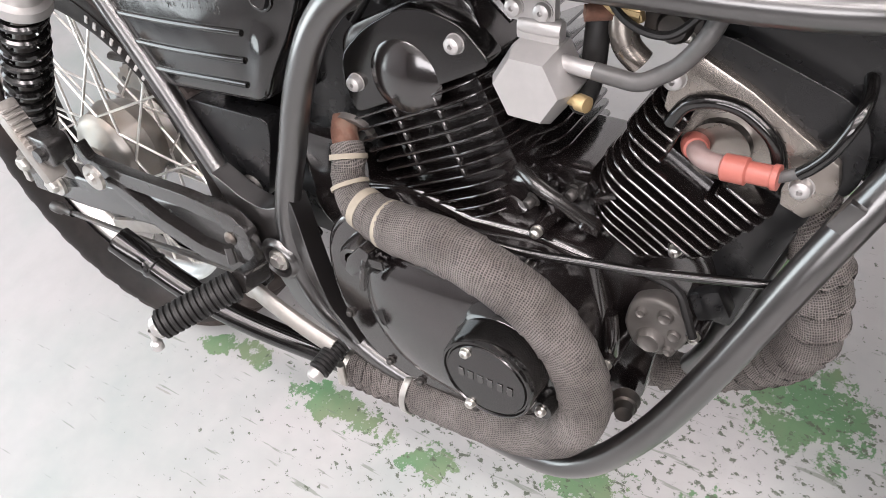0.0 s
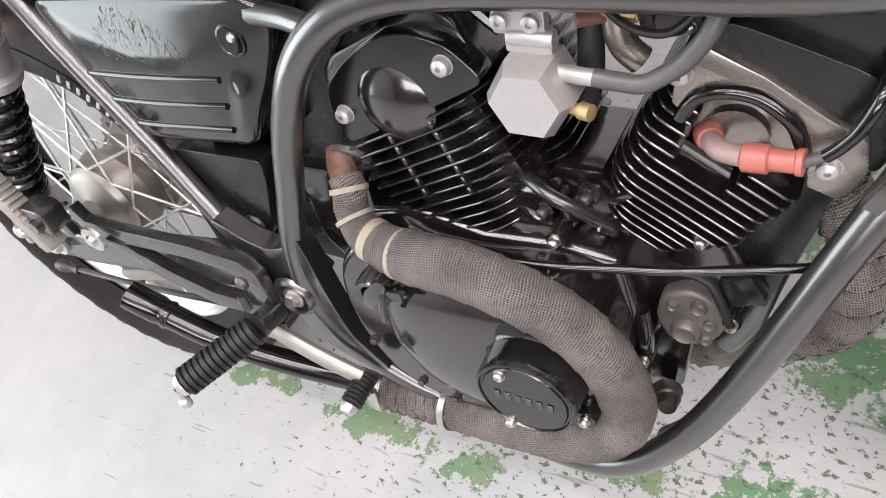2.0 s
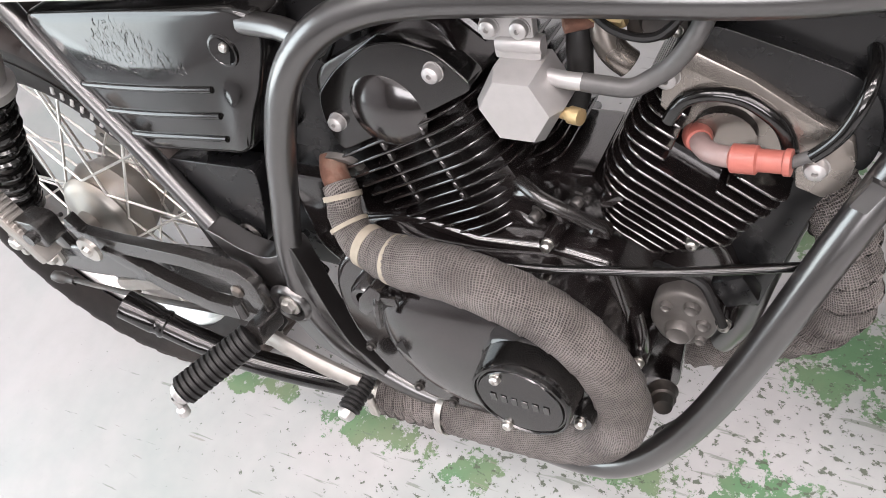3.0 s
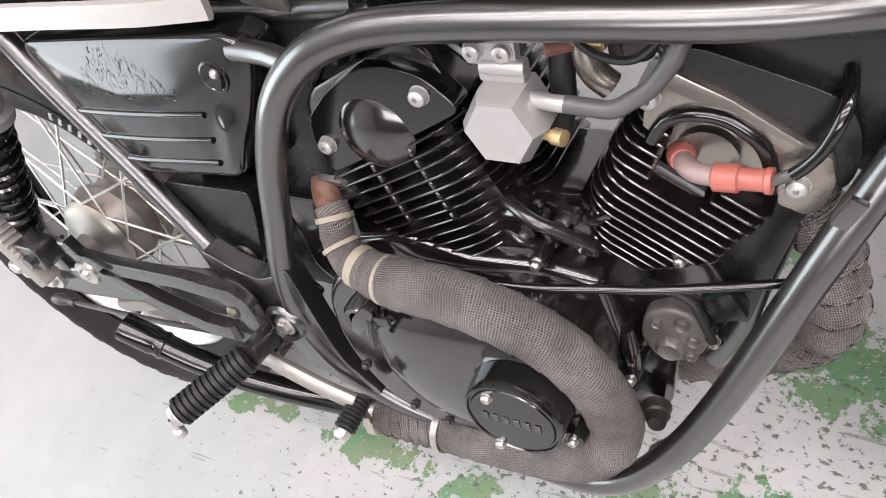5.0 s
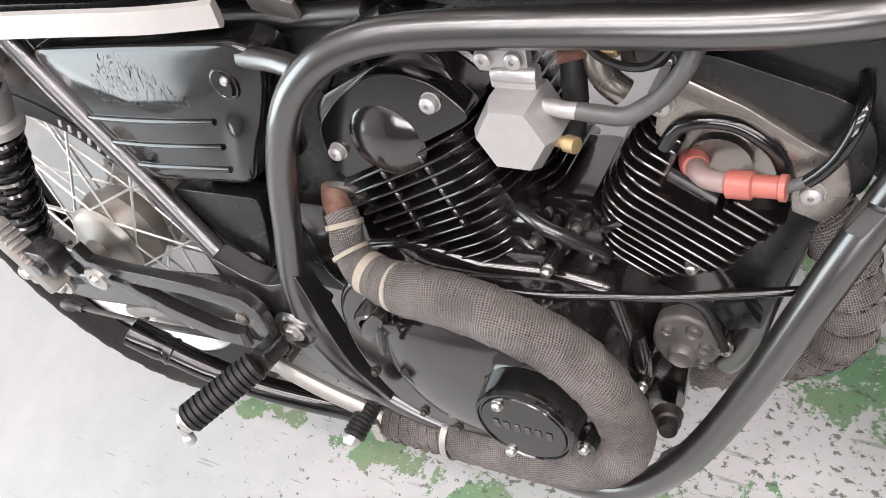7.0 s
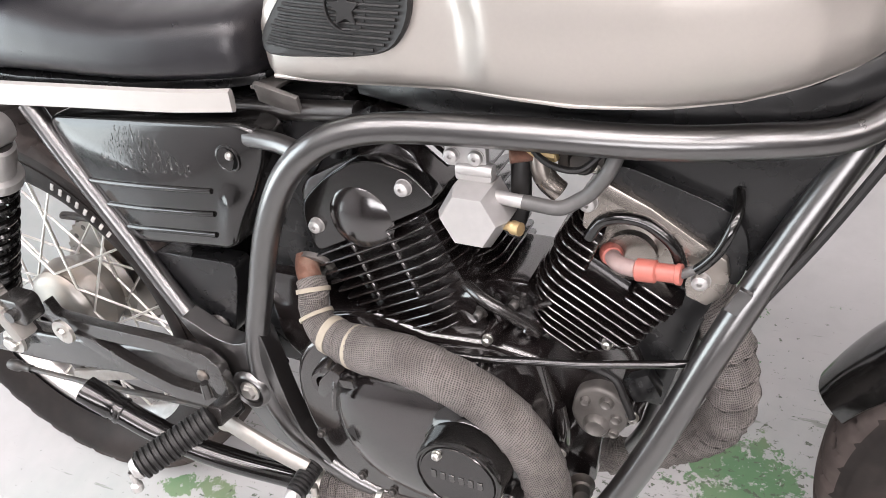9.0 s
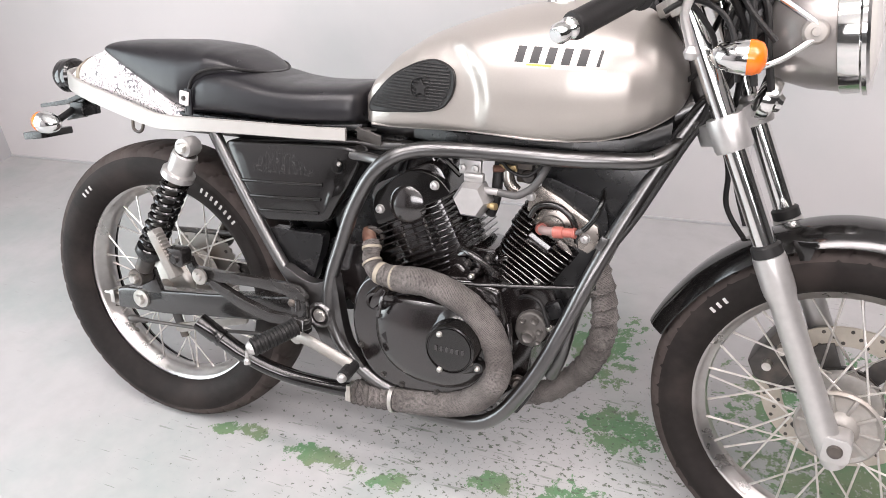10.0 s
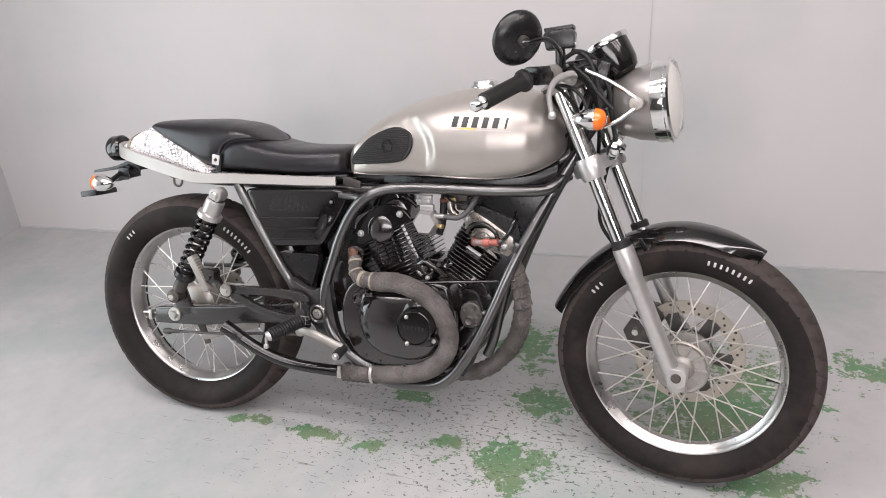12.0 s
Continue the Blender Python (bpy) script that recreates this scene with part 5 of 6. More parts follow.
part("frame_clip", box(0.012, 0.006, 0.024, Matrix.Translation((0.957, -0.093, 0.578)) @ pose(0, 0, 0, 0, 24, 0), 0.001), black_frame, bike)
cable_pts = [(1.09, -0.05, 0.79), (1.06, -0.052, 0.735), (1.01, -0.062, 0.63), (0.975, -0.075, 0.57), (0.945, -0.085, 0.52), (0.925, -0.085, 0.49)]
part("clutch_cable", sweep(cable_pts, 0.0042, 8, 6), black_rubber, bike, "black cable along the down tube")

# ---- side covers ----
COVER = [(0.224, 0.678), (0.35, 0.685), (0.500, 0.693), (0.523, 0.683), (0.517, 0.655), (0.490, 0.605), (0.454, 0.543), (0.300, 0.528), (0.258, 0.582)]


def evenly(line, n):
    """The closed line in n even steps."""
    pts = [Vector(q) for q in line] + [Vector(line[0])]
    run = [0.0]
    for a, b in zip(pts, pts[1:]):
        run.append(run[-1] + (b - a).length)
    out, k = [], 0
    for i in range(n):
        d = run[-1] * i / n
        while run[k + 1] < d:
            k += 1
        out.append(pts[k].lerp(pts[k + 1], (d - run[k]) / max(1e-9, run[k + 1] - run[k])))
    return out


COVER_LINE = evenly(fillet(COVER, 0.018, 6), 150)
COVER_MID = Vector((0.385, 0.615))
COVER_RISE = [(0.0, 0.1134), (0.08, 0.1134), (0.28, 0.1131), (0.50, 0.1122), (0.70, 0.1106), (0.85, 0.1088), (0.94, 0.1072), (0.972, 0.1058), (0.992, 0.1030), (1.0, 0.0985)]
FOLD_TOP, FOLD_FOOT = Vector((0.480, 0.632)), Vector((0.446, 0.548))


def fold_rise(x, z):
    """The soft swelling of the cover below its fixing: a fold that falls away to the rear edge of the panel."""
    e = FOLD_FOOT - FOLD_TOP
    d = Vector((x, z)) - FOLD_TOP
    t = d.dot(e) / e.length_squared
    off = (d.x * e.y - d.y * e.x) / e.length
    across = math.exp(-(off / (0.011 if off > 0 else 0.020)) ** 2)
    return 0.0045 * across * sstep(t, 0.0, 0.40) * (1 - 0.6 * sstep(t, 0.5, 1.05))


def cover_height(x, z):
    """How far the crowned side cover stands out at that place of its side view."""
    d = Vector((x, z)) - COVER_MID
    share = 0.0
    for a, b in zip(COVER_LINE, COVER_LINE[1:] + COVER_LINE[:1]):
        a, e = a - COVER_MID, b - a
        det = d.x * e.y - d.y * e.x
        if abs(det) < 1e-9:
            continue
        t, u = (a.x * e.y - a.y * e.x) / det, (a.x * d.y - a.y * d.x) / det
        if t > 0 and -0.001 <= u <= 1.001:
            share = max(share, 1 / t)
    return lerp(share, COVER_RISE)[0] + fold_rise(x, z)


def side_cover(s):
    m = SIDE if s < 0 else Matrix.Diagonal((1, -1, 1, 1)) @ SIDE
    bm = bmesh.new()
    line = COVER_LINE
    rings = []
    for share, h in [(1.0, 0.070)] + [(q, lerp(q, COVER_RISE)[0]) for q in (1.0, 0.996, 0.992, 0.982, 0.972, 0.956, 0.94) + tuple(0.91 - 0.03 * k for k in range(30))]:
        ring = []
        for q in line:
            p = COVER_MID + (q - COVER_MID) * share
            ring.append(bm.verts.new(m @ Vector((*p, h + (fold_rise(*p) * min(1, (1 - share) * 25))))))
        rings.append(ring)
    n = len(line)
    for a, b in zip(rings, rings[1:]):
        for k in range(n):
            bm.faces.new((a[k], a[(k + 1) % n], b[(k + 1) % n], b[k]))
    bm.faces.new(rings[0])
    bm.faces.new(rings[-1])
    ob = part("side_cover", bm, black_gloss, bike, "glossy black plastic side cover with moulded ribs", None, 50)
    for x0, x1, z0, z1 in ((0.266, 0.446, 0.605, 0.617), (0.284, 0.441, 0.577, 0.589), (0.304, 0.435, 0.551, 0.562)):
        rib = []
        for k in range(13):
            x, z = x0 + (x1 - x0) * k / 12, z0 + (z1 - z0) * k / 12
            rib.append((x, s * (cover_height(x, z) - 0.0010), z))
        part("rib", sweep(rib, 0.0042, 12, 1, flat=0.85, smooth=False), black_gloss, ob)
    part("fixing_cup", lathe([(0.0118, 0.0010), (0.0128, 0.0024), (0.0146, 0.0022), (0.0160, -0.001)], m @ pose(0.477, 0.656, 0.1092), 32), black_gloss, ob)
    # a flat disc, not a hollow: its colour stands for the hole's shade
    part("fixing_recess", lathe([(0, 0.0008), (0.0122, 0.0012)], m @ pose(0.477, 0.656, 0.1092), 28), recess_shade, ob, "flat black disc painting in the shaded fixing recess")
    part("fixing_screw", lathe([(0, 0.005), (0.003, 0.005), (0.0045, 0.003), (0.0045, 0.0)], m @ pose(0.481, 0.660, 0.1098), 14), steel, ob, "bright fixing screw")
    low = prism(fillet([(0.312, 0.513), (0.437, 0.517), (0.433, 0.490), (0.410, 0.415), (0.390, 0.399), (0.366, 0.408)], 0.012), 0.070, 0.098, m, 0.006, 4)
    lo = part("lower_cover", low, black_plastic, bike, "black plastic infill panel below the side cover")
    part("panel_fixing", join(lathe([(0.007, 0.098), (0.013, 0.1015), (0.016, 0.098)], m @ pose(0.388, 0.420, 0), 20), lathe([(0, 0.103), (0.006, 0.102), (0.007, 0.097)], m @ pose(0.388, 0.420, 0), 12)), dark_metal, lo)
    return ob


right_cover = side_cover(-1)
side_cover(1)


def worn_patch():
    """Wrinkled paint where an old mark was: small raised ridges on the cover."""
    bm = None
    rnd = random.Random(4)
    for k in range(58):
        x = 0.296 + 0.0023 * k + rnd.uniform(-0.002, 0.002)
        t = (x - 0.296) / 0.133
        top = 0.638 + 0.040 * max(0.0, math.sin(math.pi * min(1.0, max(0.0, t)) ** 0.8)) ** 1.3 * rnd.uniform(0.8, 1)
        z = 0.624 + 0.006 * t + rnd.uniform(0, 0.003)
        while z < top:
            run = rnd.uniform(0.002, 0.008)
            sway = rnd.uniform(-0.002, 0.002)
            pts = [(x + sway * j / 3 + rnd.uniform(-0.0009, 0.0009), -cover_height(x, z + run * j / 3) + 0.0003, z + run * j / 3) for j in range(4)]
            one = sweep(pts, rnd.uniform(0.0005, 0.0009), 6, 2, flat=0.7)
            bm = one if bm is None else join(bm, one)
            z += run + rnd.uniform(0.001, 0.005)
    return bm


part("wrinkled_paint", worn_patch(), black_gloss, right_cover, "wrinkled paint of a removed mark")

# ---- swinging arm, shocks, rear brake ----
ARM = [(-0.080, 0.276), (-0.080, 0.320), (-0.06, 0.326), (0.17, 0.352), (0.34, 0.378), (0.45, 0.405), (0.475, 0.38), (0.45, 0.352), (0.33, 0.322), (0.18, 0.302), (0.05, 0.284)]
for s in (-1, 1):
    m = SIDE if s < 0 else Matrix.Diagonal((1, -1, 1, 1)) @ SIDE
    arm = part("swinging_arm", prism(ARM, 0.086, 0.116, m, 0.006, 3), bracket_grey, bike, "dark grey swinging arm with axle nut")
    part("axle_nut", join(lathe([(0.0, 0.130), (0.010, 0.130), (0.0125, 0.127), (0.0125, 0.119)], m @ pose(-0.010, 0.310, 0), 6), lathe([(0, 0.1205), (0.020, 0.1205), (0.021, 0.115)], m @ pose(-0.010, 0.310, 0), 28)), steel, arm, "steel axle nut and washer")
    part("chain_adjuster", join(box(0.012, 0.030, 0.026, m @ pose(-0.098, 0.297, 0.101), 0.002), sweep([m @ Vector((-0.13, 0.298, 0.10)), m @ Vector((-0.05, 0.304, 0.10))], 0.004, 8, 1)), steel, arm)
    top, foot = Vector((0.161, s * 0.130, 0.662)), Vector((0.014, s * 0.136, 0.373))
    d = (foot - top).normalized()
    S = along(top, foot)
    L = (foot - top).length
    shock = part("shock_absorber", lathe([(0, 0.012), (0.020, 0.014), (0.0235, 0.020), (0.0235, 0.058), (0.030, 0.060), (0.031, 0.066), (0.030, 0.072), (0.012, 0.073), (0.012, L - 0.085), (0.018, L - 0.083), (0.018, L - 0.02), (0.012, L - 0.014), (0, L - 0.012)], S, 28), dark_metal, bike, "shock absorber with a black coil spring")
    part("top_collar", lathe([(0.019, 0.014), (0.0245, 0.018), (0.0255, 0.030), (0.0245, 0.055), (0.0325, 0.058), (0.0325, 0.070), (0.026, 0.071)], S, 28), alloy_satin, shock, "silver spring collar")
    turns, pts = 9.0, []
    for k in range(int(turns * 18) + 1):
        t = k / (turns * 18)
        a = 2 * math.pi * turns * t
        pts.append(S @ Vector((0.0235 * math.cos(a), 0.0235 * math.sin(a), 0.070 + (L - 0.070 - 0.075) * t)))
    part("spring", sweep(pts, 0.0052, 8, 1, smooth=False), black_gloss, shock, "black coil spring")
    part("preload_ring", lathe([(0.012, L - 0.080), (0.029, L - 0.078), (0.030, L - 0.064), (0.024, L - 0.055), (0.018, L - 0.052)], S, 24), black_plastic, shock)
    for c, mat in ((top, alloy_satin), (foot, dark_metal)):
        part("mounting_eye", lathe([(0.006, 0.018), (0.018, 0.017), (0.0195, 0.013), (0.0195, -0.013), (0.018, -0.017), (0.006, -0.018)], Matrix.Translation(c) @ SIDE, 24), mat, shock)
        part("mounting_nut", lathe([(0, 0.027), (0.008, 0.027), (0.0105, 0.024), (0.0105, 0.016)], Matrix.Translation(c) @ (SIDE if s < 0 else SIDE @ pose(0, 0, 0, 180)), 6 if c is foot else 18), steel, shock, "steel cap nut")
    lug = prism([(-0.008, 0.300), (0.052, 0.318), (0.040, 0.352), (0.028, 0.386), (0.004, 0.390), (-0.006, 0.368)], 0.104, 0.116, m, 0.003)
    part("shock_lug", lug, bracket_grey, arm)
    # pillion footrest bracket
    bracket = join(prism(fillet([(0.160, 0.446), (0.170, 0.425), (0.232, 0.424), (0.342, 0.428), (0.408, 0.424), (0.428, 0.408), (0.432, 0.350), (0.414, 0.350), (0.404, 0.392), (0.385, 0.404), (0.326, 0.408), (0.232, 0.403), (0.190, 0.390), (0.168, 0.398), (0.150, 0.430)], 0.006), 0.140, 0.154, m, 0.004, 3),
                   prism(fillet([(0.196, 0.408), (0.226, 0.402), (0.285, 0.378), (0.345, 0.362), (0.424, 0.362), (0.428, 0.346), (0.345, 0.341), (0.276, 0.358), (0.214, 0.388)], 0.006), 0.142, 0.157, m, 0.005, 3),
                   prism(fillet([(0.392, 0.392), (0.412, 0.388), (0.424, 0.360), (0.432, 0.330), (0.408, 0.322), (0.392, 0.340)], 0.006), 0.136, 0.149, m, 0.004))
    hanger = part("footrest_bracket", bracket, bracket_grey, bike, "dark grey forked footrest bracket")
    part("bracket_bolt", lathe([(0, 0.173), (0.006, 0.173), (0.008, 0.169), (0.0165, 0.168), (0.0175, 0.164)], m @ pose(0.194, 0.413, 0), 22), steel, hanger, "pale steel bolt")
    part("bracket_bolt", lathe([(0, 0.150), (0.005, 0.150), (0.0085, 0.147), (0.0085, 0.142)], m @ pose(0.398, 0.390, 0.008), 14), dark_metal, hanger)
    # folded pillion peg: a ribbed bright bar
    F0, F1 = m @ Vector((0.112, 0.505, 0.190)), m @ Vector((0.160, 0.415, 0.190))
    peg = box(0.026, 0.020, (F1 - F0).length, along(F0, F1) @ pose(0, 0, (F1 - F0).length / 2), 0.005, 2)
    for k in range(9):
        peg = join(peg, box(0.022, 0.005, 0.004, along(F0, F1) @ pose(0, 0.010 if s < 0 else -0.010, 0.012 + 0.0075 * k), 0.001, 1))
    pill = part("pillion_footrest", peg, alloy_cast, bike, "folded ribbed alloy pillion footrest")
    part("hinge", join(prism(rounded(0.138, 0.182, 0.438, 0.474, (0.010,) * 4), 0.168, 0.196, m, 0.003), lathe([(0, 0.203), (0.008, 0.203), (0.009, 0.196)], m @ pose(0.164, 0.454, 0), 14)), bracket_grey, pill)
    # rider's footrest
    R0, R1 = m @ Vector((0.430, 0.362, 0.182)), m @ Vector((0.380, 0.339, 0.256))
    n_r = 13
    prof = [(0.0, 0.0)]
    for k in range(n_r):
        z0 = 0.004 + (0.090 / n_r) * k
        prof += [(0.0148, z0), (0.0172, z0 + 0.0012), (0.0172, z0 + 0.0046), (0.0148, z0 + 0.0054)]
    prof += [(0.0, 0.096)]
    rest = part("footrest", lathe(prof, along(R0, R1), 20), black_rubber, bike, "ribbed black rubber footrest")
    part("footrest_end", join(lathe([(0.0, 0.104), (0.008, 0.103), (0.012, 0.100), (0.0135, 0.095)], along(R0, R1), 18), lathe([(0.0035, 0), (0.0035, 0.016), (0.0065, 0.019), (0.0065, 0.027), (0, 0.030)], along(R0 + (R1 - R0).normalized() * 0.104, R0 + (R1 - R0).normalized() * 0.104 + Vector((0.0, 0, -1))), 12)), alloy_satin, rest, "pale metal end with a hanging feeler stud")
    part("footrest_clevis", join(prism(rounded(-0.010, 0.010, -0.012, 0.012, (0.004,) * 4), 0, 0.044, along(m @ Vector((0.424, 0.350, 0.142)), R0), 0.003), lathe([(0, 0.05), (0.005, 0.05), (0.006, 0.03)], Matrix.Translation(R0) @ pose(0, 0, 0, 0, 0, 0), 10)), bracket_grey, rest, "dark worn clevis")

# brake pedal, rods and spring
pedal = part("brake_pedal", join(sweep([(0.400, -0.150, 0.322), (0.44, -0.160, 0.322), (0.485, -0.162, 0.308), (0.528, -0.160, 0.292)], 0.0085, 12, 5, flat=1.4), lathe([(0, 0.010), (0.014, 0.008), (0.014, -0.008), (0, -0.010)], Matrix.Translation((0.408, -0.150, 0.322)) @ SIDE, 18)), alloy_cast, bike, "silver rear brake pedal with a rubber toe piece")
part("toe_piece", lathe([(0, 0)] + [q for k in range(8) for q in ((0.0105, 0.001 + 0.005 * k), (0.0125, 0.002 + 0.005 * k), (0.0125, 0.0045 + 0.005 * k), (0.0105, 0.0055 + 0.005 * k))] + [(0, 0.044)], along((0.530, -0.150, 0.290), (0.527, -0.195, 0.280)), 18), black_rubber, pedal, "ribbed black rubber toe piece")
part("toe_end", lathe([(0, 0.052), (0.007, 0.051), (0.0095, 0.046), (0.0095, 0.042)], along((0.530, -0.150, 0.290), (0.527, -0.195, 0.280)), 16), alloy_satin, pedal)
part("brake_rod", sweep([(0.40, -0.125, 0.300), (0.30, -0.122, 0.292), (0.15, -0.12, 0.272), (-0.03, -0.118, 0.258)], 0.004, 8, 4), dark_metal, bike, "thin steel brake rod")
part("torque_arm", prism([(0.055, 0.240), (0.070, 0.236), (0.245, 0.292), (0.250, 0.306), (0.235, 0.308), (0.058, 0.254)], 0.088, 0.096, SIDE, 0.002), alloy_cast, bike, "pale alloy brake torque arm")
part("rod_adjuster", lathe([(0, 0), (0.008, 0.002), (0.009, 0.012), (0.009, 0.022), (0.006, 0.026), (0.006, 0.05)], along((-0.05, -0.118, 0.256), (0.05, -0.119, 0.263)), 12), dark_metal, bike)
chain_guard = part("chain", sweep([(-0.09, 0.082, 0.402), (0.2, 0.08, 0.42), (0.46, 0.08, 0.405)], 0.008, 8, 3, flat=0.8), dark_metal, bike, "dark drive chain beyond the wheel")
part("rear_mudguard", sweep([(0.30, 0, 0.60), (0.345, 0, 0.52), (0.372, 0, 0.44), (0.375, 0, 0.37)], 0.07, 16, 6, flat=0.18), black_plastic, bike, "black inner mudguard behind the engine")
part("battery_box", box(0.17, 0.15, 0.13, pose(0.40, 0, 0.615), 0.01), black_plastic, bike, "black box between the side covers")

# ---- engine ----
CRANK = (0.72, 0, 0.33)
case = part("crankcase", join(prism([(0.500, 0.255), (0.492, 0.40), (0.530, 0.462), (0.60, 0.478), (0.66, 0.462), (0.735, 0.470), (0.785, 0.462), (0.800, 0.40), (0.796, 0.30), (0.765, 0.232), (0.60, 0.215)], -0.105, 0.082, SIDE, 0.012, 3),
            prism(fillet([(0.77, 0.480), (0.868, 0.470), (0.884, 0.43), (0.872, 0.365), (0.842, 0.345), (0.835, 0.262), (0.79, 0.240)], 0.012), -0.09, 0.044, SIDE, 0.008, 3)), black_engine, bike, "satin black engine crankcase")
# added dark fillers, placed for the camera's view to hide floor in the gap
part("case_rear", prism(fillet([(0.462, 0.400), (0.450, 0.500), (0.540, 0.500), (0.545, 0.36), (0.515, 0.345)], 0.012), -0.085, 0.076, SIDE, 0.008, 2), black_engine, case)
part("case_web", prism(fillet([(0.430, 0.500), (0.530, 0.500), (0.512, 0.430), (0.480, 0.354), (0.412, 0.356)], 0.010), 0.050, 0.060, SIDE, 0.003), black_plastic, case)
RIGHT = [(0.515, 0.372), (0.522, 0.425), (0.545, 0.458), (0.575, 0.466), (0.602, 0.452), (0.66, 0.452), (0.74, 0.460), (0.785, 0.43), (0.800, 0.37), (0.786, 0.305), (0.74, 0.264), (0.68, 0.252), (0.606, 0.250), (0.555, 0.272), (0.526, 0.318)]
cover = part("clutch_cover", prism(RIGHT, 0.078, 0.130, SIDE, 0.008, 4, 4), black_engine, case, "smooth black engine side cover")
BODY = [(0.572, 0.405), (0.566, 0.372), (0.573, 0.337), (0.592, 0.306), (0.620, 0.287), (0.66, 0.276), (0.72, 0.276), (0.765, 0.300), (0.787, 0.35), (0.78, 0.41), (0.74, 0.447), (0.68, 0.444), (0.625, 0.440), (0.592, 0.428)]
body_mid = Vector((0.672, 0.362))


def teardrop():
    """The swelling middle of the cover, rising softly to a blunt crown."""
    bm = bmesh.new()
    line = [Vector(q) for q in curve(BODY, 6, True)]
    rings = []
    for share, h in ((1.02, 0.124), (1.0, 0.132), (0.975, 0.137), (0.94, 0.1405), (0.86, 0.1445), (0.72, 0.1480), (0.52, 0.1505), (0.30, 0.152), (0.1, 0.1525)):
        rings.append([bm.verts.new(SIDE @ Vector((*(body_mid + (q - body_mid) * share), h))) for q in line])
    n = len(line)
    for a, b in zip(rings, rings[1:]):
        for k in range(n):
            bm.faces.new((a[k], a[(k + 1) % n], b[(k + 1) % n], b[k]))
    bm.faces.new(rings[-1])
    return bm


part("cover_body", teardrop(), black_engine, case, "softly swelling cover middle", None, 60)
part("cover_patch", prism([(0.584, 0.361), (0.600, 0.343), (0.615, 0.362), (0.603, 0.378)], 0.1462, 0.1478, SIDE, 0.0004, 1), black_rubber, case, "small square black pad")
for x, z in ((0.534, 0.322), (0.581, 0.270), (0.62, 0.258), (0.69, 0.258), (0.752, 0.276), (0.80, 0.345)):
    part("case_bolt", hex_bolt(0.0045, 0.006), dark_metal, case, "", SIDE @ pose(x, z, 0.1295))
actuator = part("clutch_actuator", join(lathe([(0.008, 0.012), (0.011, 0.026), (0.016, 0.027), (0.019, 0.022), (0.021, 0.0), (0.026, -0.006)], SIDE @ pose(0.572, 0.426, 0.126), 24), prism(fillet([(0.566, 0.420), (0.574, 0.414), (0.590, 0.432), (0.600, 0.452), (0.590, 0.458), (0.572, 0.438)], 0.004), 0.140, 0.160, SIDE, 0.003)), black_engine, case, "black clutch release boss and arm")
part("release_arm", join(sweep([(0.592, -0.152, 0.452), (0.590, -0.160, 0.430), (0.584, -0.158, 0.402)], 0.0038, 8, 4), box(0.020, 0.010, 0.004, SIDE @ pose(0.602, 0.440, 0.156, 0, 0, 6), 0.001)), bracket_grey, case, "steel release arm")
ALT = SIDE @ pose(0.732, 0.376, 0)
generator = part("generator_cover", lathe([(0.070, 0.128), (0.064, 0.143), (0.058, 0.148), (0.051, 0.150), (0.0480, 0.153), (0.0465, 0.172), (0.0460, 0.178), (0.0445, 0.1815), (0.0425, 0.182), (0.0415, 0.1798), (0.0400, 0.1796), (0.0388, 0.1814), (0.0, 0.182)], ALT, 64), black_gloss, case, "round glossy black generator cover")
for x, z, h in ((-0.019, 0.027, 0.181), (-0.0165, -0.0400, 0.181), (0.046, -0.033, 0.163)):
    part("cover_screw", bolt(0.0048, 0.006), steel, case, "bright cover screw", ALT @ pose(x, z, h))
part("screw_boss", lathe([(0, 0.163), (0.010, 0.163), (0.011, 0.160), (0.012, 0.135)], ALT @ pose(0.046, -0.033, 0), 18), black_gloss, case)
for k in range(6):
    part("raised_bar", box(0.0058, 0.0095, 0.0010, ALT @ pose(-0.0245 + 0.0098 * k, 0.0, 0.1823, 0, 0, 0), 0.0004, 1), black_engine, case, "raised bar in place of the maker's mark")


def fin_at(frame_m, w):
    # the fin is drawn in u and outward, and stands at w on the cylinder's axis
    return frame_m @ pose(0, w, 0) @ Matrix(((1, 0, 0, 0), (0, 0, 1, 0), (0, 1, 0, 0), (0, 0, 0, 1)))


def plate(u0, u1, v0, v1, radii, thick=0.0026):
    return prism(rounded(u0, u1, v0, v1, radii, 5), -thick / 2, thick / 2, None, 0.0008, 1)


def axis_frame(lean, y=0.0):
    """Local x along the fins, y up the cylinder, z to the right side."""
    return Matrix.Translation((CRANK[0], y, CRANK[2])) @ SIDE @ pose(0, 0, 0, 0, 0, lean)


REARC, FRONTC = axis_frame(27), axis_frame(-31)
# rear cylinder
rc = part("rear_cylinder", prism(rounded(-0.050, 0.074, 0.10, 0.285, (0.01,) * 4), -0.062, 0.066, REARC, 0.012, 2), black_engine, bike, "black finned rear cylinder")
for i in range(12):
    w = 0.142 + 0.0115 * i
    t = min(1, (w - 0.142) / 0.085)
    u0, u1 = -0.036 - 0.034 * t, 0.060 + 0.038 * t
    part("fin", plate(u0, u1, -0.082, 0.089 - 0.012 * (1 - t), (0.03, 0.045, 0.050, 0.010)), black_engine, rc, "", fin_at(REARC, w))
for i in range(11):
    w = 0.148 + 0.0115 * i
    t = min(1, (w - 0.142) / 0.085)
    part("fin", plate(0.02, 0.092 + 0.022 * t, -0.082, 0.035, (0.01, 0.02, 0.020, 0.010)), black_engine, rc, "", fin_at(REARC, w))
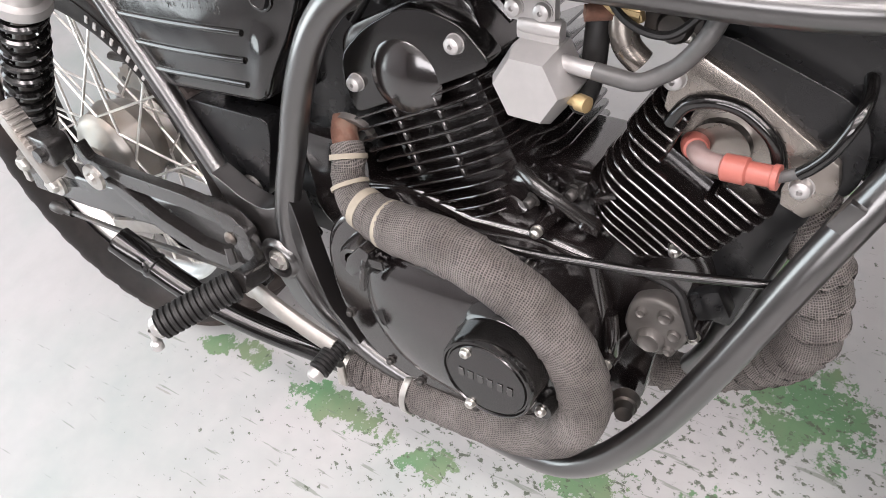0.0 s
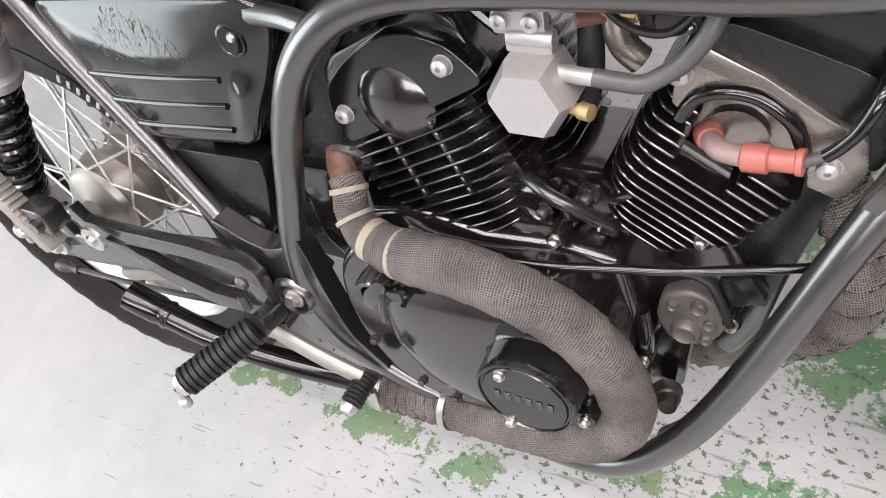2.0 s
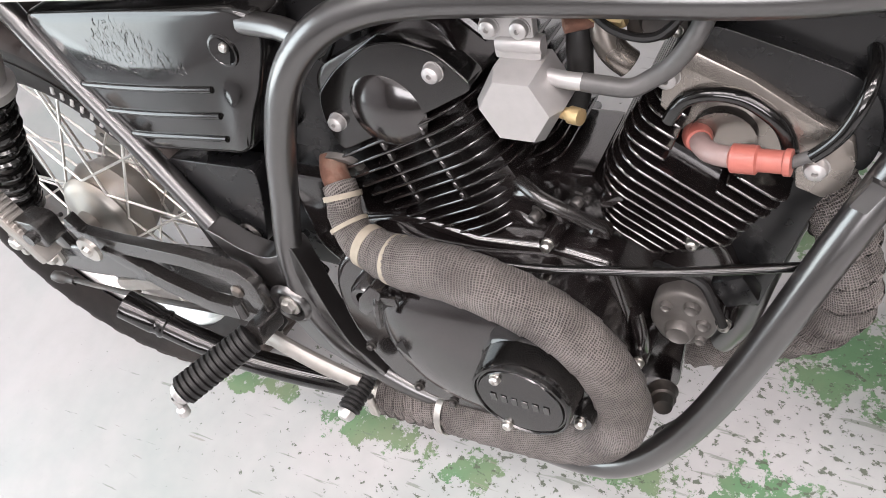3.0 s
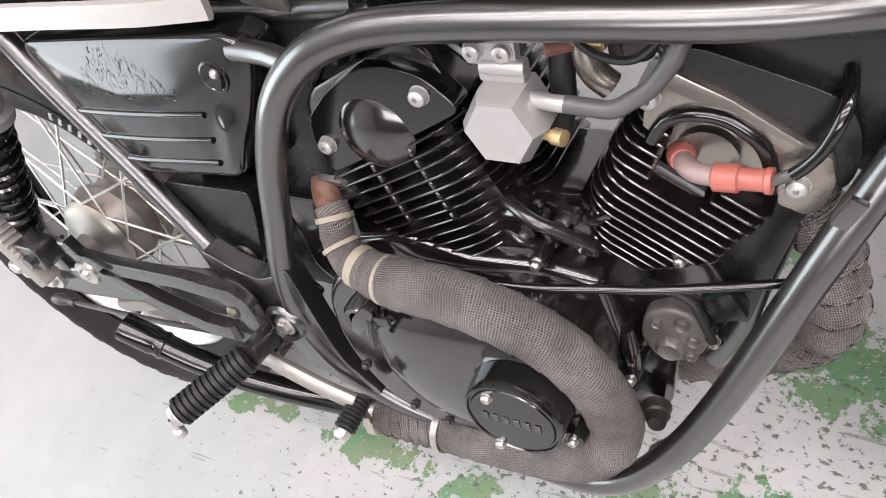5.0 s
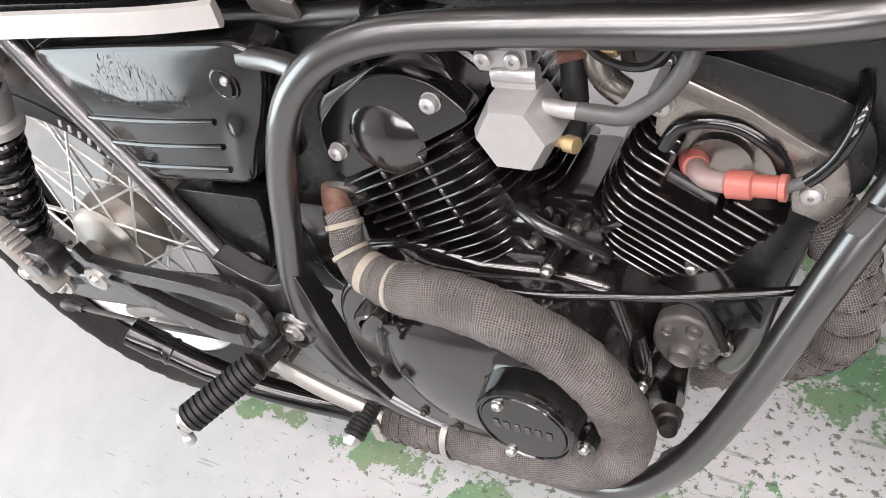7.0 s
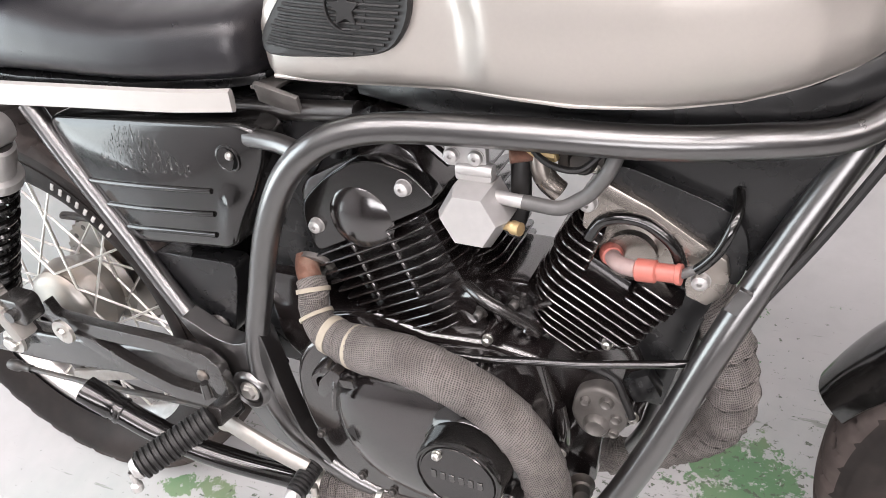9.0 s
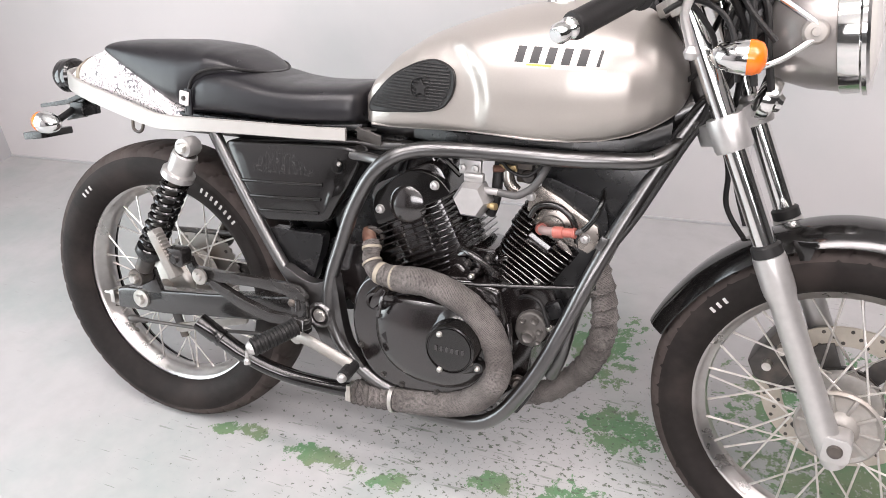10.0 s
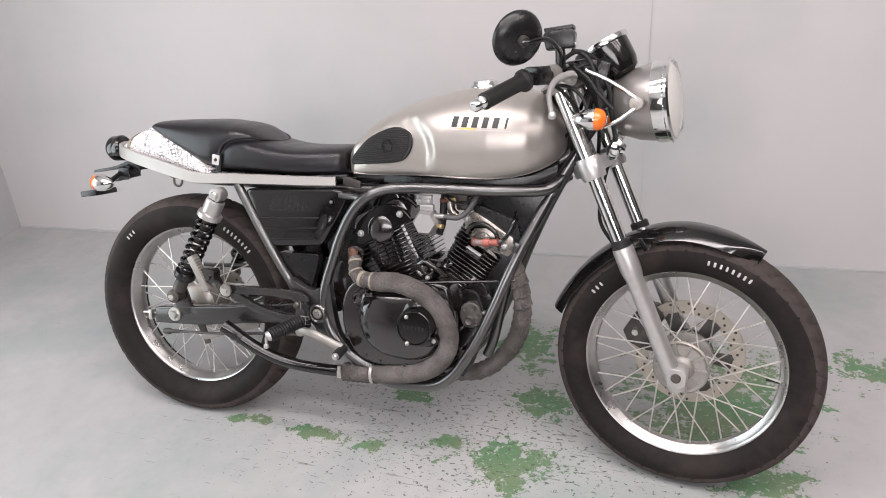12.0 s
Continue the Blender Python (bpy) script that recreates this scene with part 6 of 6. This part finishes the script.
for u, lo, hi in ((-0.012, 5, 11), (0.036, 4, 11)):
    for i in range(lo, hi):
        part("fin_damper", box(0.004, 0.0085, 0.006, REARC @ pose(u + 0.0012 * (i - 8), 0.142 + 0.0115 * (i + 0.5), 0.0855), 0.001, 1), bracket_grey, rc)
HEADCOVER = [(-0.058, 0.272), (-0.052, 0.305), (-0.038, 0.328), (0.0, 0.340), (0.045, 0.344), (0.072, 0.334), (0.096, 0.313), (0.108, 0.276), (0.06, 0.274)]
rh = part("rear_head", join(prism(rounded(-0.056, 0.100, 0.275, 0.345, (0.006, 0.006, 0.03, 0.03)), -0.075, 0.070, REARC, 0.008, 2), prism(rounded(-0.036, 0.088, 0.335, 0.376, (0.006, 0.006, 0.022, 0.022)), -0.066, 0.050, REARC, 0.008, 3)), black_engine, bike, "black rear cylinder head")
hc = part("head_cover", prism(fillet(HEADCOVER, 0.012, 4), 0.062, 0.086, REARC, 0.007, 4), black_gloss, rh, "glossy black head side cover")
part("cover_dome", lathe([(0.037 * k / 14, 0.0845 + 0.0095 * (1 - (k / 14) ** 2) ** 0.8) for k in range(15)], REARC @ pose(0.017, 0.2885, 0), 48), black_engine, rh, "", None, 60)
for u, w in ((-0.037, 0.2995), (0.0835, 0.302)):
    part("head_bolt", bolt(0.0078, 0.009), pump_alloy, rh, "bright domed head bolt", REARC @ pose(u, w, 0.0855))
part("rocker_rib", sweep([REARC @ Vector((-0.03, 0.348, 0.062)), REARC @ Vector((0.03, 0.372, 0.056)), REARC @ Vector((0.09, 0.360, 0.056)), REARC @ Vector((0.125, 0.30, 0.058))], 0.006, 8, 5), black_gloss, rh)
# front cylinder
fc = part("front_cylinder", prism(rounded(-0.048, 0.040, 0.10, 0.255, (0.01,) * 4), -0.075, 0.040, FRONTC, 0.012, 2), black_engine, bike, "black finned front cylinder")
for i in range(9):
    w = 0.158 + 0.0105 * i
    t = min(1, (w - 0.158) / 0.05)
    part("fin", plate(-0.046 - 0.021 * t, 0.022 + 0.032 * t, -0.095, 0.064 - 0.008 * (1 - t), (0.03, 0.03, 0.012, 0.028)), black_engine, fc, "", fin_at(FRONTC, w))
for i in range(9, 15):
    w = 0.158 + 0.0105 * i
    part("fin", plate(-0.071, -0.030 - 0.002 * (i - 9), -0.09, 0.064, (0.02, 0.003, 0.003, 0.020)), black_engine, fc, "", fin_at(FRONTC, w))
    if i < 12:
        part("fin", plate(0.012 + 0.002 * (i - 9), 0.057, -0.09, 0.064, (0.003, 0.02, 0.012, 0.003)), black_engine, fc, "", fin_at(FRONTC, w))
fh = part("front_head", join(prism(rounded(-0.060, 0.052, 0.250, 0.345, (0.006, 0.006, 0.02, 0.02)), -0.09, 0.022, FRONTC, 0.008, 2), prism(fillet([(0.840, 0.668), (0.856, 0.668), (0.903, 0.652), (0.936, 0.640), (0.950, 0.629), (0.957, 0.612), (0.959, 0.585), (0.952, 0.566), (0.943, 0.572), (0.938, 0.590), (0.908, 0.606), (0.875, 0.628), (0.840, 0.648)], 0.012), -0.07, 0.056, SIDE, 0.015, 5)), black_plastic, bike, "black front cylinder head with rocker cover")
FPLATE = [(0.842, 0.654), (0.879, 0.636), (0.911, 0.615), (0.932, 0.602), (0.943, 0.596), (0.947, 0.579), (0.944, 0.560), (0.931, 0.547), (0.913, 0.554), (0.911, 0.570), (0.908, 0.584), (0.900, 0.603), (0.887, 0.617), (0.869, 0.624), (0.851, 0.624), (0.836, 0.616), (0.829, 0.602), (0.820, 0.610), (0.822, 0.630), (0.830, 0.645)]
part("head_plate", prism(FPLATE, 0.050, 0.064, SIDE, 0.002, 2), plate_metal, fh, "polished dark head side plate")
part("plate_back", prism([(0.826, 0.588), (0.840, 0.608), (0.870, 0.610), (0.892, 0.596), (0.903, 0.570), (0.909, 0.545), (0.878, 0.549), (0.832, 0.566)], 0.022, 0.040, SIDE, 0.003, 2), plate_metal, fh, "dull grey recessed head face")
part("arched_rib", sweep([(0.826, -0.062, 0.598), (0.836, -0.064, 0.616), (0.853, -0.065, 0.624), (0.873, -0.065, 0.623), (0.889, -0.065, 0.614), (0.901, -0.064, 0.601), (0.908, -0.062, 0.580), (0.910, -0.056, 0.562)], 0.0056, 14, 6), black_gloss, fh)
for u, w in ((-0.0665, 0.3155), (0.0497, 0.3135)):
    part("head_bolt", bolt(0.0078, 0.009), pump_alloy, fh, "bright domed head bolt", FRONTC @ pose(u, w, 0.0635))
part("plug_well", lathe([(0.024, 0.05), (0.022, 0.0), (0.0, -0.002)], FRONTC @ pose(-0.006, 0.283, 0), 24), black_engine, fh)
# spark plug cap and lead
plug = part("spark_plug_cap", lathe([(0, 0.016), (0.009, 0.015), (0.0108, 0.010), (0.0108, 0.003), (0.010, 0.0), (0, 0)], along((0.840, -0.036, 0.571), (0.848, -0.058, 0.575)), 20), cap_red, bike, "faded red spark plug cap")
part("elbow", sweep([(0.845, -0.048, 0.573), (0.850, -0.060, 0.576), (0.860, -0.069, 0.578), (0.876, -0.073, 0.580)], 0.0076, 16, 5), cap_grey, plug, "pinkish grey elbow")
C0, C1 = Vector((0.872, -0.073, 0.5795)), Vector((0.909, -0.076, 0.5835))
part("cap_sleeve", lathe([(0.007, -0.002), (0.0102, 0.0), (0.0102, 0.016), (0.0080, 0.0175), (0.0080, 0.033), (0.0094, 0.034), (0.0094, 0.038), (0.0, 0.039)], along(C0, C1), 20), cap_red, plug, "red rubber sleeve")
part("plug_lead", sweep([C1, (0.912, -0.076, 0.5855), (0.925, -0.075, 0.593)], 0.0042, 10, 5), grey_hose, plug, "grey ignition lead")
part("lead_sleeve", sweep([(0.921, -0.0755, 0.590), (0.929, -0.075, 0.599), (0.937, -0.074, 0.612), (0.944, -0.070, 0.632), (0.946, -0.055, 0.646), (0.940, -0.030, 0.660)], 0.0048, 12, 6), black_gloss, plug, "black lead sleeve")

# front of the crankcase: starter drive, oil parts and mounts
oil_pump = part("oil_pump_cover", prism(fillet([(0.810, 0.378), (0.814, 0.408), (0.836, 0.422), (0.858, 0.417), (0.872, 0.396), (0.868, 0.372), (0.850, 0.352), (0.824, 0.352)], 0.010), 0.040, 0.060, SIDE, 0.005, 3), cast_grey, case, "worn grey cast cover with round bosses")
for x, z, r_, h_ in ((0.838, 0.372, 0.0125, 0.008), (0.848, 0.405, 0.0070, 0.005), (0.826, 0.402, 0.0052, 0.005), (0.856, 0.365, 0.005, 0.004), (0.858, 0.386, 0.006, 0.004)):
    part("boss", lathe([(0, h_ * 0.7), (r_ * 0.55, h_ * 0.75), (r_ * 0.8, h_), (r_, h_ * 0.6), (r_ * 1.15, -0.002)], SIDE @ pose(x, z, 0.060), 24), cast_grey, case)
for x, z, y in ((0.791, 0.400, 0.060), (0.734, 0.481, 0.090), (0.806, 0.338, 0.080), (0.845, 0.478, 0.055), (0.876, 0.400, 0.066)):
    part("case_bolt", bolt(0.0052, 0.008), steel, case, "bright case bolt", SIDE @ pose(x, z, y))
    part("bolt_boss", lathe([(0, y), (0.0078, y), (0.0085, y - 0.03), (0.010, y - 0.05)], SIDE @ pose(x, z, 0), 16), black_engine, case)
part("case_rib", sweep([(0.800, -0.070, 0.395), (0.806, -0.074, 0.370), (0.806, -0.068, 0.345)], 0.008, 10, 4), black_engine, case)
part("lead_bracket", box(0.030, 0.030, 0.020, SIDE @ pose(0.880, 0.428, 0.046, 0, 0, 30), 0.004), black_plastic, case)
part("oil_union", join(lathe([(0, 0.030), (0.010, 0.029), (0.012, 0.022), (0.012, 0.016), (0.015, 0.014), (0.015, 0.004), (0.018, 0.0)], SIDE @ pose(0.824, 0.276, 0.062) @ pose(0, 0, 0, -15, 15, 0) @ Matrix.Scale(0.85, 4), 24)), dark_metal, case, "steel oil drain union")
part("engine_mount", join(prism([(0.822, 0.244), (0.846, 0.276), (0.868, 0.325), (0.878, 0.322), (0.862, 0.276), (0.838, 0.236)], 0.085, 0.105, SIDE, 0.003), prism([(0.864, 0.440), (0.880, 0.552), (0.945, 0.566), (0.926, 0.500), (0.905, 0.420), (0.898, 0.39), (0.878, 0.39)], 0.012, 0.032, SIDE, 0.004)), black_plastic, bike, "black engine mounting plates")
part("front_mount", sweep([(0.918, 0.030, 0.470), (0.906, 0.030, 0.416), (0.895, 0.030, 0.369), (0.881, 0.030, 0.300), (0.862, 0.040, 0.250)], 0.013, 14, 4), black_frame, bike, "black front engine hanger")
part("wiring", sweep([(0.815, -0.05, 0.44), (0.832, -0.066, 0.452), (0.856, -0.070, 0.448), (0.868, -0.072, 0.425), (0.876, -0.072, 0.404)], 0.0040, 8, 6), black_rubber, bike, "black wire over the case")
part("oil_pipe", sweep([(0.64, -0.112, 0.470), (0.69, -0.115, 0.472), (0.74, -0.112, 0.4745), (0.79, -0.105, 0.479), (0.84, -0.097, 0.483), (0.92, -0.074, 0.487), (0.95, -0.064, 0.488)], 0.0040, 12, 6), black_gloss, bike, "dark polished pipe across the engine")
valley = part("valley_cover", prism([(-0.05, 0.0), (0.055, 0.0), (0.040, 0.034), (0.024, 0.058), (-0.018, 0.058), (-0.035, 0.034)], -0.06, 0.040, SIDE @ pose(0.735, 0.462, 0), 0.008, 2), black_engine, case)
rnd = random.Random(9)
for k in range(9):
    x, z, y = 0.690 + 0.011 * k + rnd.uniform(-0.004, 0.004), 0.492 + rnd.uniform(-0.012, 0.022), rnd.uniform(0.045, 0.075)
    part("valley_boss", box(rnd.uniform(0.012, 0.028), rnd.uniform(0.008, 0.016), rnd.uniform(0.012, 0.03), SIDE @ pose(x, z, y, rnd.uniform(-30, 30), rnd.uniform(-30, 30), rnd.uniform(-60, 60)), 0.004, 2), black_engine if k % 3 else bracket_grey, case)
for x, z, y in ((0.722, 0.500, 0.072), (0.756, 0.512, 0.060)):
    part("valley_bolt", hex_bolt(0.0055, 0.010), dark_metal, case, "", SIDE @ pose(x, z, y, 15, -20, 0))
part("valley_pipe", sweep([(0.700, -0.06, 0.520), (0.728, -0.075, 0.516), (0.752, -0.07, 0.500), (0.772, -0.06, 0.480)], 0.0065, 10, 5), bracket_grey, case)

# ---- carburettor, pump and hoses ----
PUMP = SIDE @ pose(0.7285, 0.6215, -0.046)
hexagon = [(0.0335 * math.cos(radians(60 * k - 1)), 0.0335 * math.sin(radians(60 * k - 1))) for k in range(6)]
inner_hex = [(x * 0.80, y * 0.80) for x, y in hexagon]
bm = bmesh.new()
r0 = [bm.verts.new((x, y, 0.112)) for x, y in hexagon]
r1 = [bm.verts.new((x, y, 0.140)) for x, y in hexagon]
r2 = [bm.verts.new((x, y, 0.152)) for x, y in inner_hex]
for a, b in ((r0, r1), (r1, r2)):
    for k in range(6):
        bm.faces.new((a[k], a[(k + 1) % 6], b[(k + 1) % 6], b[k]))
bm.faces.new(r2)
bm.faces.new(r0[::-1])
bevelled(bm, 0.0022, 2, 15)
bm.transform(PUMP)
pump = part("fuel_cock", bm, pump_alloy, bike, "bright six-sided alloy fuel cock")
part("cock_bracket", join(box(0.040, 0.026, 0.010, PUMP @ pose(-0.009, 0.054, 0.122), 0.003), box(0.036, 0.016, 0.014, PUMP @ pose(-0.002, 0.036, 0.122), 0.004), lathe([(0, 0.034), (0.006, 0.034), (0.007, 0.030), (0.007, 0.004), (0.006, 0), (0, 0)], PUMP @ pose(-0.018, 0.039, 0.124, 0, 90, 0), 14)), pump_alloy, pump)
for dx in (-0.0115, 0.0115):
    part("bracket_screw", bolt(0.0070, 0.006), pump_alloy, pump, "", PUMP @ pose(dx - 0.010, 0.052, 0.127))
part("spigot", sweep([PUMP @ Vector((0.020, 0.018, 0.130)), PUMP @ Vector((0.038, 0.0185, 0.134)), PUMP @ Vector((0.050, 0.0185, 0.134))], 0.0062, 12, 3), pump_alloy, pump)
part("fuel_hose", sweep([PUMP @ Vector((0.046, 0.0185, 0.134)), (0.791, -0.088, 0.6385), (0.808, -0.088, 0.6385), (0.822, -0.085, 0.646), (0.834, -0.084, 0.656), (0.847, -0.083, 0.676), (0.854, -0.075, 0.695)], 0.0066, 12, 6), grey_hose, pump, "grey rubber fuel hose")
carb = part("carburettor", join(box(0.06, 0.070, 0.040, pose(0.790, 0.0, 0.690), 0.008), box(0.045, 0.02, 0.03, pose(0.80, -0.045, 0.690), 0.004)), dark_metal, bike, "dark alloy carburettor between the cylinders")
part("elbow", sweep([(0.781, -0.058, 0.676), (0.783, -0.060, 0.660), (0.788, -0.060, 0.648), (0.798, -0.058, 0.638)], 0.0105, 16, 6), plate_metal, carb, "tarnished dark elbow")
part("brass_plug", lathe([(0, 0.018), (0.0062, 0.017), (0.0065, 0.008), (0.0045, 0.007), (0.0045, 0.0)], along((0.758, -0.090, 0.615), (0.790, -0.100, 0.617)), 12), brass, carb, "brass drain plug")
part("linkage", join(box(0.020, 0.006, 0.010, SIDE @ pose(0.785, 0.681, 0.068), 0.002), box(0.010, 0.012, 0.008, SIDE @ pose(0.796, 0.680, 0.074, 0, 0, 20), 0.002), sweep([(0.770, -0.074, 0.682), (0.80, -0.076, 0.680)], 0.004, 8, 1)), brass, carb, "yellow zinc throttle linkage")
part("choke_screw", lathe([(0, 0.02), (0.006, 0.019), (0.006, 0.0)], along((0.778, -0.072, 0.678), (0.768, -0.078, 0.678)), 10), rust, carb)
part("inlet_hose", sweep([(0.764, -0.050, 0.690), (0.764, -0.060, 0.659), (0.762, -0.060, 0.620), (0.752, -0.055, 0.590)], 0.0095, 14, 5), black_rubber, carb, "black rubber hose")
part("float_bowl", join(box(0.044, 0.060, 0.030, pose(0.812, -0.012, 0.664), 0.006), lathe([(0, 0.012), (0.010, 0.012), (0.013, 0.008), (0.013, -0.004)], SIDE @ pose(0.815, 0.664, 0.040), 18)), dark_metal, carb, "dull float bowl")
for dx, dz in ((-0.012, 0.012), (0.014, -0.010), (0.016, 0.014)):
    part("bowl_screw", bolt(0.0038, 0.005), steel, carb, "", SIDE @ pose(0.812 + dx, 0.666 + dz, 0.042))
part("choke_cable", sweep([(0.772, -0.072, 0.690), (0.795, -0.082, 0.676), (0.822, -0.080, 0.672), (0.842, -0.070, 0.690)], 0.003, 8, 6), black_rubber, carb)
part("inlet_manifold", sweep([(0.800, 0.0, 0.690), (0.84, 0.0, 0.675), (0.87, 0.0, 0.655)], 0.020, 14, 4), black_rubber, carb)
part("breather_hose", sweep([(0.73, -0.06, 0.70), (0.772, -0.07, 0.702), (0.81, -0.07, 0.70)], 0.007, 10, 4), black_rubber, bike, "black breather hose under the tank")
# added filler, widened for the camera's view until no wall shows below the tank
part("under_tank_cover", loft([(0.60, 0.050, 0.705, 0.736), (0.70, 0.075, 0.700, 0.738), (0.90, 0.078, 0.704, 0.742), (0.98, 0.066, 0.712, 0.756), (1.04, 0.045, 0.735, 0.785)], 20, 5, 5, 24), black_plastic, bike, "black filler box under the tank")
# made-up black fill for the dark interior between frame loop and cylinder
part("air_box", join(prism(fillet([(0.425, 0.700), (0.60, 0.690), (0.585, 0.640), (0.555, 0.560), (0.545, 0.500), (0.530, 0.455), (0.455, 0.455), (0.440, 0.56)], 0.012), -0.075, 0.060, SIDE, 0.006, 2), box(0.10, 0.09, 0.04, pose(0.53, 0.0, 0.685), 0.008)), black_plastic, bike, "black filler box closing the dark gap behind the rear cylinder")
part("intake_rib", sweep([(0.575, -0.066, 0.655), (0.590, -0.072, 0.680), (0.63, -0.072, 0.700)], 0.010, 10, 4), black_plastic, bike)

# ---- exhaust ----
def wrap_shape(pitch, amount):
    """Overlapping turns of tape: the radius steps up along each turn."""
    def f(length, a):
        t = (length / pitch + a / (2 * math.pi)) % 1.0
        return 1 + amount * (t - 0.5) + (0.5 * amount if t > 0.93 else 0)
    return f


HEADER = [(0.537, -0.097, 0.517), (0.543, -0.104, 0.507), (0.546, -0.112, 0.490), (0.560, -0.121, 0.475), (0.583, -0.127, 0.470), (0.612, -0.133, 0.470), (0.667, -0.139, 0.4745), (0.716, -0.140, 0.463), (0.760, -0.138, 0.438), (0.792, -0.138, 0.401), (0.808, -0.136, 0.350), (0.800, -0.135, 0.305),
          (0.772, -0.132, 0.268), (0.728, -0.128, 0.243), (0.665, -0.123, 0.227), (0.600, -0.119, 0.217)]
header = part("exhaust_header", sweep(HEADER, lambda t: 0.0160 + 0.0085 * sstep(t, 0.03, 0.20), 24, 26, shape=wrap_shape(0.030, 0.045)), wrap, bike, "exhaust pipe bound in grey-brown woven wrap")
TAILWRAP = [(0.612, -0.119, 0.219), (0.575, -0.118, 0.215), (0.545, -0.118, 0.213), (0.515, -0.118, 0.212)]
part("lower_wrap", sweep(TAILWRAP, 0.0228, 24, 40, shape=wrap_shape(0.013, 0.16)), wrap, header, "tightly lapped woven wrap")
part("flange_pipe", sweep([(0.526, -0.080, 0.534), (0.530, -0.090, 0.525), (0.538, -0.098, 0.515)], 0.0130, 18, 6), rust, header, "rusty pipe stub and flange")
part("flange", lathe([(0.014, -0.003), (0.021, -0.003), (0.021, 0.003), (0.014, 0.003)], along((0.535, -0.080, 0.526), (0.5355, -0.090, 0.5205)), 20, None, True), cast_grey, header)


def strap(p, q, r, width):
    return lathe([(r, -width / 2), (r + 0.0014, -width / 2), (r + 0.0014, width / 2), (r, width / 2)], Matrix.Translation(p) @ (Vector(q) - Vector(p)).to_track_quat("Z", "Y").to_matrix().to_4x4(), 32, None, True)


hc_line = curve(HEADER, 10)
for k, rr, w_ in ((9, 0.0170, 0.005), (23, 0.0176, 0.004), (36, 0.0196, 0.009), (49, 0.0222, 0.009)):
    part("strap", strap(hc_line[k], hc_line[k + 1], rr, w_), strap_cream, header, "cream fibre strap")
part("strap", strap((0.600, -0.119, 0.217), (0.59, -0.119, 0.216), 0.0258, 0.008), steel, header, "dull steel strap")
tail_pipe = part("tail_pipe", sweep([(0.53, -0.118, 0.212), (0.46, -0.121, 0.211), (0.385, -0.130, 0.217), (0.325, -0.140, 0.232), (0.275, -0.148, 0.254), (0.238, -0.154, 0.276), (0.205, -0.158, 0.297)], lambda t: 0.0155 if t < 0.75 else 0.0165, 20, 8), black_gloss, bike, "black tail pipe with a plain cut end")
part("pipe_end", lathe([(0.0165, 0.0), (0.0185, 0.002), (0.0185, 0.006), (0.017, 0.008), (0.017, 0.014), (0.0185, 0.016), (0.0185, 0.060), (0.0165, 0.061), (0.0155, 0.056), (0.0155, 0.01), (0.0, 0.01)], along((0.232, -0.155, 0.280), (0.18, -0.1625, 0.313)), 28), black_gloss, tail_pipe)
part("pipe_clamp", join(strap((0.512, -0.118, 0.212), (0.50, -0.118, 0.212), 0.0175, 0.014), box(0.012, 0.012, 0.020, pose(0.512, -0.140, 0.212), 0.002), lathe([(0, 0.02), (0.005, 0.02), (0.005, -0.01)], pose(0.512, -0.142, 0.216), 10)), steel, tail_pipe, "steel pipe clamp")
LEFTPIPE = [(0.895, 0.0, 0.545), (0.925, -0.006, 0.525), (0.946, -0.012, 0.490), (0.960, -0.014, 0.440), (0.963, -0.010, 0.395), (0.952, 0.015, 0.338), (0.932, 0.040, 0.290), (0.902, 0.060, 0.245), (0.85, 0.075, 0.195), (0.78, 0.08, 0.172), (0.66, 0.08, 0.172), (0.54, 0.07, 0.19)]
part("front_exhaust_header", sweep(LEFTPIPE, 0.0225, 22, 26, shape=wrap_shape(0.027, 0.15)), wrap, bike, "front exhaust pipe bound in lapped woven wrap")
part("sump", prism([(0.56, 0.235), (0.60, 0.205), (0.78, 0.215), (0.83, 0.27), (0.70, 0.29)], -0.09, 0.07, SIDE, 0.01, 2), black_engine, bike, "black finned sump under the engine")
for k in range(6):
    part("sump_fin", box(0.16, 0.0025, 0.02, pose(0.70, -0.085 + 0.024 * k, 0.206), 0.0008, 1), black_engine, case)
